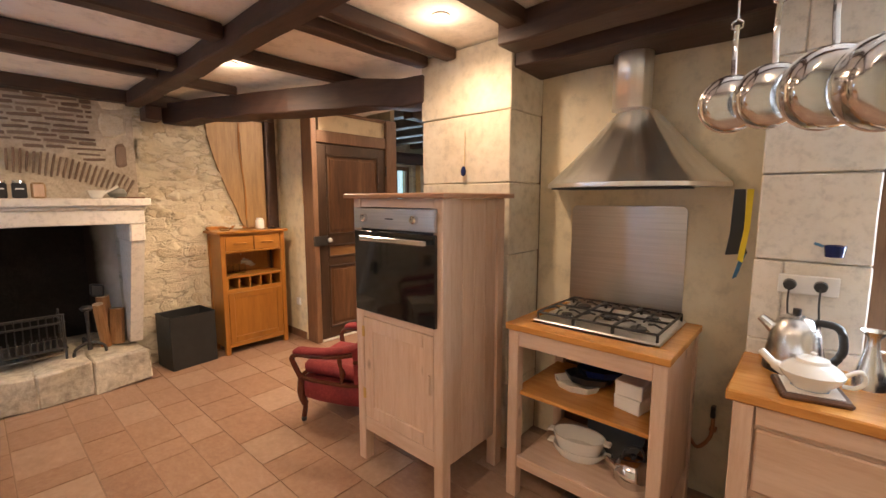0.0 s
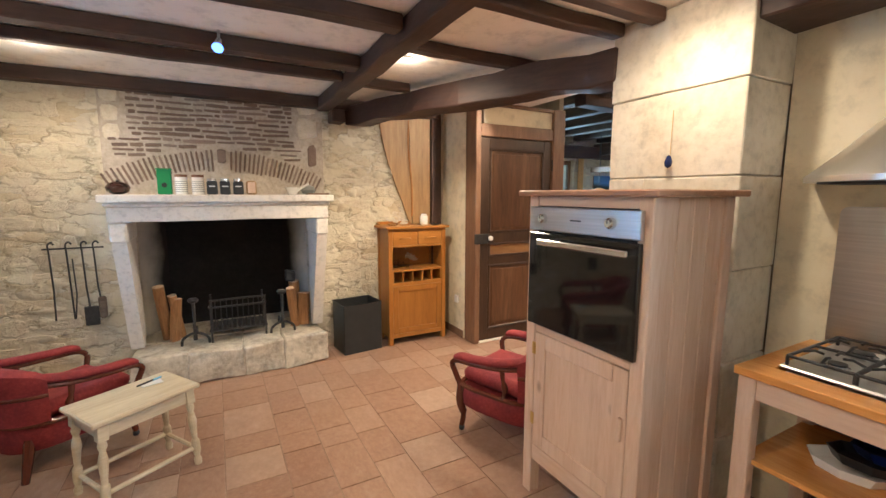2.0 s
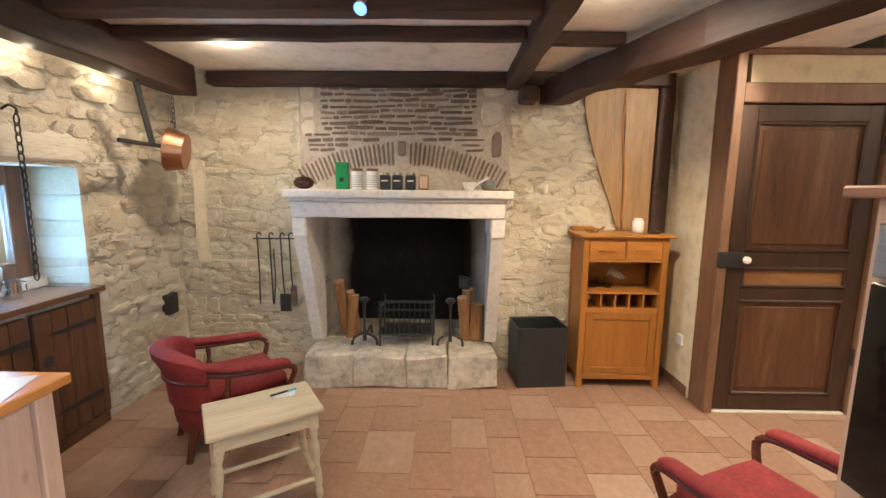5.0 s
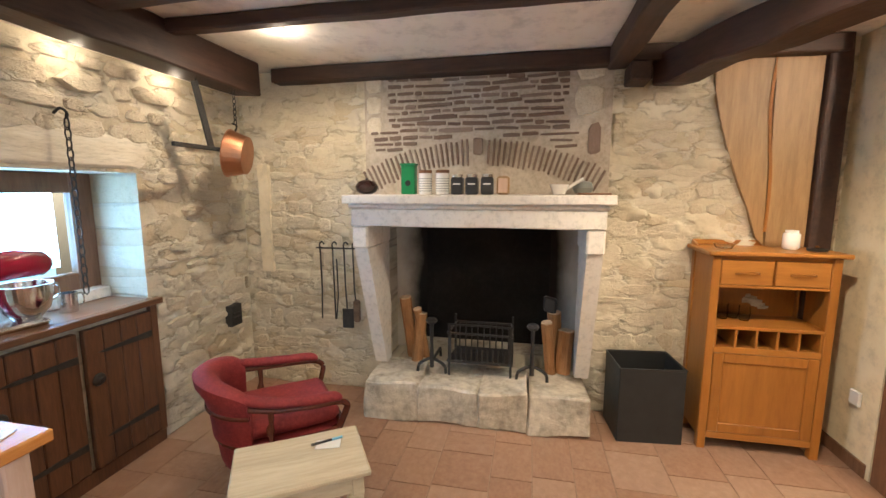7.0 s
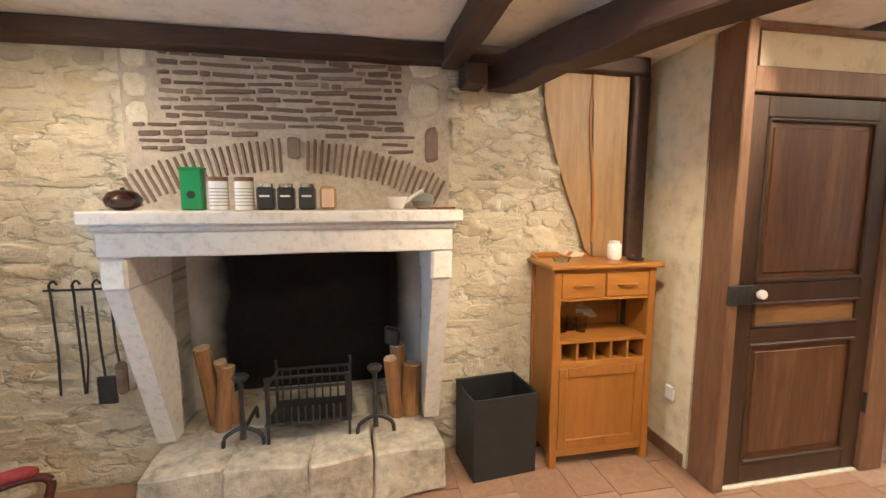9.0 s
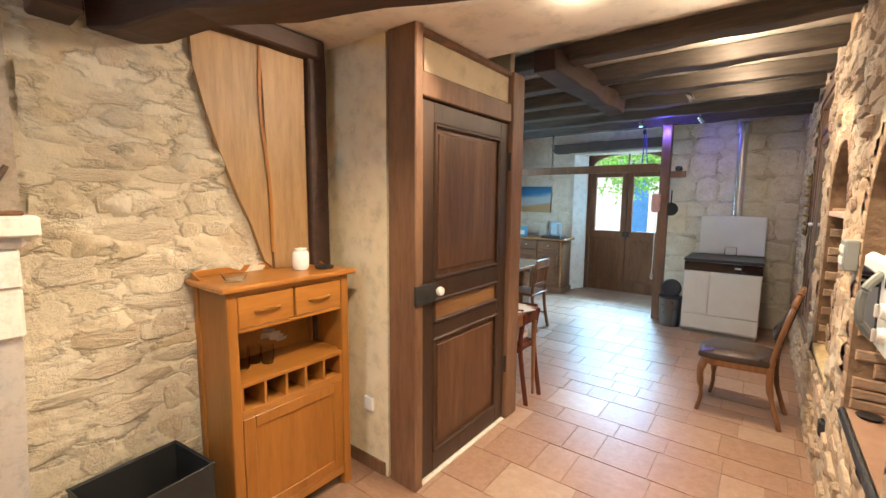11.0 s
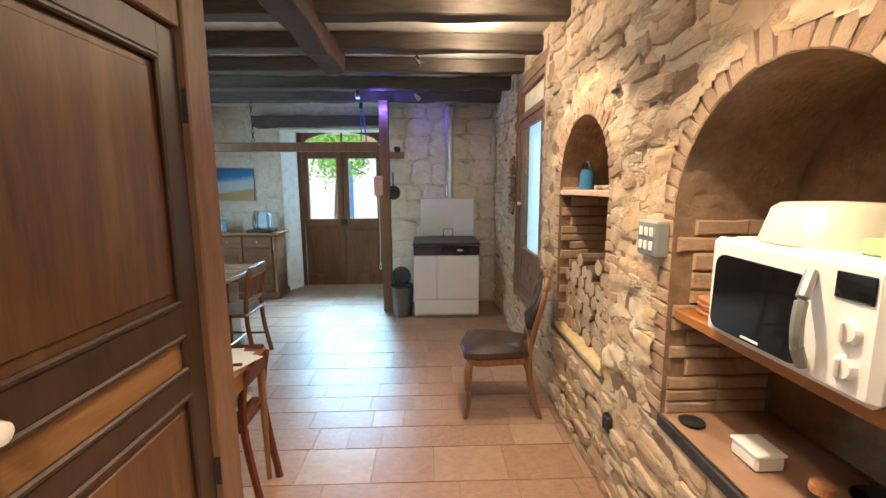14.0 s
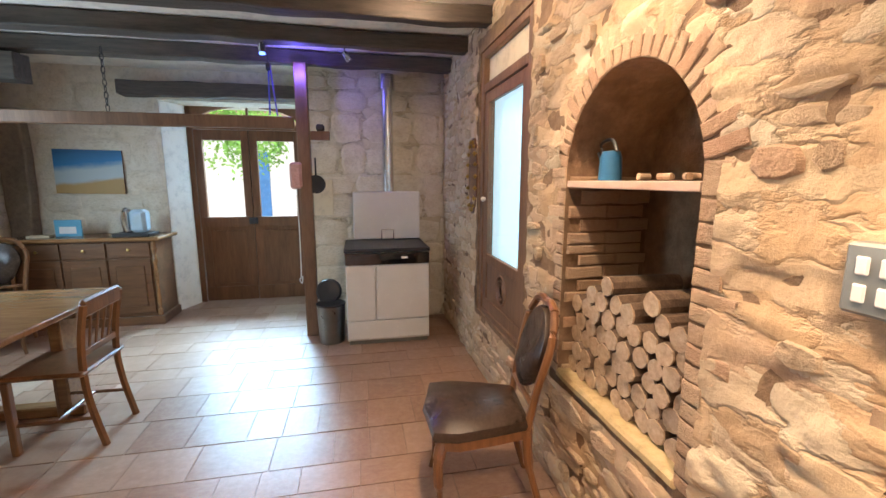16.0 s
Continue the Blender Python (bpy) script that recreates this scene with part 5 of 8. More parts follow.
fill("black_dish", turn(-4.20, 2.08, 0, 1.193), "small flat black dish on the oak cabinet", "dish", [("dish", lathe([(0, 0), (0.045, 0), (0.05, 0.014), (0.044, 0.014), (0, 0.006)], 20), BLACK)])

boards = thing("board_panel", turn(-4.425, 0, 90), "waney-edged honey-coloured elm boards covering the wall beside the fireplace", "board panel")
for k, poly in enumerate(([(1.56, 2.36), (1.57, 2.12), (1.61, 1.95), (1.66, 1.78), (1.74, 1.56), (1.80, 1.42), (1.86, 1.24), (1.90, 1.20), (1.868, 2.36)], [(1.872, 2.36), (1.91, 1.19), (2.115, 1.19), (2.115, 2.36)])):
    part("board", prism(poly, -0.035 - 0.008 * k, -0.004), BOARD, boards)
part("light_streak", tube(curve_pts([(1.88, -0.040, 2.33), (1.865, -0.041, 2.0), (1.90, -0.042, 1.6), (1.90, -0.042, 1.28)]), 0.010, 6, flat=0.3), OAK, boards)
dp = thing("corner_post", turn(-4.385, 2.17, 90), "dark-stained upright post in the corner behind the wine cabinet", "post")
part("timber", rough_box(-0.05, 0.06, -0.04, 0.035, 0, 2.40, 0.2, 0.01, 6, 0.008), BEAMY, dp)
fill("cable_socket", turn(-4.10, 2.298, 0), "small white socket on the beige wall", "socket", [("plate", box(-0.035, 0.035, -0.02, -0.001, 0.36, 0.44, 0.004), WHITE)])
fill("wall_step", turn(-4.43, -1.50, 90), "pale plaster strip in the corner of the stone wall", "plaster strip", [("strip", rough_box(-0.03, 0.06, -0.03, 0.0, 0.9, 1.72, 0.1, 0.01, 3), CREAM)])

# panelled door and its frame
fr = thing("door_frame", turn(-3.78, 2.80, 90), "reddish brown timber frame round the panelled door", "door frame")
part("post_left", rough_box(-0.51, -0.45, -0.03, 0.16, 0, CEIL, 0.25, 0.003, 1, 0.006), FRAMEWOOD, fr)
part("post_right", rough_box(0.46, 0.615, -0.03, 0.10, 0, CEIL, 0.25, 0.003, 2, 0.006), FRAMEWOOD, fr)
part("crossbar", rough_box(-0.448, 0.458, -0.02, 0.10, 2.06, 2.18, 0.25, 0.003, 3, 0.006), FRAMEWOOD, fr)
part("head", rough_box(-0.448, 0.458, -0.02, 0.10, 2.35, CEIL - 0.003, 0.25, 0.003, 3, 0.004), FRAMEWOOD, fr)
part("sill_strip", box(-0.44, 0.45, -0.02, 0.10, 0.0, 0.014, 0.003), WHITESTONE, fr, "pale threshold strip")
dr = thing("door", turn(-3.79, 2.80, 90), "closed old walnut door with dark mouldings and three panels", "door")
W0, W1 = -0.445, 0.455
part("stile", box(W0, W0 + 0.11, -0.012, 0.03, 0.02, 2.05, 0.003), DOORDARK, dr)
part("stile", box(W1 - 0.10, W1, -0.012, 0.03, 0.02, 2.05, 0.003), DOORDARK, dr)
PX0, PX1 = W0 + 0.11, W1 - 0.10
for z0, z1 in ((0.02, 0.13), (0.80, 0.88), (1.02, 1.12), (1.95, 2.05)):
    part("rail", box(PX0 + 0.0005, PX1 - 0.0005, -0.012, 0.03, z0, z1, 0.003), DOORDARK, dr)
for z0, z1, m in ((0.13, 0.80, DOORWOOD), (0.88, 1.02, DOORBAND), (1.12, 1.95, DOORWOOD)):
    part("panel", box(PX0 - 0.004, PX1 + 0.004, 0.002, 0.02, z0, z1), m, dr)
    bm = bmesh.new()
    for a, b, c, d in ((PX0, PX0 + 0.022, z0, z1), (PX1 - 0.022, PX1, z0, z1), (PX0, PX1, z0, z0 + 0.022), (PX0, PX1, z1 - 0.022, z1)):
        box(a, b, -0.020, 0.0015, c, d, 0.007, bm)
    part("moulding", bm, DOORDARK, dr)
    if m is DOORWOOD:
        part("raised_field", box(PX0 + 0.05, PX1 - 0.05, -0.006, 0.0019, z0 + 0.05, z1 - 0.05, 0.004), m, dr)
part("lock_case", box(-0.52, -0.36, -0.052, -0.033, 1.02, 1.12, 0.004), IRON, dr)
part("lock_body", box(-0.44, -0.36, -0.034, -0.012, 1.03, 1.11, 0.002), IRON, dr)
kn = part("knob_stem", tube([(-0.35, -0.012, 1.075), (-0.35, -0.055, 1.075)], 0.009, 10), BRASS, dr)
part("knob", lathe([(0, 0), (0.016, 0.003), (0.026, 0.018), (0.022, 0.034), (0, 0.042)], 20, m=Matrix.Translation((-0.35, -0.05, 1.075)) @ pose(0, 0, 0, 90)), WHITECER, kn, "cream porcelain knob", True)
for z in (0.35, 1.75):
    part("hinge", box(W1 + 0.001, W1 + 0.012, -0.035, -0.012, z, z + 0.12, 0.003), IRON, dr)

# window side cupboard
cup = thing("plank_cupboard", turn(-2.66, -1.66, 180), "long dark brown plank cupboard with iron strap hinges under the window", "cupboard")
part("plinth", box(-1.2, 0.88, -0.005, 0.02, 0, 0.08, 0.003), CUPBOARD, cup)
for x0, x1, hinge in ((-1.15, -0.62, 0), (-0.56, -0.03, 0), (0.03, 0.42, 1), (0.45, 0.83, 1)):
    d = part("door", box(x0 + 0.005, x1 - 0.005, -0.002, 0.012, 0.09, 0.83), CUPBOARD, cup)
    n = max(4, round((x1 - x0) / 0.095))
    for k in range(n):
        a = x0 + (x1 - x0) * k / n
        part("plank", box(a + 0.002, a + (x1 - x0) / n - 0.002, -0.022, -0.0025, 0.09 + 0.004 * (k % 2), 0.83, 0.004), CUPBOARD, d)
    for z in (0.24, 0.70):
        part("strap_hinge", prism([(x1 - 0.01, z - 0.018), (x1 - 0.01, z + 0.018), (x0 + 0.10, z + 0.008), (x0 + 0.06, z), (x0 + 0.10, z - 0.008)], -0.028, -0.0225), IRON, d)
    part("latch", lathe([(0, 0), (0.035, 0), (0.03, 0.008), (0.012, 0.014), (0.01, 0.02), (0, 0.022)], 12, m=Matrix.Translation((x0 + 0.05, -0.022, 0.56)) @ pose(0, 0, 0, 90)), IRON, d)
for x in (-1.2, -0.61, -0.02, 0.83):
    part("stile", box(x, x + 0.045, -0.02, 0.01, 0.081, 0.862, 0.003), CUPBOARD, cup)
ct = thing("window_worktop", turn(-2.66, -1.66, 180, 0.864), "brown wooden worktop running into the window niche", "worktop")
part("board", box(-1.22, 0.90, -0.045, 0.0, 0, 0.034, 0.004), BUFFET, ct)
part("niche_board", box(0.065, 0.855, 0.001, 0.36, 0, 0.034), BUFFET, ct)
part("window_step", box(0.065, 0.855, 0.27, 0.36, 0.035, 0.10, 0.006), WHITESTONE, ct)
win = thing("window", turn(-3.12, -2.03, 180), "small brown timber casement window with one pane", "window")
for a, b, c, d in ((-0.40, -0.30, 0.95, 1.62), (0.28, 0.40, 0.95, 1.62), (-0.30, 0.28, 0.95, 1.06), (-0.30, 0.28, 1.51, 1.62)):
    part("frame", box(a, b, -0.03, 0.03, c, d, 0.006), FRAMEWOOD, win)
p = part("pane", box(-0.30, 0.28, -0.003, 0.003, 1.06, 1.51), PANE, win)
p.visible_shadow = False
tagged(link("backdrop", box(-3.7, -2.5, -2.62, -2.6, 0.6, 2.1), SKYGLOW), kind="structure")
mx = thing("stand_mixer", turn(-2.93, -1.78, -6, 0.90) @ Matrix.Diagonal((0.97, 0.97, 0.97, 1)), "cherry red stand mixer with steel bowl on the brown worktop", "stand mixer")
part("base", box(-0.10, 0.14, -0.09, 0.09, 0, 0.03, 0.012), CHROME, mx)
part("column", box(0.07, 0.15, -0.045, 0.045, 0.03, 0.23, 0.02), RED, mx)
part("head", tube([(-0.15, 0, 0.29), (-0.13, 0, 0.29), (-0.02, 0, 0.30), (0.12, 0, 0.29), (0.17, 0, 0.285)], [0.045, 0.06, 0.07, 0.066, 0.04], 18), RED, mx, smooth=True)
part("band", tube([(-0.152, 0, 0.29), (-0.165, 0, 0.29)], [0.04, 0.03], 18), CHROME, mx)
part("bowl", lathe([(0, 0.03), (0.05, 0.03), (0.09, 0.08), (0.105, 0.14), (0.108, 0.20), (0.103, 0.20), (0.08, 0.08), (0, 0.05)], 28, -0.05, 0), CHROME, mx, smooth=True)
part("bowl_handle", tube(curve_pts([(-0.15, -0.02, 0.18), (-0.20, -0.03, 0.17), (-0.20, -0.03, 0.11), (-0.15, -0.02, 0.09)]), 0.006, 8), CHROME, mx)
fill("glass_jug", turn(-3.19, -1.82, 0, 0.90), "small steel mug behind the mixer on the worktop", "mug", [("body", lathe([(0, 0), (0.04, 0), (0.042, 0.10), (0.039, 0.10), (0.037, 0.006), (0, 0.005)], 20), CHROME, True), ("handle", tube(curve_pts([(-0.04, 0, 0.085), (-0.075, 0, 0.08), (-0.075, 0, 0.03), (-0.04, 0, 0.02)]), 0.005, 6), CHROME)])

# work island at the edge of the view
isl = thing("island", turn(-1.66, -1.02, 180), "limed pine kitchen island with a varnished wooden top", "kitchen island")
part("carcass", box(-0.55, 0.60, -0.25, 0.25, 0.06, 0.86), LIMED, isl)
for x in (-0.58, 0.56):
    for y in (-0.28, 0.24):
        part("leg", box(x, x + 0.06, y, y + 0.06, 0, 0.862, 0.004), LIMED, isl)
part("worktop", box(-0.62, 0.66, -0.31, 0.31, 0.864, 0.90, 0.005), WORKTOP, isl, "varnished wooden top")
for k in range(4):
    part("plank", box(-0.51 + k * 0.27, -0.25 + k * 0.27, -0.262, -0.2505, 0.12, 0.84, 0.004), LIMED, isl)
fill("paper_sheet", turn(-2.17, -0.82, 20, 0.901), "white sheet of paper on the island top", "paper", [("sheet", box(-0.10, 0.10, -0.07, 0.07, 0, 0.002), WHITE)])


# ---- armchairs, low table ----
def armchair(m, label):
    """A tub chair: a low rolled back, open padded arms that sweep down into the seat rail, a deep seat."""
    o = thing("armchair", m, label, "armchair", "red velvet armchairs")
    tub = [(0.275 * math.cos(radians(a)), 0.02 + 0.26 * math.sin(radians(a))) for a in range(0, 181, 15)] + [(-0.285, -0.20), (-0.265, -0.32), (-0.12, -0.35), (0.12, -0.35), (0.265, -0.32), (0.285, -0.20)]
    bm = bmesh.new()
    rows = [[bm.verts.new((x * k, y * k, z - (0.03 * math.cos(x * 5.4) if z < 0.2 else 0))) for x, y in tub] for k, z in ((0.90, 0.175), (0.97, 0.20), (1.0, 0.26), (0.985, 0.30), (0.97, 0.315))]
    for a, b in zip(rows, rows[1:]):
        for k in range(len(a)):
            j = (k + 1) % len(a)
            bm.faces.new((a[k], a[j], b[j], b[k]))
    bm.faces.new(rows[0]), bm.faces.new(rows[-1])
    part("seat_frame", bm, VELVET, o, smooth=True)
    part("seat_rail", tube([(x * 1.0, y * 1.0, 0.328) for x, y in tub + tub[:1]], 0.017, 6, flat=0.9), MAHOGANY, o)
    part("cushion", rough_box(-0.235, 0.235, -0.335, 0.17, 0.335, 0.435, 0.05, 0.008, 3, 0.035), VELVET, o, "plump red velvet seat cushion", True)
    for s in (-1, 1):
        part("front_leg", tube(curve_pts([(s * 0.258, -0.305, 0.33), (s * 0.262, -0.315, 0.20), (s * 0.245, -0.30, 0.12), (s * 0.25, -0.31, 0.035)]), [0.030] * 6 + [0.026] * 6 + [0.018] * 7, 10), MAHOGANY, o, smooth=True)
        part("castor", lathe([(0, 0), (0.016, 0.002), (0.021, 0.018), (0.014, 0.036), (0, 0.038)], 12, s * 0.25, -0.31), IRON, o)
        part("back_leg", tube([(s * 0.17, 0.19, 0.24), (s * 0.185, 0.24, 0.0)], [0.03, 0.018], 8), MAHOGANY, o)
        path = curve_pts([(s * 0.262, 0.15, 0.553), (s * 0.295, 0.02, 0.530), (s * 0.312, -0.16, 0.515), (s * 0.308, -0.30, 0.505), (s * 0.298, -0.355, 0.470), (s * 0.283, -0.345, 0.41), (s * 0.268, -0.315, 0.33)])
        part("arm_wood", tube(path, 0.020, 10, flat=0.85), MAHOGANY, o, smooth=True)
        pad = curve_pts([(s * 0.255, 0.16, 0.60), (s * 0.292, 0.02, 0.568), (s * 0.310, -0.15, 0.548), (s * 0.308, -0.27, 0.540), (s * 0.302, -0.325, 0.520)])
        part("arm_pad", tube(pad, [0.040] * 20 + [0.037, 0.034, 0.030, 0.024, 0.012], 14, flat=0.62), VELVET, o, smooth=True)
        part("arm_post", tube(curve_pts([(s * 0.272, 0.03, 0.33), (s * 0.262, 0.035, 0.40), (s * 0.278, 0.03, 0.46), (s * 0.290, 0.03, 0.53)]), [0.016, 0.015, 0.013, 0.012, 0.014, 0.018, 0.021, 0.021, 0.019, 0.016, 0.013, 0.012, 0.013, 0.014, 0.016, 0.016, 0.016, 0.016, 0.016], 8), MAHOGANY, o, smooth=True)
    ring = [(0.28 * math.cos(radians(a)), 0.02 + 0.28 * math.sin(radians(a)), 0) for a in range(22, 159, 8)]
    bm = bmesh.new()
    prof = [(0.0, 0.335), (0.008, 0.46), (0.028, 0.56), (0.058, 0.63), (0.062, 0.675), (0.030, 0.70), (-0.015, 0.69), (-0.040, 0.65), (-0.042, 0.57), (-0.036, 0.47), (-0.03, 0.34)]
    rows = []
    for i, p in enumerate(ring):
        d = Vector((p[0], p[1] - 0.02, 0)).normalized()
        k = math.sin(math.pi * i / (len(ring) - 1)) ** 0.6
        rows.append([bm.verts.new(Vector(p) + d * q * (0.75 + 0.45 * k) + Vector((0, 0, 0.335 + (z - 0.335) * (0.76 + 0.24 * k)))) for q, z in prof])
    for a, b in zip(rows, rows[1:]):
        for k in range(len(prof)):
            j = (k + 1) % len(prof)
            bm.faces.new((a[k], a[j], b[j], b[k]))
    bm.faces.new(rows[0]), bm.faces.new(rows[-1][::-1])
    part("back", bm, VELVET, o, "curved red velvet tub back", True)
    part("back_trim", tube([(p[0] * 1.06, 0.02 + (p[1] - 0.02) * 1.06, 0.50) for p in ring], 0.013, 8), MAHOGANY, o)
    return o


armchair(turn(-3.40, -0.82, -140) @ Matrix.Diagonal((0.94, 0.94, 0.93, 1)), "red velvet tub armchair with dark wooden arms beside the cream table")
armchair(turn(-2.30, 1.72, -70) @ Matrix.Diagonal((0.95, 0.95, 0.96, 1)), "red velvet tub armchair with dark wooden arms behind the oven cabinet")
lt = thing("low_table", turn(-2.90, -0.355, 123), "small distressed cream painted table with turned legs and stretchers", "side table")
part("tabletop", rough_box(-0.25, 0.25, -0.17, 0.17, 0.445, 0.47, 0.1, 0.003, 2, 0.006), DISTRESSED, lt)
for a, b, c, d in ((-0.21, 0.21, -0.145, -0.125), (-0.21, 0.21, 0.125, 0.145), (-0.215, -0.195, -0.125, 0.125), (0.195, 0.215, -0.125, 0.125)):
    part("apron", box(a, b, c, d, 0.375, 0.4445, 0.002), DISTRESSED, lt)
for x in (-0.2, 0.2):
    for y in (-0.13, 0.13):
        part("leg", turned_leg(x, y, 0.444, 0.022, 0.08, (0.02 * (1 if x > 0 else -1), 0.015 * (1 if y > 0 else -1))), DISTRESSED, lt)
for y in (-0.14, 0.14):
    part("stretcher", tube([(-0.21, y, 0.10), (0.21, y, 0.10)], 0.012, 8), DISTRESSED, lt)
for x in (-0.21, 0.21):
    part("stretcher", tube([(x, -0.135, 0.10), (x, 0.135, 0.10)], 0.012, 8), DISTRESSED, lt)
fill("notepad", turn(-3.01, -0.29, 110, 0.4715), "small white notepad on the cream table", "notepad", [("pages", box(-0.05, 0.05, -0.03, 0.03, 0, 0.004, 0.001), WHITE)])
fill("pen", turn(-3.02, -0.30, 130, 0.481), "blue and black pen lying on the notepad", "pen", [("barrel", tube([(-0.065, 0, 0), (0.02, 0, 0)], 0.005, 8), BLACK), ("cap", tube([(0.021, 0, 0), (0.065, 0, 0)], 0.0055, 8), plain("light_blue", (0.2, 0.5, 0.7)))])


# recessed lamps
def downlight(x, y, z, label="small round recessed ceiling spotlight, lit"):
    o = thing("downlight", turn(x, y, 0, z), label, "ceiling spotlight", "recessed spotlights")
    part("rim", lathe([(0.030, -0.001), (0.045, -0.001), (0.045, -0.008), (0.034, -0.008)], 20), WHITE, o)
    part("lamp", lathe([(0, -0.002), (0.029, -0.002), (0.029, -0.006), (0, -0.007)], 20), GLOW, o)


# The last three fixtures are added to go with the unseen fill lamps.
for sx, sy, p in SPOTS:
    downlight(sx, sy, CEIL)
for sx, sy, p in SOFFIT_SPOTS:
    downlight(sx, sy, 2.22)
bs = thing("track_spotlight", turn(-3.0, 0.15, 0, CEIL), "small chrome ceiling spotlight with a blue glowing face", "ceiling spotlight")
part("stem", tube([(0, 0, -0.001), (0, 0, -0.06)], 0.008, 8), CHROME, bs)
part("head", tube([(0.0, 0.0, -0.06), (0.05, -0.01, -0.11)], [0.02, 0.032], 14), CHROME, bs)
part("face", tube([(0.0505, -0.01, -0.1105), (0.053, -0.0106, -0.113)], [0.028, 0.026], 14), BLUEGLOW, bs)


# ---- dining room ----
def leather_chair(m, label):
    """An old chair with curved legs, a leather seat and a padded oval back."""
    o = thing("leather_chair", m, label, "chair", "leather dining chairs")
    for s in (-1, 1):
        part("front_leg", tube(curve_pts([(s * 0.19, -0.19, 0.40), (s * 0.215, -0.21, 0.30), (s * 0.19, -0.20, 0.12), (s * 0.205, -0.22, 0.0)]), [0.028] * 5 + [0.022] * 5 + [0.014] * 9, 8), CHAIRWOOD, o)
        part("back_leg", tube(curve_pts([(s * 0.15, 0.19, 0.42), (s * 0.15, 0.20, 0.25), (s * 0.16, 0.27, 0.0)]), [0.022] * 7 + [0.016] * 6, 8), CHAIRWOOD, o)
        part("back_stile", tube(curve_pts([(s * 0.15, 0.19, 0.42), (s * 0.165, 0.22, 0.60), (s * 0.185, 0.27, 0.82), (s * 0.12, 0.30, 0.94)]), 0.018, 8), CHAIRWOOD, o)
    part("top_rail", tube(curve_pts([(-0.12, 0.30, 0.94), (-0.06, 0.305, 0.962), (0, 0.307, 0.955), (0.06, 0.305, 0.962), (0.12, 0.30, 0.94)]), 0.019, 8), CHAIRWOOD, o)
    part("lower_rail", tube([(-0.155, 0.205, 0.53), (0.155, 0.205, 0.53)], 0.014, 8), CHAIRWOOD, o)
    seat_plan = [(-0.16, 0.20), (-0.20, 0.05), (-0.235, -0.12), (-0.22, -0.22), (-0.12, -0.235), (0, -0.255), (0.12, -0.235), (0.22, -0.22), (0.235, -0.12), (0.20, 0.05), (0.16, 0.20)]
    part("seat_rail", plan_prism([(x * 0.96, y * 0.96) for x, y in seat_plan], 0.375, 0.42), CHAIRWOOD, o)
    bm = bmesh.new()
    rows = [[bm.verts.new((x * k, y * k - 0.005, z)) for x, y in seat_plan] for k, z in ((1.0, 0.421), (1.03, 0.44), (1.0, 0.465), (0.8, 0.487), (0.45, 0.497))]
    for a, b in zip(rows, rows[1:]):
        for k in range(len(a)):
            j = (k + 1) % len(a)
            bm.faces.new((a[k], a[j], b[j], b[k]))
    bm.faces.new(rows[0]), bm.faces.new(rows[-1])
    part("seat", bm, LEATHER, o, "padded brown leather seat with nailed edge", True)
    pts = [(0.145 * math.cos(radians(a)) * (1 - 0.12 * (math.sin(radians(a)) < 0)), 0.745 + 0.185 * math.sin(radians(a))) for a in range(0, 360, 18)]
    bm = bmesh.new()
    rows = [[bm.verts.new((x * k, 0.255 + (z - 0.745) * 0.24 - y, 0.745 + (z - 0.745) * k)) for x, z in pts] for k, y in ((1.0, -0.02), (1.03, 0.0), (1.0, 0.02), (0.8, 0.036), (0.4, 0.044))]
    for a, b in zip(rows, rows[1:]):
        for k in range(len(a)):
            j = (k + 1) % len(a)
            bm.faces.new((a[k], a[j], b[j], b[k]))
    bm.faces.new(rows[0]), bm.faces.new(rows[-1])
    part("back_pad", bm, LEATHER, o, "oval brown leather back pad", True)
    return o


leather_chair(turn(-2.45, 4.47, -97), "carved wooden chair with worn brown leather seat by the stone wall")
leather_chair(turn(-4.60, 4.10, -86), "carved wooden chair with brown leather back at the dining table")
leather_chair(turn(-6.12, 6.95, 20), "carved wooden chair with brown leather back beside the sideboard")


def splat_chair(m, label):
    o = thing("dining_chair", m, label, "chair")
    for s in (-1, 1):
        part("front_leg", box(s * 0.185 - 0.018, s * 0.185 + 0.018, -0.20, -0.164, 0, 0.43, 0.004), CHAIRWOOD, o)
        bm = tube(curve_pts([(s * 0.165, 0.24, 0.0), (s * 0.165, 0.19, 0.25), (s * 0.165, 0.175, 0.45), (s * 0.17, 0.19, 0.65), (s * 0.175, 0.225, 0.83)]), 0.021, 6)
        part("back_post", bm, CHAIRWOOD, o)
        part("side_stretcher", tube([(s * 0.18, -0.18, 0.17), (s * 0.165, 0.20, 0.17)], 0.011, 6), CHAIRWOOD, o)
    part("seat", rough_box(-0.215, 0.215, -0.215, 0.20, 0.43, 0.46, 0.1, 0.004, 2, 0.012), CHAIRWOOD, o)
    part("top_rail", rough_box(-0.18, 0.18, 0.205, 0.235, 0.76, 0.86, 0.06, 0.006, 3, 0.012), CHAIRWOOD, o)
    part("lower_rail", box(-0.155, 0.155, 0.17, 0.19, 0.53, 0.57, 0.004), CHAIRWOOD, o)
    for k in range(4):
        part("back_slat", tube([(-0.09 + 0.06 * k, 0.18, 0.571), (-0.105 + 0.07 * k, 0.215, 0.765)], 0.011, 6, flat=0.6), CHAIRWOOD, o)
    part("cross_stretcher", tube([(-0.175, 0.02, 0.17), (0.175, 0.02, 0.17)], 0.011, 6), CHAIRWOOD, o)


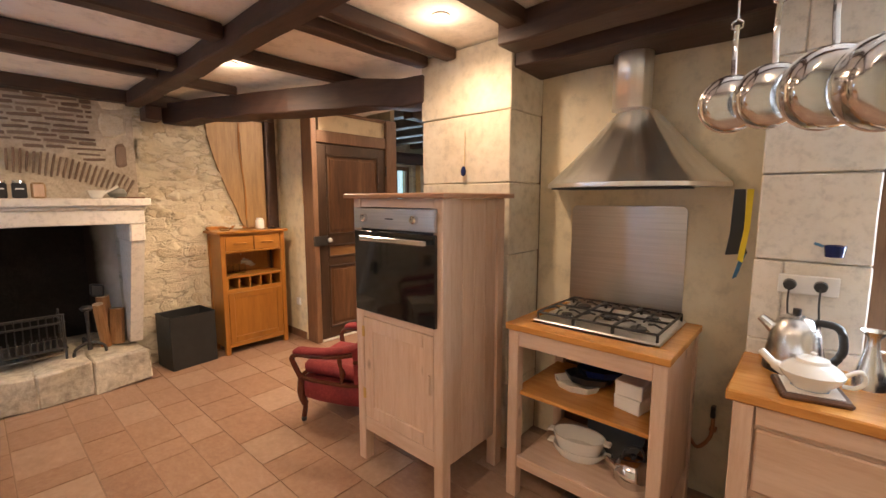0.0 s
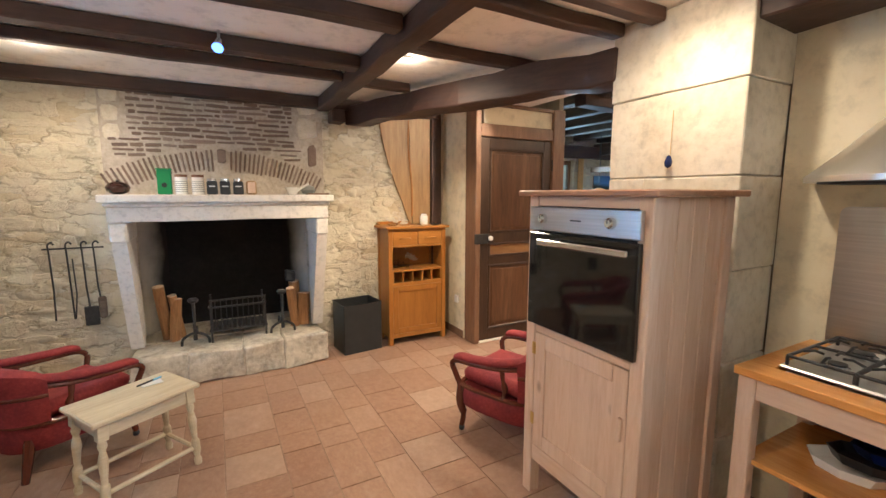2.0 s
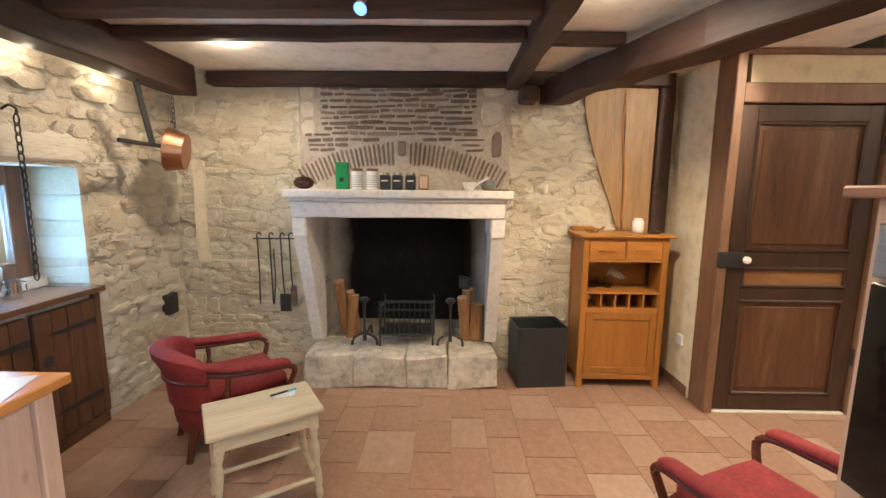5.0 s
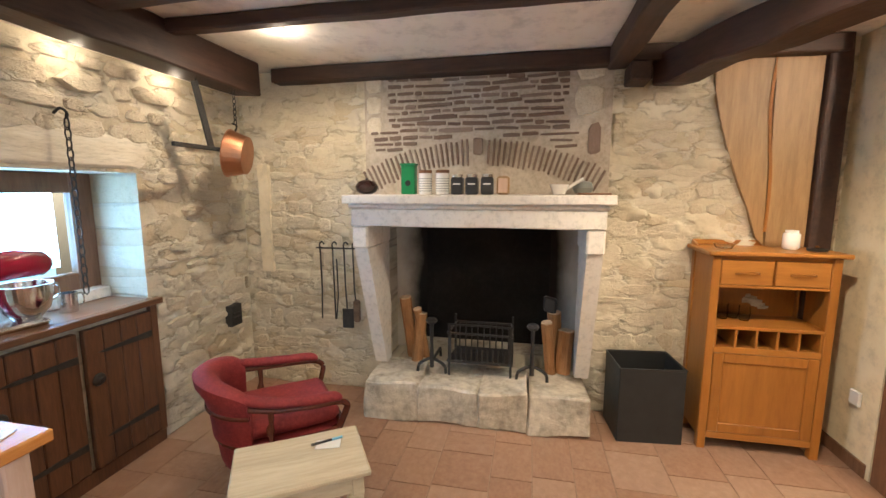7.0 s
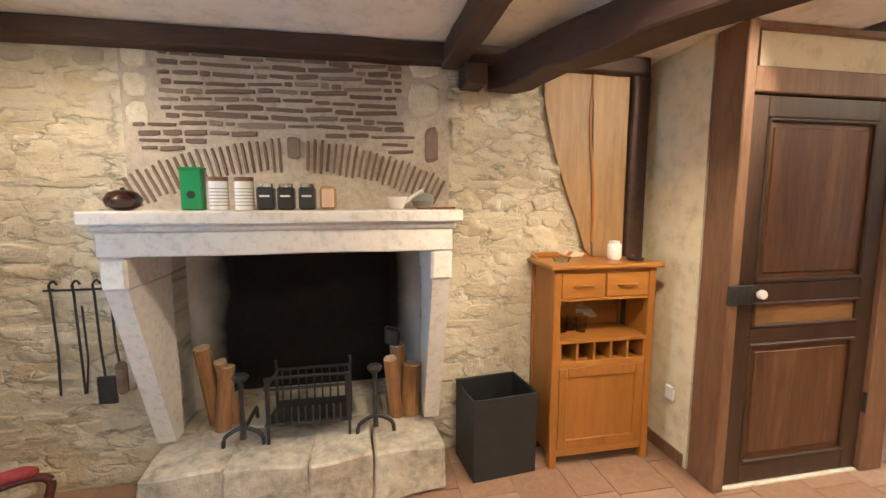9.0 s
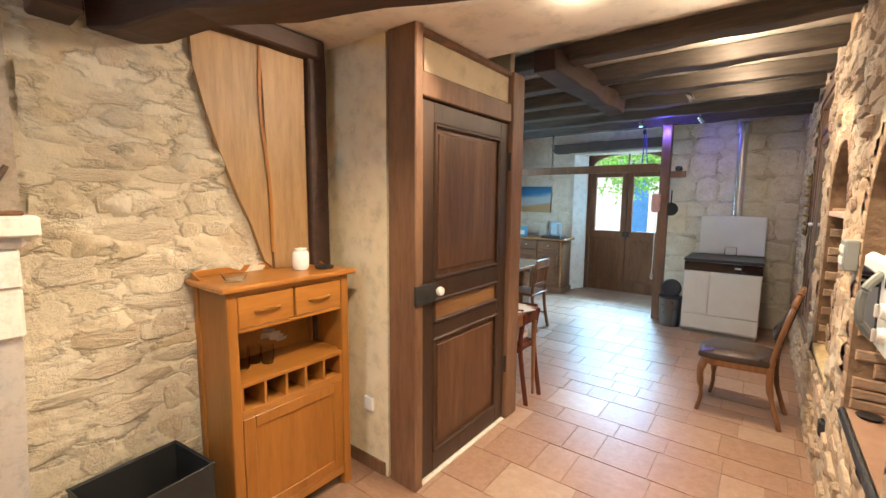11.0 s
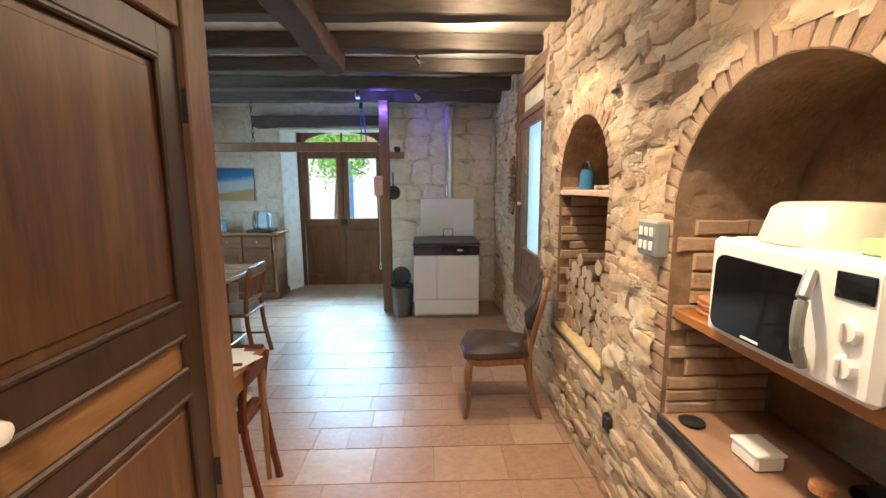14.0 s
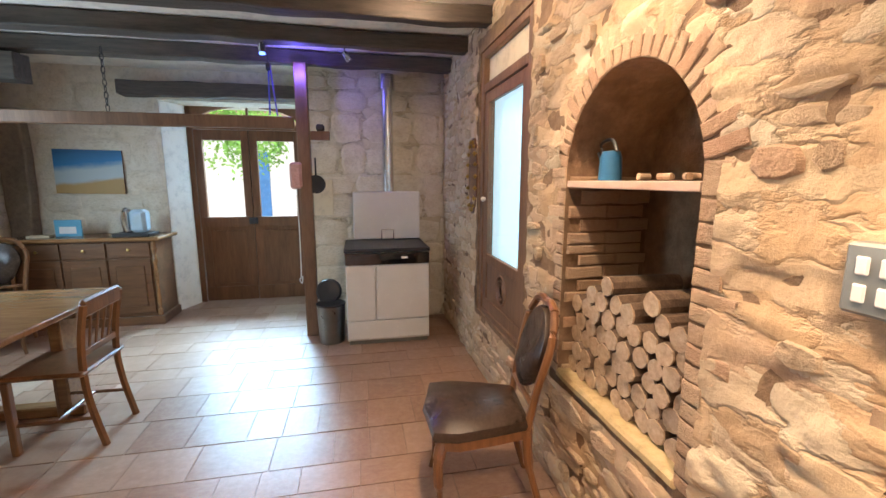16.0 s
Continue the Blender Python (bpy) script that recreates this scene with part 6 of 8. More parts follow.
splat_chair(turn(-4.68, 5.41, -90), "light wooden dining chair with slatted back at the table")
arm = thing("carver_chair", turn(-4.03, 3.655, -90) @ Matrix.Diagonal((0.53, 1, 1, 1)), "dark red mahogany armchair with white cushion near the partition", "armchair")
for s in (-1, 1):
    part("front_leg", box(s * 0.24 - 0.018, s * 0.24 + 0.018, -0.24, -0.204, 0, 0.66, 0.004), MAHOGANY, arm)
for s in (-1, 1):
    part("back_leg", tube(curve_pts([(s * 0.22, 0.30, 0.0), (s * 0.22, 0.24, 0.44), (s * 0.22, 0.27, 0.71)]), 0.02, 6), MAHOGANY, arm)
    part("arm", tube(curve_pts([(s * 0.24, -0.25, 0.675), (s * 0.25, -0.05, 0.70), (s * 0.22, 0.26, 0.72)]), 0.022, 8), MAHOGANY, arm)
part("seat", box(-0.25, 0.25, -0.235, 0.24, 0.40, 0.45, 0.01), MAHOGANY, arm)
part("cushion", rough_box(-0.22, 0.22, -0.20, 0.20, 0.451, 0.55, 0.07, 0.01, 4, 0.03), WHITE, arm, "plain white seat cushion")
part("top_rail", box(-0.22, 0.22, 0.25, 0.275, 0.62, 0.71, 0.006), MAHOGANY, arm)
fill("red_throw", turn(-4.14, 3.655, 20, 0.53) @ Matrix.Diagonal((0.7, 0.7, 1, 1)), "crumpled dark red cloth lying on the white cushion", "cloth", [("cloth", rough_box(-0.11, 0.11, -0.09, 0.09, 0.0, 0.10, 0.04, 0.03, 6, 0.03), VELVET)])

tbl = thing("dining_table", turn(-5.25, 5.15, 0), "long polished wooden dining table", "dining table")
part("tabletop", rough_box(-0.62, 0.63, -0.80, 0.80, 0.73, 0.765, 0.3, 0.002, 3, 0.006), TABLEWOOD, tbl)
for x in (-0.42, 0.42):
    part("trestle", rough_box(x - 0.035, x + 0.035, -0.62, -0.42, 0.07, 0.729, 0.2, 0.002, 1, 0.01), TABLEWOOD, tbl)
    part("trestle", rough_box(x - 0.035, x + 0.035, 0.42, 0.62, 0.07, 0.729, 0.2, 0.002, 2, 0.01), TABLEWOOD, tbl)
for y in (-0.52, 0.52):
    part("foot", rough_box(-0.50, 0.50, y - 0.05, y + 0.05, 0, 0.069, 0.2, 0.002, 1, 0.01), TABLEWOOD, tbl)
    part("bearer", box(-0.55, 0.55, y - 0.1, y - 0.05, 0.66, 0.729, 0.006), TABLEWOOD, tbl)
for k, (x, y) in enumerate(((-4.98, 5.18), (-5.20, 5.0), (-4.93, 5.08))):
    fill("wine_glass", turn(x, y, 0, 0.767), "clear stemmed glass on the dining table", "glass", [("glass", lathe([(0, 0), (0.032, 0.002), (0.004, 0.008), (0.004, 0.07), (0.03, 0.10), (0.036, 0.14), (0.032, 0.18), (0.030, 0.18), (0.034, 0.14), (0.028, 0.104), (0, 0.078)], 18), CLEAR, True)], "glasses on the table")
fill("tablet_stand", turn(-5.15, 5.12, 30, 0.767), "dark blue folding device on the dining table", "tablet", [("base", box(-0.12, 0.10, -0.05, 0.05, 0, 0.012, 0.004), BLACK), ("screen", box(-0.06, 0.10, -0.004, 0.004, 0.0, 0.13, 0.003, m=pose(0, 0.0, 0.012, -30)), NAVY)])

bf = thing("sideboard", turn(-5.68, 7.66, 0), "long old walnut sideboard with carved posts against the wall", "sideboard")
part("carcass", box(-0.64, 0.64, -0.195, 0.20, 0.09, 0.885, 0.004), BUFFET, bf)
part("plinth", box(-0.67, 0.67, -0.225, 0.205, 0, 0.089, 0.006), BUFFET, bf)
part("top_board", rough_box(-0.70, 0.70, -0.245, 0.225, 0.886, 0.925, 0.2, 0.002, 2, 0.01), TABLEWOOD, bf)
for k in range(3):
    x0 = -0.60 + k * 0.40
    d = part("door", box(x0 + 0.01, x0 + 0.39, -0.212, -0.196, 0.13, 0.70, 0.003), BUFFET, bf)
    part("oval_panel", box(x0 + 0.07, x0 + 0.33, -0.219, -0.2125, 0.20, 0.63, 0.006), BUFFET, d)
    dd = part("drawer", box(x0 + 0.01, x0 + 0.39, -0.212, -0.196, 0.72, 0.87, 0.003), BUFFET, bf)
    part("knob", lathe([(0, 0), (0.012, 0), (0.014, 0.015), (0, 0.02)], 12, m=Matrix.Translation((x0 + 0.2, -0.212, 0.795)) @ pose(0, 0, 0, 90)), BRASS, dd)
for x in (-0.63, 0.63):
    part("carved_post", lathe([(0, 0.1), (0.024, 0.1), (0.024, 0.16), (0.012, 0.18), (0.022, 0.26), (0.014, 0.40), (0.022, 0.55), (0.014, 0.62), (0.026, 0.68), (0.014, 0.74), (0.028, 0.80), (0.02, 0.88), (0, 0.88)], 12, x, -0.205), TABLEWOOD, bf)
fill("coffee_machine", turn(-5.25, 7.58, 0, 0.926), "silver and pale blue coffee machine on the sideboard", "coffee machine",
     [("tray", box(-0.17, 0.17, -0.12, 0.12, 0, 0.035, 0.006), BLACK), ("body", box(-0.03, 0.12, -0.07, 0.08, 0.036, 0.27, 0.03), plain("pale_blue_enamel", (0.42, 0.56, 0.62), 0.25)), ("column", tube(curve_pts([(-0.08, 0, 0.04), (-0.10, 0, 0.15), (-0.08, 0, 0.26), (-0.04, 0, 0.24)]), 0.03, 10), CHROME), ("spout", box(-0.06, -0.04, -0.05, 0.03, 0.04, 0.26, 0.006), CHROME)])
fill("photo_stand", turn(-5.88, 7.62, 0, 0.926), "small blue and white picture card standing on the sideboard", "picture card", [("card", box(-0.12, 0.12, 0, 0.012, 0, 0.17, 0.002), plain("card_blue", (0.08, 0.35, 0.5))), ("white_field", box(-0.08, 0.07, -0.002, -0.0005, 0.03, 0.10), WHITE)])
fill("papers", turn(-6.12, 7.60, 10, 0.926), "small crumpled pale paper on the sideboard", "paper", [("sheet", rough_box(-0.09, 0.09, -0.05, 0.05, 0, 0.02, 0.04, 0.006, 2), CREAM)])


def painting(m, label, w, h, top, mid, low, split):
    o = thing("painting", m, label, "painting", "paintings")
    part("canvas_edge", box(-w / 2, w / 2, 0, 0.025, -h / 2, h / 2, 0.002), BUFFET, o)
    mm, nt, n = mat("painted_canvas", 0.6)
    tc = nt.nodes.new("ShaderNodeTexCoord")
    sp = nt.nodes.new("ShaderNodeSeparateXYZ")
    nt.links.new(tc.outputs["Object"], sp.inputs[0])
    nz = noise_tex(nt, coords(nt, (1, 1, 3), False), 5, 6)
    ma = nt.nodes.new("ShaderNodeMath")
    ma.operation = "MULTIPLY_ADD"
    nt.links.new(nz, ma.inputs[0])
    ma.inputs[1].default_value = 0.08
    sl = nt.nodes.new("ShaderNodeMath")
    sl.operation = "MULTIPLY_ADD"
    nt.links.new(sp.outputs[0], sl.inputs[0])
    sl.inputs[1].default_value = split
    nt.links.new(sp.outputs[2], sl.inputs[2])
    nt.links.new(sl.outputs[0], ma.inputs[2])
    mr = nt.nodes.new("ShaderNodeMapRange")
    mr.inputs[1].default_value, mr.inputs[2].default_value = -h / 2, h / 2 + 0.04
    nt.links.new(ma.outputs[0], mr.inputs[0])
    nt.links.new(ramp(nt, mr.outputs[0], [(0.0, low), (0.30, low), (0.38, mid), (0.58, mid), (0.72, top), (1.0, tuple(c * 0.5 for c in top))]), n.inputs["Base Color"])
    part("picture", box(-w / 2 + 0.001, w / 2 - 0.001, -0.003, -0.0005, -h / 2 + 0.001, h / 2 - 0.001), mm, o)


painting(turn(-5.76, 7.87, 0, 1.58) @ pose(0, 0, 0, 0, 1, 0), "beach painting with deep blue sky, white surf and ochre sand", 0.64, 0.46, (0.02, 0.20, 0.42), (0.42, 0.50, 0.50), (0.42, 0.27, 0.10), -0.12)
painting(turn(-6.47, 7.25, 90, 1.62), "landscape painting with blue sky and dark green hills", 0.75, 0.52, (0.12, 0.30, 0.55), (0.03, 0.05, 0.03), (0.22, 0.20, 0.07), 0.1)
pd = thing("pendant_lamp", turn(-5.55, 6.0, 0), "orange scalloped pendant lampshade hanging over the dining table", "pendant lamp")
part("cord", tube([(0, 0, 1.62), (0, 0, HALL - 0.002)], 0.004, 6), BLACK, pd)
part("shade", lathe([(0.03, 1.62), (0.10, 1.59), (0.17, 1.51), (0.20, 1.44), (0.195, 1.44), (0.16, 1.50), (0.09, 1.58), (0.03, 1.61)], 24), SHADE, pd)
sc = thing("wall_column", turn(-6.38, 7.83, 0), "dark stone half column in the dining room corner", "column")
part("shaft", rough_box(-0.11, 0.11, -0.06, 0.065, 0, 2.2, 0.12, 0.02, 4, 0.01), mottled("dark_column_stone", (0.12, 0.09, 0.06), (0.2, 0.15, 0.1), (0.28, 0.22, 0.15)), sc)

dw = thing("dining_window", turn(-6.62, 0, 90), "tall brown casement window with bright daylight in the dining room", "window")
for a, b, c, d in ((5.65, 5.72, 0.95, 2.16), (6.28, 6.35, 0.95, 2.16), (5.72, 6.28, 0.95, 1.03), (5.72, 6.28, 2.08, 2.16), (5.98, 6.02, 1.03, 2.08)):
    part("frame", box(a + 0.001, b - 0.001, -0.03, 0.03, c, d, 0.004), FRAMEWOOD, dw)
for a, b in ((5.721, 5.979), (6.021, 6.279)):
    p = part("pane", box(a, b, -0.003, 0.003, 1.031, 2.079), PANE, dw)
    p.visible_shadow = False
struct("dining_backdrop", box(-6.86, -6.84, 5.4, 6.6, 0.8, 2.3), SKYGLOW)
cu = thing("curtain", turn(-6.47, 6.47, 90), "narrow golden curtain hanging beside the dining room window", "curtain")
bm = bmesh.new()
fold = [(-0.07 + 0.14 * k / 16, -0.035 + 0.018 * math.sin(k * 1.6)) for k in range(17)]
front, back_ = [[[bm.verts.new((x * (1.0 - 0.15 * z), y + dy, 0.35 + 1.85 * z)) for x, y in fold] for z in (0.0, 0.5, 1.0)] for dy in (0, 0.006)]
for g in (front, back_):
    for a, b in zip(g, g[1:]):
        for k in range(16):
            bm.faces.new((a[k], a[k + 1], b[k + 1], b[k]))
part("cloth", bm, mottled("golden_curtain", (0.40, 0.24, 0.09), (0.58, 0.38, 0.16), (0.70, 0.50, 0.25), big=6, fine=50), cu, smooth=True)
beam("wall_beam", (-6.39, 4.6, 2.20), (-6.39, 7.6, 2.20), 0.18, 0.22, GREYBEAMY, 47, "dark weathered beam along the dining room wall", 0.015)

# garden door
gd = thing("garden_door", turn(-4.25, 8.27, 0), "brown double garden door with glazed panels and arched fanlight", "double door")
for s in (-1, 1):
    lf = part("leaf", box(*sorted((s * 0.004, s * 0.60)), -0.006, 0.02, 0.006, 0.93), GARDENWOOD, gd)
    xa, xb = sorted((s * 0.005, s * 0.60))
    part("bottom_rail", box(xa + 0.001, xb - 0.001, -0.022, -0.0065, 0.006, 0.18, 0.003), GARDENWOOD, lf)
    part("lock_rail", box(xa, xb, -0.024, 0.022, 0.93, 1.05, 0.003), GARDENWOOD, lf)
    part("stile", box(xa, xa + 0.085, -0.024, 0.022, 1.051, 2.08, 0.003), GARDENWOOD, lf)
    part("stile", box(xb - 0.085, xb, -0.024, 0.022, 1.051, 2.08, 0.003), GARDENWOOD, lf)
    part("top_rail", box(xa + 0.086, xb - 0.086, -0.024, 0.022, 1.96, 2.08, 0.003), GARDENWOOD, lf)
    part("lower_panel", box(xa + 0.09, xb - 0.09, -0.016, -0.0065, 0.22, 0.88, 0.006), GARDENWOOD, lf)
    pn = part("pane", box(xa + 0.086, xb - 0.086, -0.003, 0.003, 1.051, 1.959), PANE, lf)
    pn.visible_shadow = False
part("handle", box(-0.05, 0.05, -0.05, -0.024, 0.96, 1.04, 0.006), IRON, gd)
for x, w in ((-0.665, 0.06), (0.605, 0.06)):
    part("jamb", box(x, x + w, -0.04, 0.06, 0, 2.34, 0.004), GARDENWOOD, gd)
part("meeting_strip", box(-0.022, 0.022, 0.024, 0.034, 0.006, 2.08, 0.003), GARDENWOOD, gd)
part("transom", box(-0.604, 0.604, -0.04, 0.05, 2.085, 2.15, 0.004), GARDENWOOD, gd)
bm = prism([(-0.604, 2.40), (-0.604, 2.151)] + [(-0.58, 2.151)] + arc(0, 2.151, 0.58, 180, 0, 16, 0.195)[1:-1] + [(0.58, 2.151), (0.604, 2.151), (0.604, 2.40)], -0.03, 0.03)
part("fanlight_frame", bm, GARDENWOOD, gd)
part("fanlight_bar", box(-0.012, 0.012, -0.02, 0.02, 2.151, 2.34), GARDENWOOD, gd)
pn = part("pane", box(-0.57, 0.57, -0.002, 0.002, 2.152, 2.36), PANE, gd)
pn.visible_shadow = False

struct("door_reveal_west", plan_prism([(-5.046, 7.906), (-5.046, 8.44), (-4.917, 8.44), (-4.917, 8.20)], 0.0, 2.338), CEILPAINT)
struct("door_reveal_east", plan_prism([(-3.524, 7.906), (-3.583, 8.20), (-3.583, 8.44), (-3.524, 8.44)], 0.0, 2.338), CEILPAINT)

# outside the garden door
struct("ground", box(-40, 40, 8.46, 70, -0.2, -0.06), mottled("garden_gravel", (0.3, 0.27, 0.22), (0.42, 0.38, 0.32), (0.5, 0.46, 0.4), big=1, fine=30))
hs = thing("outbuilding", turn(-4.8, 16, 0), "pale garden outbuilding with blue shutters and an orange door", "building")
part("wall", box(-5, 5, 0, 4, -0.06, 3.0), OUTWALL, hs)
part("roof", prism([(-5.3, 3.0), (5.3, 3.0), (4.6, 4.2), (-4.6, 4.2)], -0.3, 4.3), REDBRICK, hs)
for x in (-1.2, 1.4):
    part("shutter", box(x, x + 0.5, -0.05, -0.002, 0.4, 2.3, 0.005), plain("shutter_blue", (0.06, 0.22, 0.5)), hs)
part("door", box(0.3, 1.1, -0.05, -0.002, 0.0, 2.1, 0.005), plain("door_orange", (0.6, 0.25, 0.08)), hs)


def tree(x, y, h, crown, seed):
    r = random.Random(seed)
    o = thing("tree", turn(x, y, 0, -0.06), "small leafy garden tree with bright green foliage", "tree", "garden trees")
    part("trunk", tube([(0, 0, 0), (0.05, 0, h * 0.5), (0.1, 0.05, h)], [0.13, 0.09, 0.04], 8), LOGBARK, o)
    vs, fs = [], []
    for k in range(2600):
        d = Vector((r.gauss(0, 1), r.gauss(0, 1), r.gauss(0, 1))).normalized() * crown * r.uniform(0.35, 1.0)
        c = Vector((0, 0, h)) + Vector((d.x, d.y, d.z * 0.75)) * (0.8 + 0.35 * noise.noise(d * 1.3))
        a = Vector((r.gauss(0, 1), r.gauss(0, 1), r.gauss(0, 1))).normalized()
        b = a.orthogonal().normalized()
        s = r.uniform(0.03, 0.075)
        i = len(vs)
        vs += [c - a * s, c + b * s * 0.5, c + a * s, c - b * s * 0.5]
        fs.append((i, i + 1, i + 2, i + 3))
    me = bpy.data.meshes.new("crown")
    me.from_pydata(vs, [], fs)
    me.materials.append(LEAF)
    cr = new("crown", me)
    cr.parent = o


tree(-5.3, 12.5, 2.6, 1.5, 3)
tree(-3.1, 13.0, 2.9, 1.6, 5)

# side glazed door in the arch wall: local x = -world y
sd = thing("side_door", M_ARCH, "narrow brown glazed door above a sill with a small transom window", "glazed door")
for a, b, c, d in ((-5.88, -5.81, 0.47, 2.42), (-4.99, -4.92, 0.47, 2.42), (-5.81, -4.99, 2.13, 2.19), (-5.81, -4.99, 2.37, 2.42), (-5.81, -4.99, 0.47, 0.51)):
    part("frame", box(a, b, 0.01, 0.10, c, d, 0.004), FRAMEWOOD, sd)
lf = part("leaf", box(-5.805, -4.995, 0.02, 0.055, 0.515, 0.60, 0.003), FRAMEWOOD, sd)
for a, b, c, d in ((-5.805, -5.72, 0.601, 2.125), (-5.08, -4.995, 0.601, 2.125), (-5.719, -5.081, 0.88, 0.95), (-5.719, -5.081, 2.05, 2.125)):
    part("stile", box(a, b, 0.02, 0.055, c, d, 0.003), FRAMEWOOD, lf)
cp = part("carved_panel", box(-5.719, -5.081, 0.03, 0.045, 0.602, 0.879), FRAMEWOOD, lf)
for k in range(3):
    part("carving", lathe([(0.03 + 0.03 * k, 0), (0.04 + 0.03 * k, 0.006), (0.05 + 0.03 * k, 0)], 18, m=Matrix.Translation((-5.4, 0.029, 0.74)) @ pose(0, 0, 0, 90)), FRAMEWOOD, cp)
pn = part("pane", box(-5.719, -5.081, 0.034, 0.038, 0.951, 2.049), PANE, lf)
pn.visible_shadow = False
part("transom_pane", box(-5.809, -4.991, 0.05, 0.056, 2.191, 2.369), CREAM, sd)
part("knob", lathe([(0, 0), (0.012, 0.0), (0.02, 0.02), (0.012, 0.034), (0, 0.036)], 14, m=Matrix.Translation((-5.765, 0.02, 1.36)) @ pose(0, 0, 0, 90)), WHITECER, lf)
struct("side_backdrop", box(-1.94, -1.92, 4.921, 5.879, 0.471, 2.419), SKYGLOW)
fill("oval_wreath", turn(X_ARCH - 0.001, 6.02, -90, 1.53), "oval carved dark bronze mirror frame hanging on the stone wall", "wall ornament",
     [("back", lathe([(0, 0.0), (0.15, 0), (0.15, 0.012), (0, 0.014)], 28, m=pose(0, 0, 0, 90) @ Matrix.Diagonal((0.8, 2.0, 1, 1))), BUFFET)] +
     [("bead", lathe([(0, -0.02), (0.02, 0), (0, 0.02)], 8, 0.12 * math.cos(a) * 0.95, -0.022, 0.27 * math.sin(a)), BRASS) for a in [6.2832 * k / 18 for k in range(18)]])

# the stove with raised lid
st = thing("stove", turn(-2.735, 6.78, 0), "white enamelled range cooker with black top and raised white lid", "range cooker")
part("body", box(-0.375, 0.375, -0.33, 0.30, 0.04, 0.86, 0.006), WHITE, st)
part("plinth", box(-0.36, 0.36, -0.31, 0.29, 0, 0.039), GREYMETAL, st)
part("hot_plate", box(-0.385, 0.385, -0.345, 0.31, 0.861, 0.895, 0.006), BLACK, st)
part("control_strip", box(-0.376, 0.376, -0.345, -0.331, 0.75, 0.855, 0.003), BLACKGLASS, st)
part("badge", box(0.12, 0.18, -0.348, -0.3455, 0.80, 0.82, 0.001), WHITE, st)
part("left_door", box(-0.372, -0.115, -0.352, -0.331, 0.24, 0.742, 0.006), WHITE, st)
part("oven_door", box(-0.107, 0.372, -0.352, -0.331, 0.24, 0.742, 0.006), WHITE, st)
part("drawer", box(-0.372, 0.372, -0.352, -0.331, 0.06, 0.232, 0.006), WHITE, st)
part("lid", box(-0.30, 0.375, 0.235, 0.262, 0.90, 1.385, 0.01), WHITE, st, "raised white enamel lid")
part("lid_rail", tube([(-0.02, 0.225, 0.90), (-0.02, 0.21, 1.0), (0.10, 0.21, 1.0), (0.10, 0.225, 0.90)], 0.006, 6), CHROME, st)
fl = thing("stove_flue", turn(-2.67, 7.10, 0), "shiny steel flue pipe rising from the range cooker", "flue pipe")
part("pipe", lathe([(0, 0.9), (0.055, 0.9), (0.055, 2.40), (0, 2.40)], 24), STEEL, fl)
part("seam", lathe([(0.056, 1.70), (0.059, 1.70), (0.059, 1.72), (0.056, 1.72)], 24), STEEL, fl)
part("collar", lathe([(0.056, 2.38), (0.08, 2.38), (0.08, 2.52), (0, 2.52)], 24), STEEL, fl)
bn = thing("pedal_bin", turn(-3.26, 6.62, 0), "dark metal waste bin with an open black lid beside the post", "waste bin")
part("body", lathe([(0, 0), (0.115, 0), (0.13, 0.36), (0.125, 0.36), (0.11, 0.01), (0, 0.01)], 26), plain("dull_steel", (0.20, 0.19, 0.18), 0.3, 1.0), bn, smooth=True)
part("liner", lathe([(0.124, 0.35), (0.134, 0.355), (0.134, 0.37), (0.124, 0.37)], 26), BLACK, bn)
part("lid", lathe([(0, 0), (0.12, 0), (0.10, 0.03), (0, 0.04)], 24, m=Matrix.Translation((-0.02, 0.12, 0.45)) @ pose(0, 0, 0, 75)), BLACK, bn)
fill("plaster_patch", turn(-3.36, 7.195, 0), "smooth cream plaster patch on the stone wall", "plaster patch", [("patch", box(-0.13, 0.13, -0.012, 0.004, 1.14, 1.50, 0.004), CREAM)])

# on and by the post
fill("coat_peg", turn(-3.42, 6.83, 0), "short wooden peg board with a dark cap on the post", "peg board", [("arm", box(0.03, 0.20, -0.02, 0.02, 1.86, 1.94, 0.004), FRAMEWOOD), ("cap", rough_box(0.08, 0.15, -0.04, 0.03, 1.942, 2.0, 0.03, 0.012, 2, 0.012), BLACK)])
fill("oven_mitt", turn(-3.49, 6.75, 0), "pink cloth oven mitt hanging on the post", "oven mitt", [("cloth", rough_box(-0.09, 0.02, -0.03, 0.02, 1.42, 1.66, 0.05, 0.02, 7, 0.02), PINK)])
fill("hanging_pan", turn(-3.385, 6.81, 0), "small dark frying pan hanging on the side of the post", "pan", [("pan", lathe([(0, 0), (0.075, 0), (0.085, 0.03), (0, 0.02)], 20, m=Matrix.Translation((0.03, 0, 1.46)) @ pose(0, 0, 0, 90)), DARKGREY), ("handle", box(0.02, 0.035, -0.012, -0.002, 1.54, 1.70, 0.003), DARKGREY)])
fill("pull_cord", turn(-3.53, 6.78, 0), "white hanging cord with a loop by the post", "cord", [("cord", tube(curve_pts([(0, 0, 1.42), (0.005, 0, 1.0), (0, 0, 0.62), (-0.015, 0, 0.57), (0.005, 0, 0.53), (0.012, 0, 0.60)]), 0.005, 6), WHITE)])
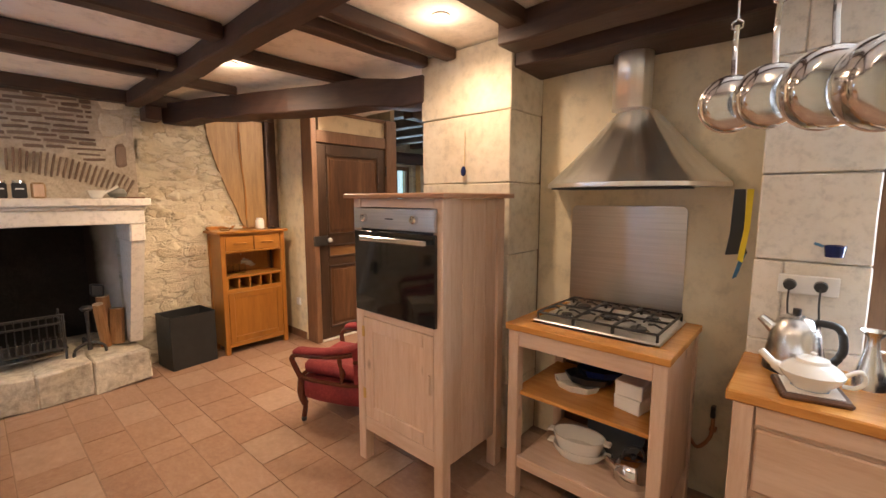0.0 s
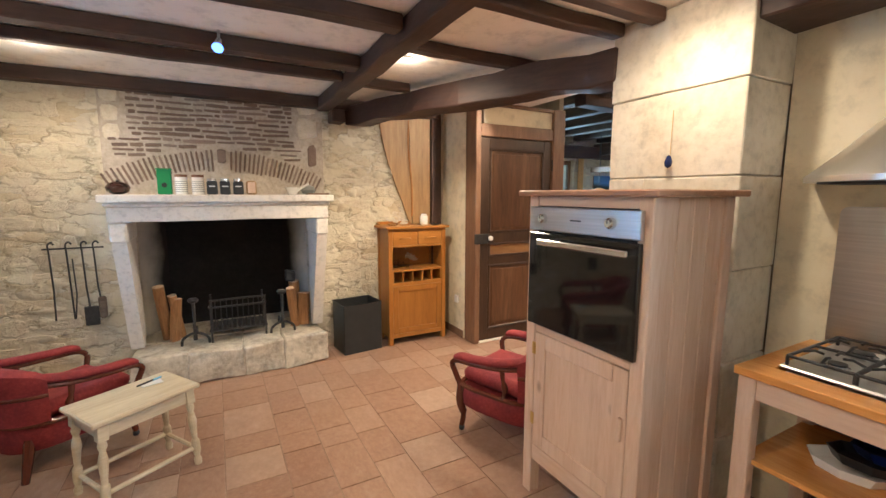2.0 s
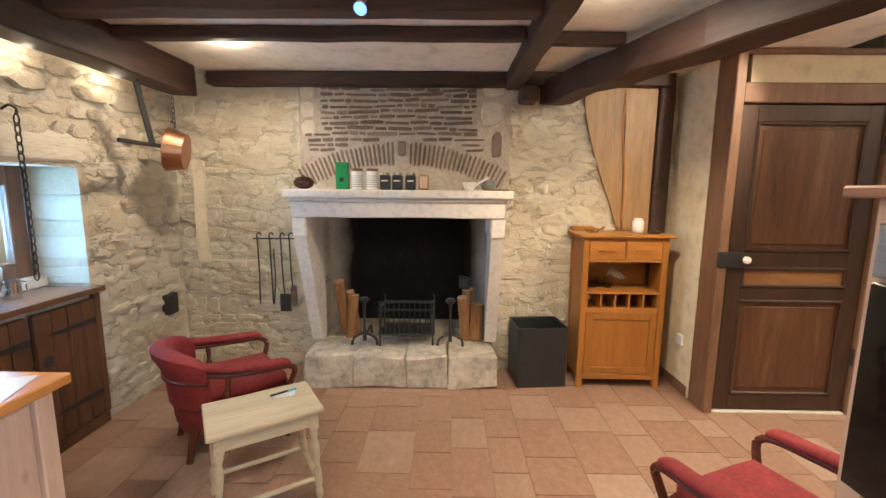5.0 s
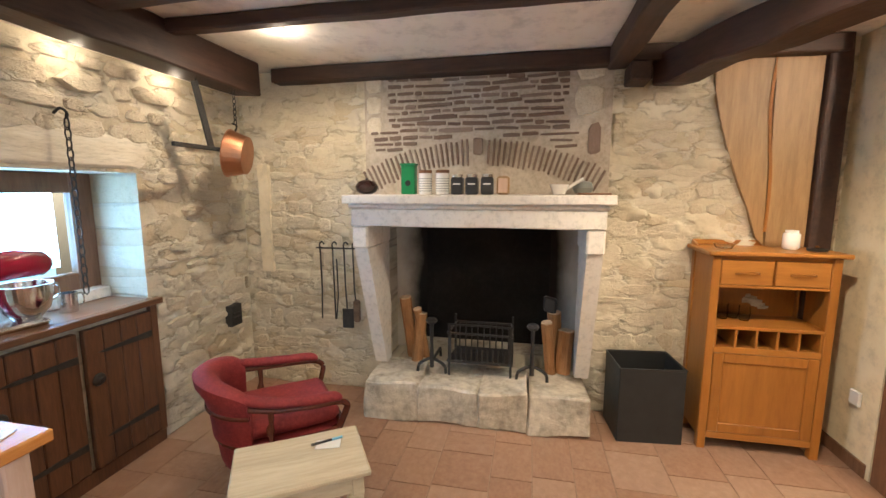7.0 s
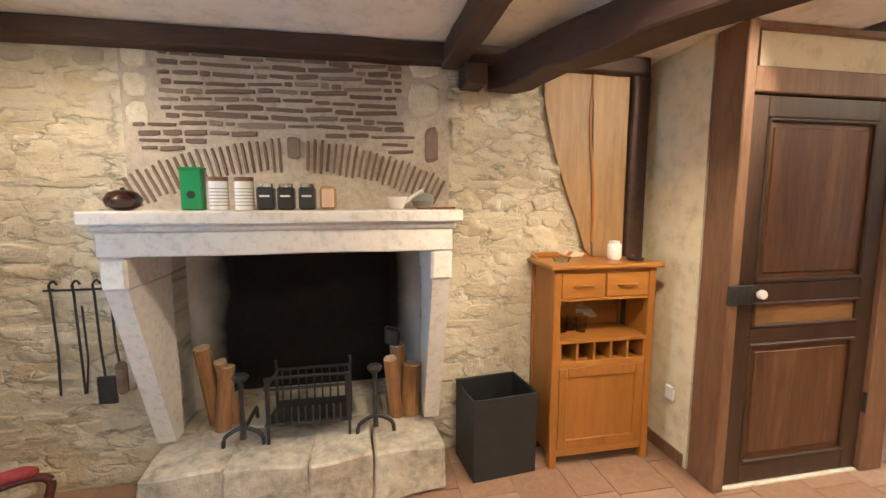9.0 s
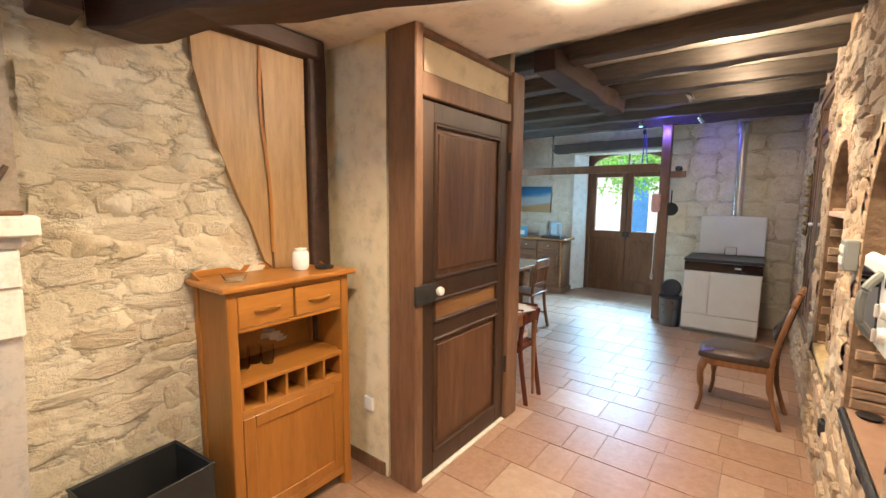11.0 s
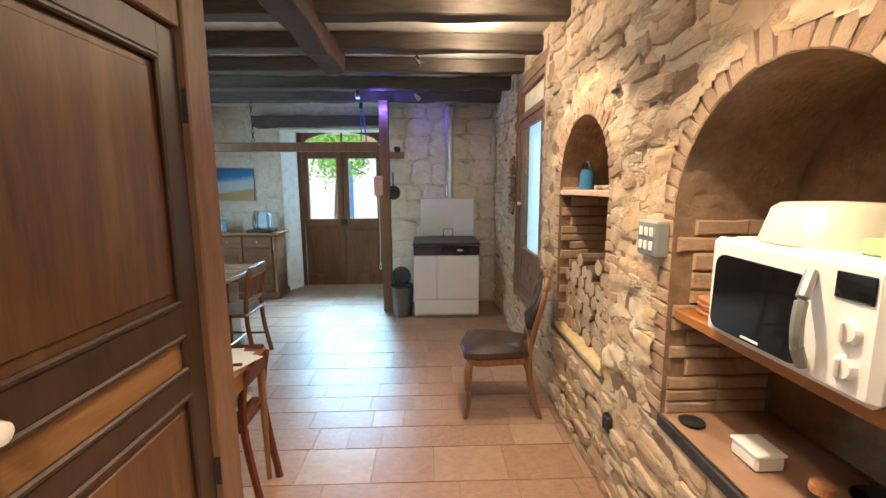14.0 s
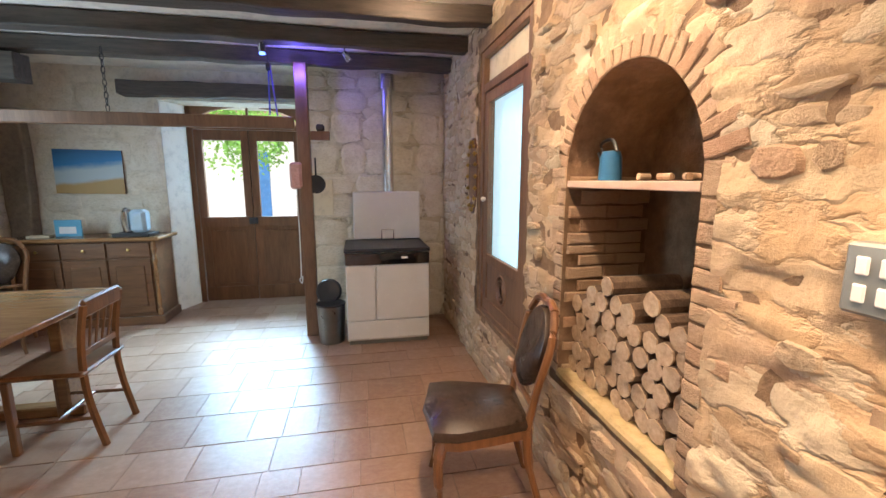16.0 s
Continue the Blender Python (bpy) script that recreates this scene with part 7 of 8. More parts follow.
fill("pulley", turn(-3.68, 6.62, 0), "blue rope pulley carrying the hanging rail beam", "pulley", [("hook", tube([(0, 0, 2.46), (0, 0, 2.53)], 0.006, 6), IRON), ("rope", tube([(0, 0, 2.45), (-0.01, 0, 2.04)], 0.007, 6), plain("blue_rope", (0.06, 0.06, 0.5), 0.6)), ("rope", tube([(0.01, 0, 2.45), (0.05, 0, 2.04)], 0.007, 6), plain("violet_rope", (0.12, 0.08, 0.5), 0.6)), ("block", box(-0.02, 0.02, -0.015, 0.015, 2.40, 2.46, 0.006), IRON)])
bl = thing("blue_spotlight", turn(-3.66, 6.30, 0), "small ceiling spotlight shining deep blue on the joist", "ceiling spotlight")
part("body", lathe([(0, 2.45), (0.025, 2.455), (0.03, 2.532), (0, 2.532)], 14), CHROME, bl)
part("face", lathe([(0, 2.44), (0.022, 2.442), (0.022, 2.449), (0, 2.449)], 14), BLUEGLOW, bl)
for k, (x, y) in enumerate(((-3.0, 5.05), (-3.05, 6.30))):
    o = thing("track_light", turn(x, y, 20 * k, HALL - 0.128), "small silver adjustable spotlight under a joist", "ceiling spotlight", "adjustable spotlights")
    part("stem", tube([(0, 0, 0), (0, 0, -0.05)], 0.007, 8), CHROME, o)
    part("head", tube([(-0.01, 0, -0.04), (0.03, -0.02, -0.10)], [0.018, 0.026], 12), CHROME, o)
# The last fixture is added to go with the unseen arch wall lamp.
for x, y, p in HALL_SPOTS:
    downlight(x, y, HALL if y > 3 else CEIL)
for x, z0 in ((-6.1, 2.03), (-4.9, 2.03)):
    chain("rail_chain", x, 6.62, z0, HALL - 0.14, "thin dark chain carrying the rail beam", 0.03)

# niches of the arch wall
def on_arch(y, depth=0.0, z=0.0):
    return pose(X_ARCH + depth, y, z, 0, 0, -90)


fill("niche_shelf", on_arch(4.085, 0.0, 1.47), "plain pale wooden shelf across the arched log niche", "shelf", [("board", box(-0.378, 0.378, 0.0, 0.37, 0, 0.03, 0.003), LIMEDX)])
fill("watering_can", on_arch(4.34, 0.13, 1.501) @ Matrix.Diagonal((0.8, 0.8, 0.8, 1)), "small dark blue watering can on the niche shelf", "watering can", [("body", lathe([(0, 0), (0.06, 0), (0.055, 0.12), (0.045, 0.15), (0, 0.155)], 20), BLUE, True), ("handle", tube(curve_pts([(-0.05, 0, 0.12), (-0.10, 0, 0.19), (0.0, 0, 0.21), (0.05, 0, 0.15)]), 0.009, 8), BLACK), ("spout", tube([(-0.04, 0, 0.04), (-0.12, 0, 0.15)], [0.014, 0.008], 8), BLACK)])
for k in range(9):
    fill("cork", on_arch(4.08 - 0.035 * k, 0.10 + 0.04 * ((k * 5) % 3), 1.502 + 0.0) @ pose(0, 0, 0.013, 90, 0, 40 * k), "small cork lying on the niche shelf", "cork", [("plug", lathe([(0, -0.022), (0.012, -0.022), (0.0125, 0.022), (0, 0.022)], 10), LOGEND)], "corks on the shelf")
fill("niche_sill", on_arch(4.085, -0.008, 0.56), "yellowish worn stone sill of the log niche", "sill", [("slab", rough_box(-0.40, 0.40, 0.0, 0.40, 0, 0.045, 0.08, 0.012, 5, 0.012), mottled("ochre_sill", (0.40, 0.28, 0.12), (0.55, 0.42, 0.22), (0.65, 0.52, 0.32)))])
rl = random.Random(11)
for r_ in range(7):
    for k in range(9):
        if r_ == 6 and k not in (3, 6):
            continue
        lx = -0.345 + 0.083 * k + (0.042 if r_ % 2 else 0) + rl.uniform(-0.006, 0.006)
        if abs(lx) > 0.35 or (r_ == 5 and k in (0, 5)):
            continue
        log("log", on_arch(4.085 - lx, 0.37, 0.646 + 0.073 * r_ + rl.uniform(-0.006, 0.006)) @ pose(0, 0, 0, 90, 0, rl.uniform(0, 360) * 0), rl.uniform(0.038, 0.044), 0.315 + rl.uniform(-0.018, 0.008), "round sawn firewood log stacked in the brick niche", "stack of logs in the niche", facets=10)
fill("micro_shelf", on_arch(2.775, 0.02, 1.05), "thick varnished wooden shelf across the arched brick niche", "shelf", [("board", box(-0.372, 0.42, 0.0, 0.395, 0, 0.035, 0.004), OAKX)])
mw = thing("microwave", on_arch(2.665, -0.005, 1.086), "white microwave oven with a curved grey handle on the niche shelf", "microwave oven")
part("case", box(-0.245, 0.245, 0.02, 0.36, 0.008, 0.29, 0.02), PLASTICW, mw)
part("front", box(-0.245, 0.245, -0.02, 0.019, 0.008, 0.29, 0.015), PLASTICW, mw)
part("window", prism(arc(-0.185, 0.06, 0.03, 180, 270, 5) + arc(0.06, 0.06, 0.03, 270, 360, 3) + arc(0.06, 0.22, 0.02, 0, 90, 3) + arc(-0.175, 0.21, 0.035, 90, 180, 5), -0.026, -0.0205), BLACKGLASS, mw)
part("handle", tube(curve_pts([(0.09, -0.022, 0.04), (0.115, -0.06, 0.09), (0.118, -0.068, 0.145), (0.115, -0.06, 0.20), (0.09, -0.022, 0.25)]), 0.013, 8), GREYMETAL, mw)
part("display", box(0.145, 0.225, -0.0245, -0.0205, 0.21, 0.265, 0.002), BLACKGLASS, mw)
for z in (0.075, 0.15):
    k = part("dial", lathe([(0, 0), (0.026, 0), (0.022, 0.014), (0, 0.015)], 18, m=Matrix.Translation((0.185, -0.0205, z)) @ pose(0, 0, 0, 90)), PLASTICW, mw)
    part("pointer", box(0.181, 0.189, -0.046, -0.036, z - 0.02, z + 0.02, 0.002), PLASTICW, k)
part("nameplate", box(-0.09, -0.03, -0.0275, -0.0262, 0.036, 0.043), WHITE, mw)
for x in (-0.2, 0.2):
    part("foot", lathe([(0, 0), (0.012, 0), (0.012, 0.008), (0, 0.008)], 10, x, 0.04), BLACK, mw)
fill("plate_cover", on_arch(2.74, 0.17, 1.377), "pale translucent plastic plate cover upside down on the microwave", "plate cover", [("dome", lathe([(0.15, 0), (0.155, 0.0), (0.15, 0.012), (0.13, 0.085), (0.11, 0.10), (0, 0.105)], 32), plain("frosted_plastic", (0.60, 0.57, 0.44), 0.4), True)])
fill("sponge_box", on_arch(2.52, 0.08, 1.377), "small green and white packet on the microwave", "packet", [("box", box(-0.035, 0.035, -0.03, 0.03, 0, 0.035, 0.004), plain("pale_green", (0.35, 0.5, 0.25)))])
fill("notes", on_arch(2.465, 0.05, 1.377), "small yellow bunch of notes on the microwave", "notes", [("paper", rough_box(-0.02, 0.02, -0.03, 0.03, 0, 0.06, 0.02, 0.008, 3), plain("faded_yellow", (0.62, 0.55, 0.28)))])
for k in range(4):
    fill("cork_mat", on_arch(3.06, 0.17, 1.086 + 0.013 * k), "round reddish woven cork mat in a pile on the shelf", "table mat", [("disc", lathe([(0, 0), (0.10 - 0.003 * (k % 2), 0), (0.105 - 0.004 * (k % 2), 0.006), (0.10, 0.012), (0, 0.012)], 26), CORK)], "pile of table mats")
fill("niche_ledge", on_arch(2.775, -0.012, 0.635), "terracotta ledge with a rusty metal edge in the arched niche", "ledge", [("slab", rough_box(-0.374, 0.374, 0.02, 0.40, 0.03, 0.047, 0.1, 0.002, 3), TILE), ("edge", box(-0.374, 0.374, 0.0, 0.0195, 0.0, 0.045, 0.003), IRON)])
fill("black_cup", on_arch(3.07, 0.07, 0.683), "small flat black dish on the niche ledge", "dish", [("dish", lathe([(0, 0), (0.035, 0), (0.045, 0.012), (0, 0.008)], 8), BLACK)])
fill("butter_box", on_arch(2.86, 0.14, 0.683), "white plastic box with a clip on the niche ledge", "box", [("body", box(-0.055, 0.055, -0.045, 0.045, 0, 0.045, 0.008), PLASTICW), ("lid", box(-0.058, 0.058, -0.048, 0.048, 0.0455, 0.056, 0.004), PLASTICW)])
fill("honey_jar", on_arch(2.52, 0.06, 0.683), "glass jar with a yellow lid and dark label on the ledge", "jar", [("glass", lathe([(0, 0), (0.035, 0), (0.037, 0.075), (0.03, 0.085), (0, 0.085)], 22), CLEAR, True), ("filling", lathe([(0, 0.003), (0.033, 0.003), (0.034, 0.065), (0, 0.066)], 20), CORK), ("label_bar", lathe([(0.0375, 0.02), (0.038, 0.02), (0.038, 0.055), (0.0375, 0.055)], 22), BLACK), ("lid", lathe([(0, 0.086), (0.036, 0.086), (0.036, 0.104), (0, 0.105)], 22), YELLOW)])
fill("spice_jar", on_arch(2.64, 0.13, 0.683), "small glass jar with a brown lid on the ledge", "jar", [("glass", lathe([(0, 0), (0.025, 0), (0.026, 0.07), (0, 0.07)], 18), CLEAR, True), ("lid", lathe([(0, 0.071), (0.027, 0.071), (0.027, 0.092), (0, 0.092)], 18), CORK)])
sw = thing("switch_box", on_arch(3.235, 0.0, 1.33), "grey metal switch box with six white switches on the wall", "switch box")
part("box", box(-0.07, 0.07, -0.05, -0.001, -0.065, 0.065, 0.006), GREYMETAL, sw)
for i in range(3):
    for j in range(2):
        part("switch", box(-0.048 + i * 0.037, -0.026 + i * 0.037, -0.057, -0.0505, -0.042 + j * 0.05, -0.008 + j * 0.05, 0.003), WHITE, sw)
fill("low_socket", on_arch(3.55, 0.0, 0.40), "dark round socket low on the stone wall", "socket", [("plate", box(-0.035, 0.035, -0.03, 0.0, -0.04, 0.04, 0.008), IRON)])
fill("black_bottle_tray", on_arch(2.62, 0.28, 0.683), "dark glass dishes at the back of the niche ledge", "dish", [("dish", lathe([(0, 0), (0.05, 0), (0.07, 0.05), (0.065, 0.05), (0.045, 0.006), (0, 0.006)], 20), BLACKGLASS, True)])

nw = thing("side_window", turn(0.70, 2.10, 0), "brown timber window frame above the kitchen worktop", "window")
for a, b, c, d in ((-0.545, -0.44, 0.93, 2.05), (0.44, 0.545, 0.93, 2.05), (-0.44, 0.44, 0.93, 1.02), (-0.44, 0.44, 1.96, 2.05)):
    part("frame", box(a, b, -0.03, -0.001, c, d, 0.004), FRAMEWOOD, nw)

ct = thing("console_table", turn(-3.98, 3.545, 0), "small reddish wooden side table with slender legs inside the doorway", "side table")
part("tabletop", box(-0.22, 0.22, -0.24, 0.24, 0.70, 0.722, 0.004), CHAIRWOOD, ct)
for x in (-0.21, 0.195):
    part("side_rail", box(x, x + 0.016, -0.19, 0.19, 0.62, 0.699, 0.002), CHAIRWOOD, ct)
for y in (-0.228, 0.212):
    part("end_rail", box(-0.18, 0.18, y, y + 0.016, 0.62, 0.699, 0.002), CHAIRWOOD, ct)
for x in (-0.205, 0.20):
    for y in (-0.215, 0.215):
        part("leg", tube([(x * 0.98, y * 0.98, 0.699), (x, y, 0.0)], [0.022, 0.012], 8), CHAIRWOOD, ct)
for k in range(3):
    fill("paper_sheet", turn(-3.93 + 0.03 * k, 3.60 - 0.03 * k, 12 - 17 * k, 0.7225 + 0.0025 * k), "white printed sheet lying on the side table", "paper", [("sheet", rough_box(-0.105, 0.105, -0.148, 0.148, 0, 0.002, 0.04, 0.0004, k), WHITE)], "papers on the side table")
fill("cloth_bag", turn(-3.98, 3.45, 30, 0.735), "crumpled orange red cloth bag slumped on the side table", "bag", [("cloth", rough_box(-0.11, 0.11, -0.07, 0.07, 0, 0.13, 0.03, 0.045, 4, 0.03), mottled("orange_cloth", (0.22, 0.05, 0.02), (0.36, 0.10, 0.04), (0.45, 0.15, 0.07), big=14, fine=50), True)])


# ---- pieces of the walls and the floor ----
def piece_meshes(kind, count, material, jag=0.12, seed=1):
    """Unit stones, 1 wide and 1 high, with an uneven outline and a rounded face."""
    r = random.Random(seed)
    out = []
    for _ in range(count):
        bm = bmesh.new()
        n = 9
        ring = []
        for k in range(n):
            a = 6.2832 * (k + r.uniform(-0.25, 0.25)) / n
            c, s = math.cos(a), math.sin(a)
            q = 0.5 / max(abs(c), abs(s)) * r.uniform(1 - jag, 1)
            q = min(q, 0.6)
            ring.append((c * q, s * q))
        a = [bm.verts.new((x, 0.012, z)) for x, z in ring]
        b = [bm.verts.new((x * 0.98, -0.004, z * 0.98)) for x, z in ring]
        d = [bm.verts.new((x * 0.82, -0.013 + r.uniform(-0.003, 0.003), z * 0.82)) for x, z in ring]
        e = bm.verts.new((r.uniform(-0.1, 0.1), -0.015, r.uniform(-0.1, 0.1)))
        for k in range(n):
            j = (k + 1) % n
            bm.faces.new((a[k], a[j], b[j], b[k]))
            bm.faces.new((b[k], b[j], d[j], d[k]))
            bm.faces.new((d[k], d[j], e))
        bmesh.ops.recalc_face_normals(bm, faces=bm.faces)
        me = bpy.data.meshes.new(kind)
        bm.to_mesh(me)
        bm.free()
        me.materials.append(material)
        out.append(me)
    return out


def brick_mesh(kind, material, taper=0.0, seed=1, count=4):
    out = []
    r = random.Random(seed)
    for _ in range(count):
        bm = bmesh.new()
        e = [0.5 * (1 - taper * r.uniform(0.4, 1.0)) for _ in range(4)]
        q = [(-0.5, -e[0]), (-0.28, -0.5 + r.uniform(0, 0.1)), (0.25, -0.5 + r.uniform(0, 0.12)), (0.5, -e[1]), (0.5, e[2]), (0.25, 0.5 - r.uniform(0, 0.1)), (-0.3, 0.5 - r.uniform(0, 0.12)), (-0.5, e[3])]
        a = [bm.verts.new((x, 0.008, z)) for x, z in q]
        b = [bm.verts.new((x, -0.006, z)) for x, z in q]
        d = [bm.verts.new((x * 0.95, -0.011 + r.uniform(-0.002, 0.002), z * 0.78)) for x, z in q]
        for k in range(8):
            j = (k + 1) % 8
            bm.faces.new((a[k], a[j], b[j], b[k]))
            bm.faces.new((b[k], b[j], d[j], d[k]))
        bm.faces.new(d)
        bmesh.ops.recalc_face_normals(bm, faces=bm.faces)
        me = bpy.data.meshes.new(kind)
        bm.to_mesh(me)
        bm.free()
        me.materials.append(material)
        out.append(me)
    return out


def lay(name, meshes, owner, x, z, w, h, turned=0.0, depth=0.0, proud=1.0):
    ob = new(name, meshes[rng.randrange(len(meshes))])
    ob.parent = owner
    ob.matrix_basis = Matrix.Translation((x, depth, z)) @ pose(0, 0, 0, 0, turned, 0) @ Matrix.Diagonal((w, proud, h, 1))
    return ob


def clear_of(x0, x1, z0, z1, holes):
    """Whether a stone keeps off the holes, of which some are arched: (x0, x1, z0, z1, "arch")."""
    for a, b, c, d, *arched in holes:
        if x1 < a or x0 > b or z1 < c or z0 > d:
            continue
        r = (b - a) / 2
        if arched and z0 > d - r:
            near = min(max((a + b) / 2, x0), x1) - (a + b) / 2
            if math.hypot(near, z0 - (d - r)) > r:
                continue
        return False
    return True


def put_stones(owner, meshes, spots, middle):
    """The 300 stones nearest to the middle as parts, the others joined."""
    spots.sort(key=lambda q: math.hypot(q[0] - middle[0], (q[1] - middle[1]) * 1.3))
    for x, z, w, h, a, p in spots[:290]:
        lay("stone", meshes, owner, x, z, w, h, a, 0.0, p)
    vs, fs = [], []
    for k, (x, z, w, h, a, p) in enumerate(spots[290:]):
        me = meshes[k % len(meshes)]
        m = Matrix.Translation((x, 0, z)) @ pose(0, 0, 0, 0, a, 0) @ Matrix.Diagonal((w, p, h, 1))
        i = len(vs)
        vs += [m @ v.co for v in me.vertices]
        fs += [tuple(i + j for j in q.vertices) for q in me.polygons]
    if vs:
        me = bpy.data.meshes.new("far_stones")
        me.from_pydata(vs, [], fs)
        me.materials.append(meshes[0].materials[0])
        ob = new("far_stones", me)
        ob.parent = owner
        tagged(ob, kind="stuff")


def rubble(owner, meshes, x0, x1, z0, z1, holes, lo=0.07, hi=0.17, long=1.9, gap=0.014, skip=0.0, proud=(0.5, 1.3), into=None):
    z = z0
    spots = []
    while z < z1 - 0.03:
        h = min(rng.uniform(lo, hi), z1 - z)
        x = x0 + rng.uniform(-0.1, 0)
        while x < x1:
            w = rng.uniform(lo * 1.3, hi * long)
            a, b = max(x, x0), min(x + w, x1)
            if b - a > 0.05 and rng.random() >= skip and clear_of(a, b, z, z + h, holes):
                spots.append(((a + b) / 2, z + h / 2 + rng.uniform(-0.008, 0.008), b - a - gap, (h - gap) * rng.uniform(0.75, 1.1), rng.uniform(-4, 4), rng.uniform(*proud)))
            x += w
        z += h
    if into is None:
        put_stones(owner, meshes, spots, ((x0 + x1) / 2, 1.2))
    else:
        into += spots


def facing(name, m, x0, x1, z0, z1, holes, cell, amount, seed, material, base=0.001):
    """The rough pointed face of a rubble wall: ridges, hollows and rag ends, as real relief."""
    nx, nz = int((x1 - x0) / cell), int((z1 - z0) / cell)
    vs, fs, index = [], [], {}

    def corner(i, k):
        if (i, k) not in index:
            x, z = x0 + (x1 - x0) * i / nx, z0 + (z1 - z0) * k / nz
            q = Vector((x, seed, z))
            a = noise.noise(q * 1.7)
            w = q + Vector((noise.noise(q * 5.0), 0, noise.noise(q * 5.0 + Vector((7, 7, 7))) * 0.7)) * 0.05
            d, p = noise.voronoi(Vector((w.x * 5.6, seed, w.z * 11.5)))
            lump = min(1.0, (d[1] - d[0]) * 5.0) ** 0.6 * (0.35 + 0.65 * noise.cell(p[0] * 7.3))
            index[i, k] = len(vs)
            vs.append((x, -base - amount * ((0.75 + 0.7 * a) * lump + 0.3 * noise.noise(q * 9) + 0.16 * noise.noise(q * 27)), z))
        return index[i, k]

    for i in range(nx):
        for k in range(nz):
            xa, xb = x0 + (x1 - x0) * i / nx, x0 + (x1 - x0) * (i + 1) / nx
            za, zb = z0 + (z1 - z0) * k / nz, z0 + (z1 - z0) * (k + 1) / nz
            if clear_of(xa, xb, za, zb, holes):
                fs.append((corner(i, k), corner(i + 1, k), corner(i + 1, k + 1), corner(i, k + 1)))
    me = bpy.data.meshes.new(name)
    me.from_pydata(vs, [], fs)
    me.materials.append(material)
    me.polygons.foreach_set("use_smooth", [True] * len(fs))
    ob = new(name, me)
    ob.matrix_world = m
    tagged(ob, kind="structure")


WARMS = piece_meshes("stone", 14, WARMSTONE, 0.26, 2)
STONES = piece_meshes("stone", 14, STONE, 0.24, 3)
BLOCKS = piece_meshes("block", 6, ASHLAR, 0.03, 4)
BRICKS, REDS = brick_mesh("brick", BRICK, 0.38, 5, 9), brick_mesh("brick", REDBRICK, 0.1, 6)

# arch wall
ring = 0.12
arch_spots = []
ARCHES = [(-5.90, -4.90, 0.46, 2.5), (NICHE[0] - ring, NICHE[1] + ring, 0.55, NICHE[3] + ring, "arch"), (MICRO[0] - ring, MICRO[1] + ring, 0.64, MICRO[3] + ring, "arch")]
rubble(wall_arch, WARMS, -7.18, -2.60, 0.02, HALL - 0.14, ARCHES, 0.05, 0.125, 2.8, 0.007, 0.05, (0.5, 1.9), arch_spots)
rubble(wall_arch, WARMS, -2.59, -2.18, 1.18, HALL - 0.14, ARCHES, 0.07, 0.15, 2.0, 0.008, 0.0, (0.6, 1.5), arch_spots)
put_stones(wall_arch, WARMS, arch_spots, (-3.6, 1.2))
facing("wall_arch_face", M_ARCH, -7.19, -2.175, 0.0, HALL - 0.01, [ARCHES[0], (NICHE[0] - 0.05, NICHE[1] + 0.05, 0.55, NICHE[3] + 0.05, "arch"), (MICRO[0] - 0.05, MICRO[1] + 0.05, 0.64, MICRO[3] + 0.05, "arch")], 0.017, 0.022, 3.3, WARMMORTAR, 0.002)
for a, b, c, d, _ in (NICHE, MICRO):
    r0 = (b - a) / 2
    cx, rz = (a + b) / 2, r0 * 1.05
    zs = d - rz
    n = 25
    for k in range(n):
        t = math.pi * (k + 0.5) / n
        L = ring * rng.uniform(0.75, 1.25)
        lay("brick", REDS, wall_arch, cx + (r0 + L / 2 + 0.002) * math.cos(t), zs + (rz + L / 2 + 0.002) * math.sin(t), L, math.pi * (r0 + 0.06) / n * rng.uniform(0.75, 0.98), -math.degrees(t) + rng.uniform(-6, 6), 0.0, rng.uniform(0.25, 0.7))
    z = c
    while z < zs - 0.02:
        h = rng.uniform(0.045, 0.07)
        for s, e in ((-1, a), (1, b)):
            L = ring * rng.uniform(0.5, 1.3)
            if b == MICRO[1] and s > 0 and z < 1.16:
                continue
            lay("brick", REDS, wall_arch, e + s * (L / 2 + 0.002), z + h / 2, L, h * 0.95, rng.uniform(-3, 3), 0.0, rng.uniform(0.3, 0.75))
        # courses inside the reveal
        for j in range(2):
            y0 = 0.02 + 0.19 * j + (0.06 if int(z * 50) % 2 else 0)
            br = new("brick", REDS[rng.randrange(4)])
            br.parent = wall_arch
            br.matrix_basis = Matrix.Translation((a, y0 + 0.09, z + h / 2)) @ pose(0, 0, 0, 0, 0, 90) @ Matrix.Diagonal((0.186, 1, h * 0.95, 1))
        z += h

QUOINS = piece_meshes("stone", 6, WARMSTONE, 0.04, 9)
z = 0.0
while z < 1.18:
    h = rng.uniform(0.15, 0.24)
    x = MICRO[1] + 0.004 if z > 0.55 else -2.58
    while x < -2.23:
        L = min(rng.uniform(0.15, 0.26), -2.178 - x)
        lay("stone", QUOINS, wall_arch, x + L / 2, z + h / 2, L - 0.005, h - 0.006, 0, -0.004, 1.3)
        x += L
    z += h

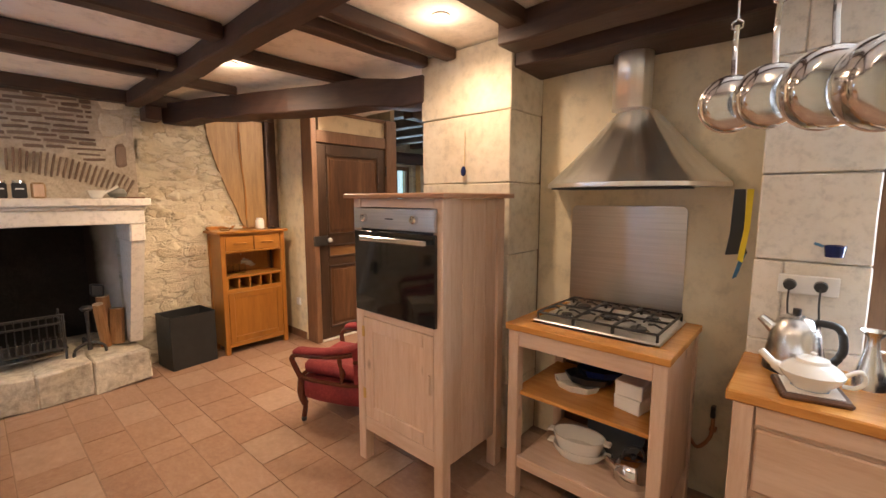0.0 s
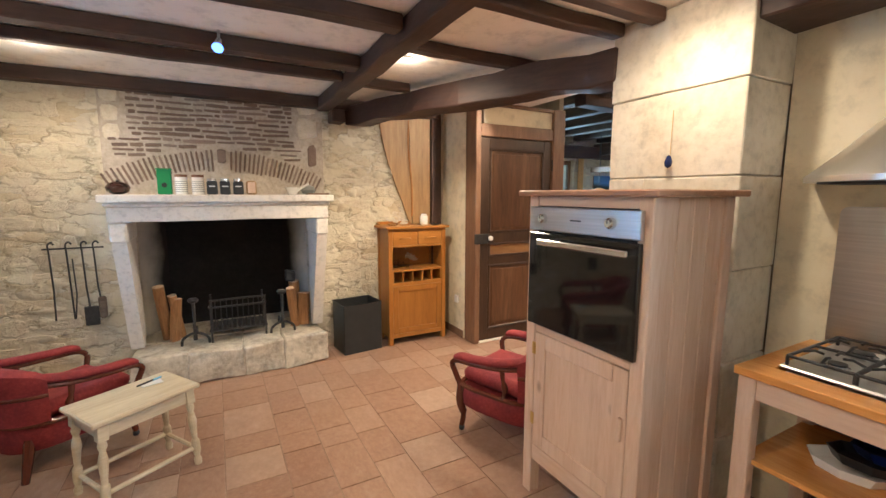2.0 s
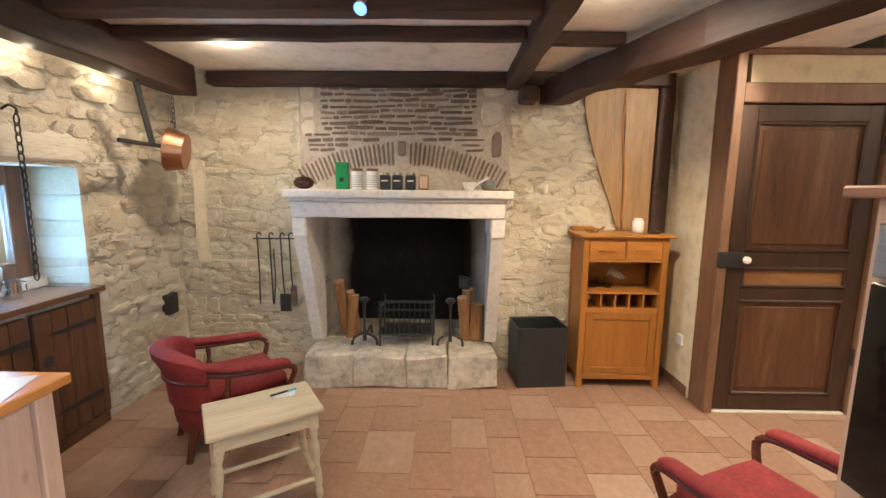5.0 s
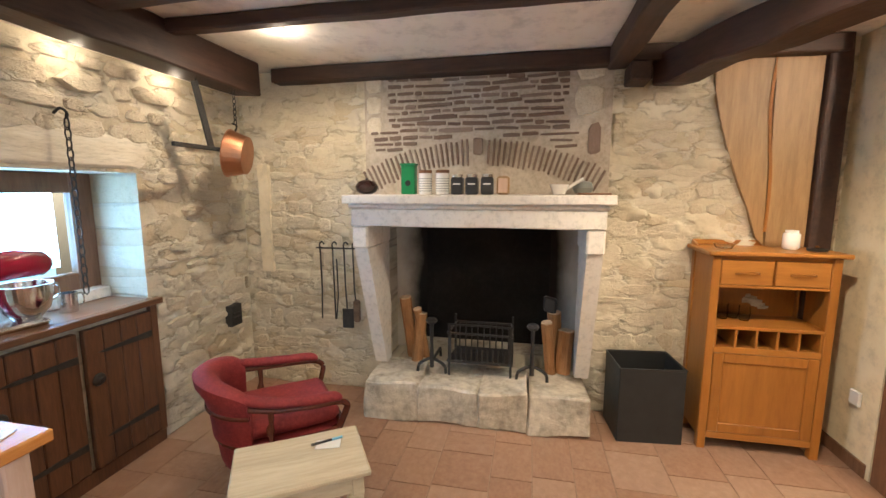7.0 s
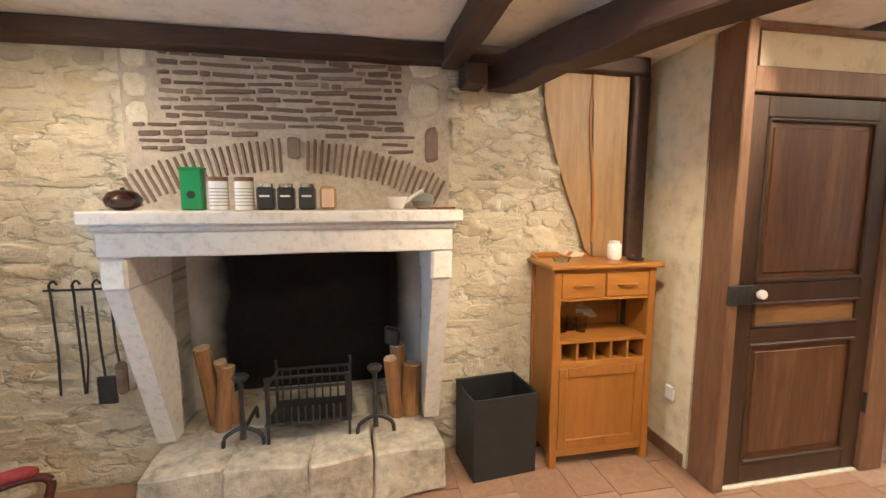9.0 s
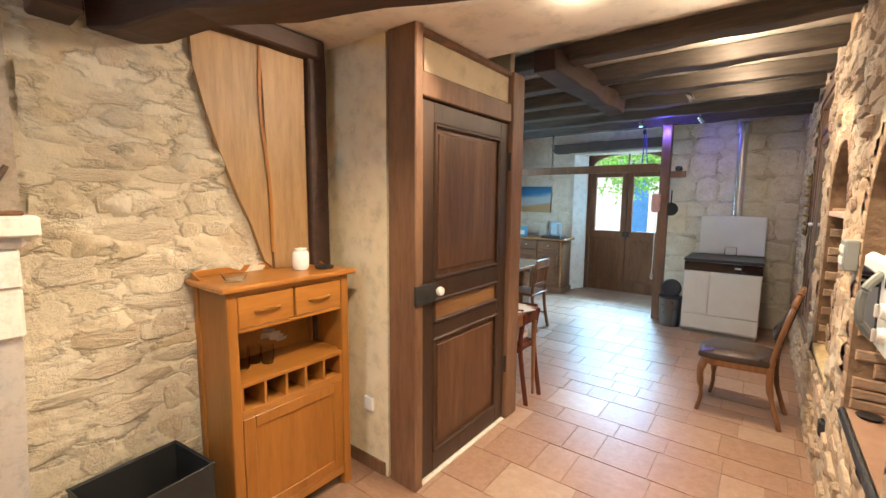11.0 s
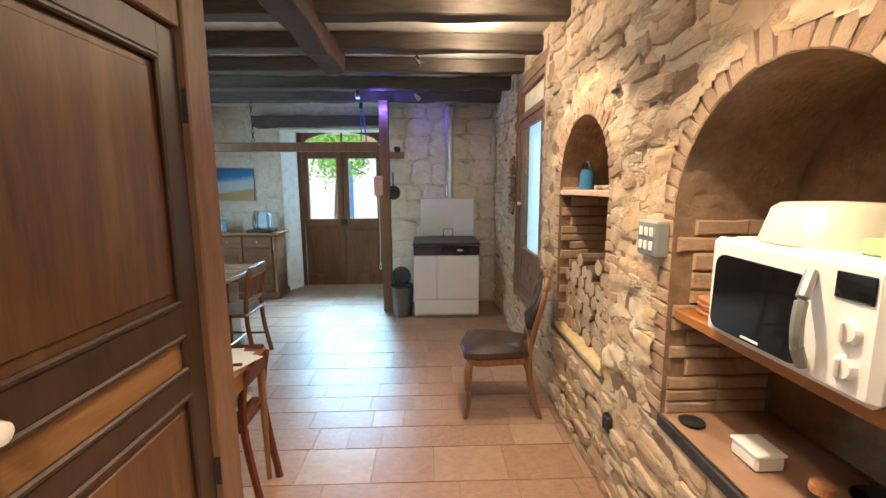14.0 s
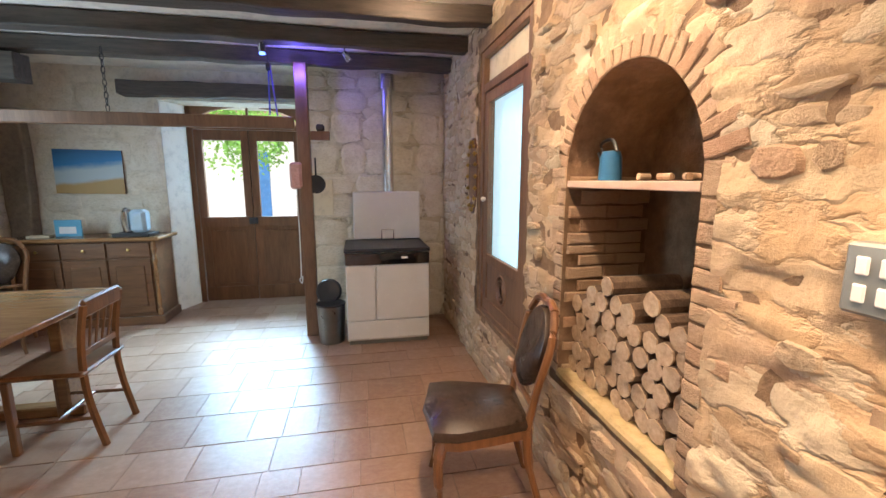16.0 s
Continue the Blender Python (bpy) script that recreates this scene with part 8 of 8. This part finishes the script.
# chimney wall
PANEL = (-0.66, 1.0, 1.50, 2.30)
struct("brick_panel", box(PANEL[0], PANEL[1], -0.010, -0.001, PANEL[2], PANEL[3]), BRICKMORTAR, M_FIRE)
rubble(wall_fire, STONES, Y_SOUTH + 0.02, 1.86, 0.0, 2.28, [(-0.80, 0.94, 0, 1.50), (PANEL[0] - 0.02, PANEL[1] + 0.02, 1.40, 2.4), (0.86, 1.0, 1.9, 2.3)], 0.06, 0.15, 2.4, 0.009, 0.12, (0.35, 1.25))
facing("wall_fire_face", M_FIRE, Y_SOUTH + 0.01, 2.28, 0.0, CEIL - 0.01, [(-0.79, 0.94, 0, 1.50), (PANEL[0] - 0.01, PANEL[1] + 0.01, 1.40, 2.5)], 0.018, 0.042, 8.1, MORTAR, -0.006)
cxa, cza, ra = 0.15, 0.095, 1.60
z = 1.56
while z < 2.30:
    top = (z - 1.56) / 0.74
    x, bx1 = PANEL[0] + 0.03 + (0.13 if top > 0.55 else 0.0) + rng.uniform(0, 0.05), 0.95 if top < 0.62 else 0.74
    while x < bx1 - 0.05:
        w = min(rng.choice((0.06, 0.08, 0.11, 0.14, 0.18, 0.23)) * rng.uniform(0.85, 1.15), bx1 - x)
        lift = 0.018 * noise.noise(Vector((x * 2.5, z * 5, 3))) + rng.uniform(-0.003, 0.003)
        if math.hypot(x + w / 2 - cxa, z - cza) > ra + 0.205 and w > 0.05 and rng.random() > 0.04 and not (0.83 < x + w and 1.72 < z < 1.98):
            lay("brick", BRICKS, wall_fire, x + w / 2, z + lift, w - 0.014, 0.028 * rng.uniform(0.6, 1.2), rng.uniform(-3.2, 3.2), -0.008, rng.uniform(0.5, 1.3))
        x += w
    z += 0.042 + rng.uniform(-0.003, 0.004)
n = 47
for k in range(n):
    t = radians(61.5 + 57 * (k + 0.5) / n)
    if abs(t - math.pi / 2) < 0.022:
        continue
    L = 0.17 * rng.uniform(0.85, 1.08)
    lay("brick", BRICKS, wall_fire, cxa + (ra + 0.09) * math.cos(t), cza + (ra + 0.09) * math.sin(t), L, 0.019, -math.degrees(t), -0.008, rng.uniform(0.6, 1.3))
lay("keystone", BRICKS, wall_fire, cxa, cza + ra + 0.125, 0.065, 0.13, 0, -0.008, 1.6)
lay("brick", BRICKS, wall_fire, 0.90, 1.85, 0.075, 0.22, 0, -0.008, 1.3)
for zz, hh in ((2.02, 0.20), (2.24, 0.20)):
    lay("block", BLOCKS, wall_fire, 0.86, zz + 0.08, 0.19, hh, 0, -0.006, 0.9)
for zz, hh in ((1.98, 0.13), (2.12, 0.13), (2.26, 0.13)):
    lay("block", BLOCKS, wall_fire, -0.59, zz, 0.12, hh, 0, -0.004, 0.8)

# window wall (x runs to the west)
rubble(wall_south, STONES, 1.2, 4.42, 0.0, 2.22, [(2.62, 3.60, 0.80, 1.72), (1.0, 3.58, 0, 0.92)], 0.06, 0.14, 2.2, 0.009, 0.04, (0.9, 2.4))
facing("wall_south_face", M_SOUTH, 1.2, 4.42, 0.0, 2.215, [(2.70, 3.54, 0.80, 1.64), (1.0, 3.56, 0, 0.91)], 0.017, 0.032, 5.7, MORTAR, -0.006)
lay("lintel_stone", BLOCKS, wall_south, 3.12, 1.73, 1.1, 0.19, 0, 0, 1.4)
# far walls, of dressed blocks
for owner, x0, x1, z1, meshes in ((wall_far, -6.25, -5.07, HALL - 0.14, BLOCKS), (wall_stove, -3.50, -2.07, HALL - 0.14, BLOCKS)):
    z = 0.0
    while z < z1 - 0.05:
        h = min(rng.uniform(0.20, 0.34), z1 - z)
        x = x0
        while x < x1 - 0.03:
            w = min(rng.uniform(0.25, 0.6), x1 - x)
            lay("block", meshes, owner, x + w / 2, z + h / 2, w - 0.008, h - 0.008, 0, 0, rng.uniform(0.5, 1.0))
            x += w
        z += h

rubble(wall_dining, STONES, 6.6, 7.7, 0.0, 1.95, [], 0.12, 0.24, 1.8, 0.014, 0.1)

# terracotta tiles
def tile_rows(x0, x1, y0, y1, seed):
    r = random.Random(seed)
    y = y0
    while y < y1 - 0.02:
        d = min(r.choice((0.20, 0.22, 0.30, 0.33)), y1 - y)
        x = x0 + r.uniform(-0.25, 0)
        while x < x1:
            w = r.choice((0.20, 0.30, 0.33, 0.40))
            a, b = max(x, x0), min(x + w, x1)
            if b - a > 0.03:
                yield a, b, y, y + d, r.uniform(-0.0012, 0.0012)
            x += w
        y += d


tiles = [*tile_rows(X_FIRE, 2.3, Y_SOUTH, 2.30, 1), *tile_rows(-6.5, X_ARCH, 3.50, Y_FAR + 0.4, 2), *tile_rows(-3.93, X_ARCH, 2.30, 3.50, 3)]


def walked(t):
    x, y = (t[0] + t[1]) / 2, (t[2] + t[3]) / 2
    best = 99
    for (ax, ay), (bx_, by) in (((-3.4, 0.2), (-1.6, 1.0)), ((-1.6, 1.0), (-3.0, 1.8)), ((-3.0, 1.8), (-2.9, 5.2))):
        k = max(0, min(1, ((x - ax) * (bx_ - ax) + (y - ay) * (by - ay)) / ((bx_ - ax) ** 2 + (by - ay) ** 2)))
        best = min(best, math.hypot(x - ax - k * (bx_ - ax), y - ay - k * (by - ay)))
    return best


tiles.sort(key=walked)
floor = bpy.data.objects["floor"]
unit = bmesh.new()
box(-0.5, 0.5, -0.5, 0.5, -0.012, 0.0, 0.0, unit)
for v in unit.verts:
    if v.co.z > -0.001:
        v.co.x *= 0.99
        v.co.y *= 0.988
bmesh.ops.recalc_face_normals(unit, faces=unit.faces)
tile_me = bpy.data.meshes.new("tile")
unit.to_mesh(tile_me)
unit.free()
tile_me.materials.append(TILE)
for a, b, c, d, dz in tiles[:300]:
    ob = new("tile", tile_me)
    ob.parent = floor
    ob.matrix_basis = Matrix.Translation(((a + b) / 2, (c + d) / 2, dz)) @ Matrix.Rotation(dz * 2.5, 4, "X") @ Matrix.Diagonal((b - a - 0.004, d - c - 0.004, 1, 1))
vs, fs = [], []
for a, b, c, d, dz in tiles[300:]:
    i = len(vs)
    g = 0.002
    vs += [(a + g, c + g, -0.0119), (b - g, c + g, -0.0119), (b - g, d - g, -0.0119), (a + g, d - g, -0.0119)]
    g = 0.0035
    vs += [(a + g, c + g, dz), (b - g, c + g, dz), (b - g, d - g, dz), (a + g, d - g, dz)]
    fs += [(i, i + 1, i + 5, i + 4), (i + 1, i + 2, i + 6, i + 5), (i + 2, i + 3, i + 7, i + 6), (i + 3, i, i + 4, i + 7), (i + 4, i + 5, i + 6, i + 7)]
me = bpy.data.meshes.new("far_tiles")
me.from_pydata(vs, [], fs)
me.materials.append(TILE_FAR)
far = new("far_tiles", me)
far.parent = floor
tagged(far, kind="stuff")
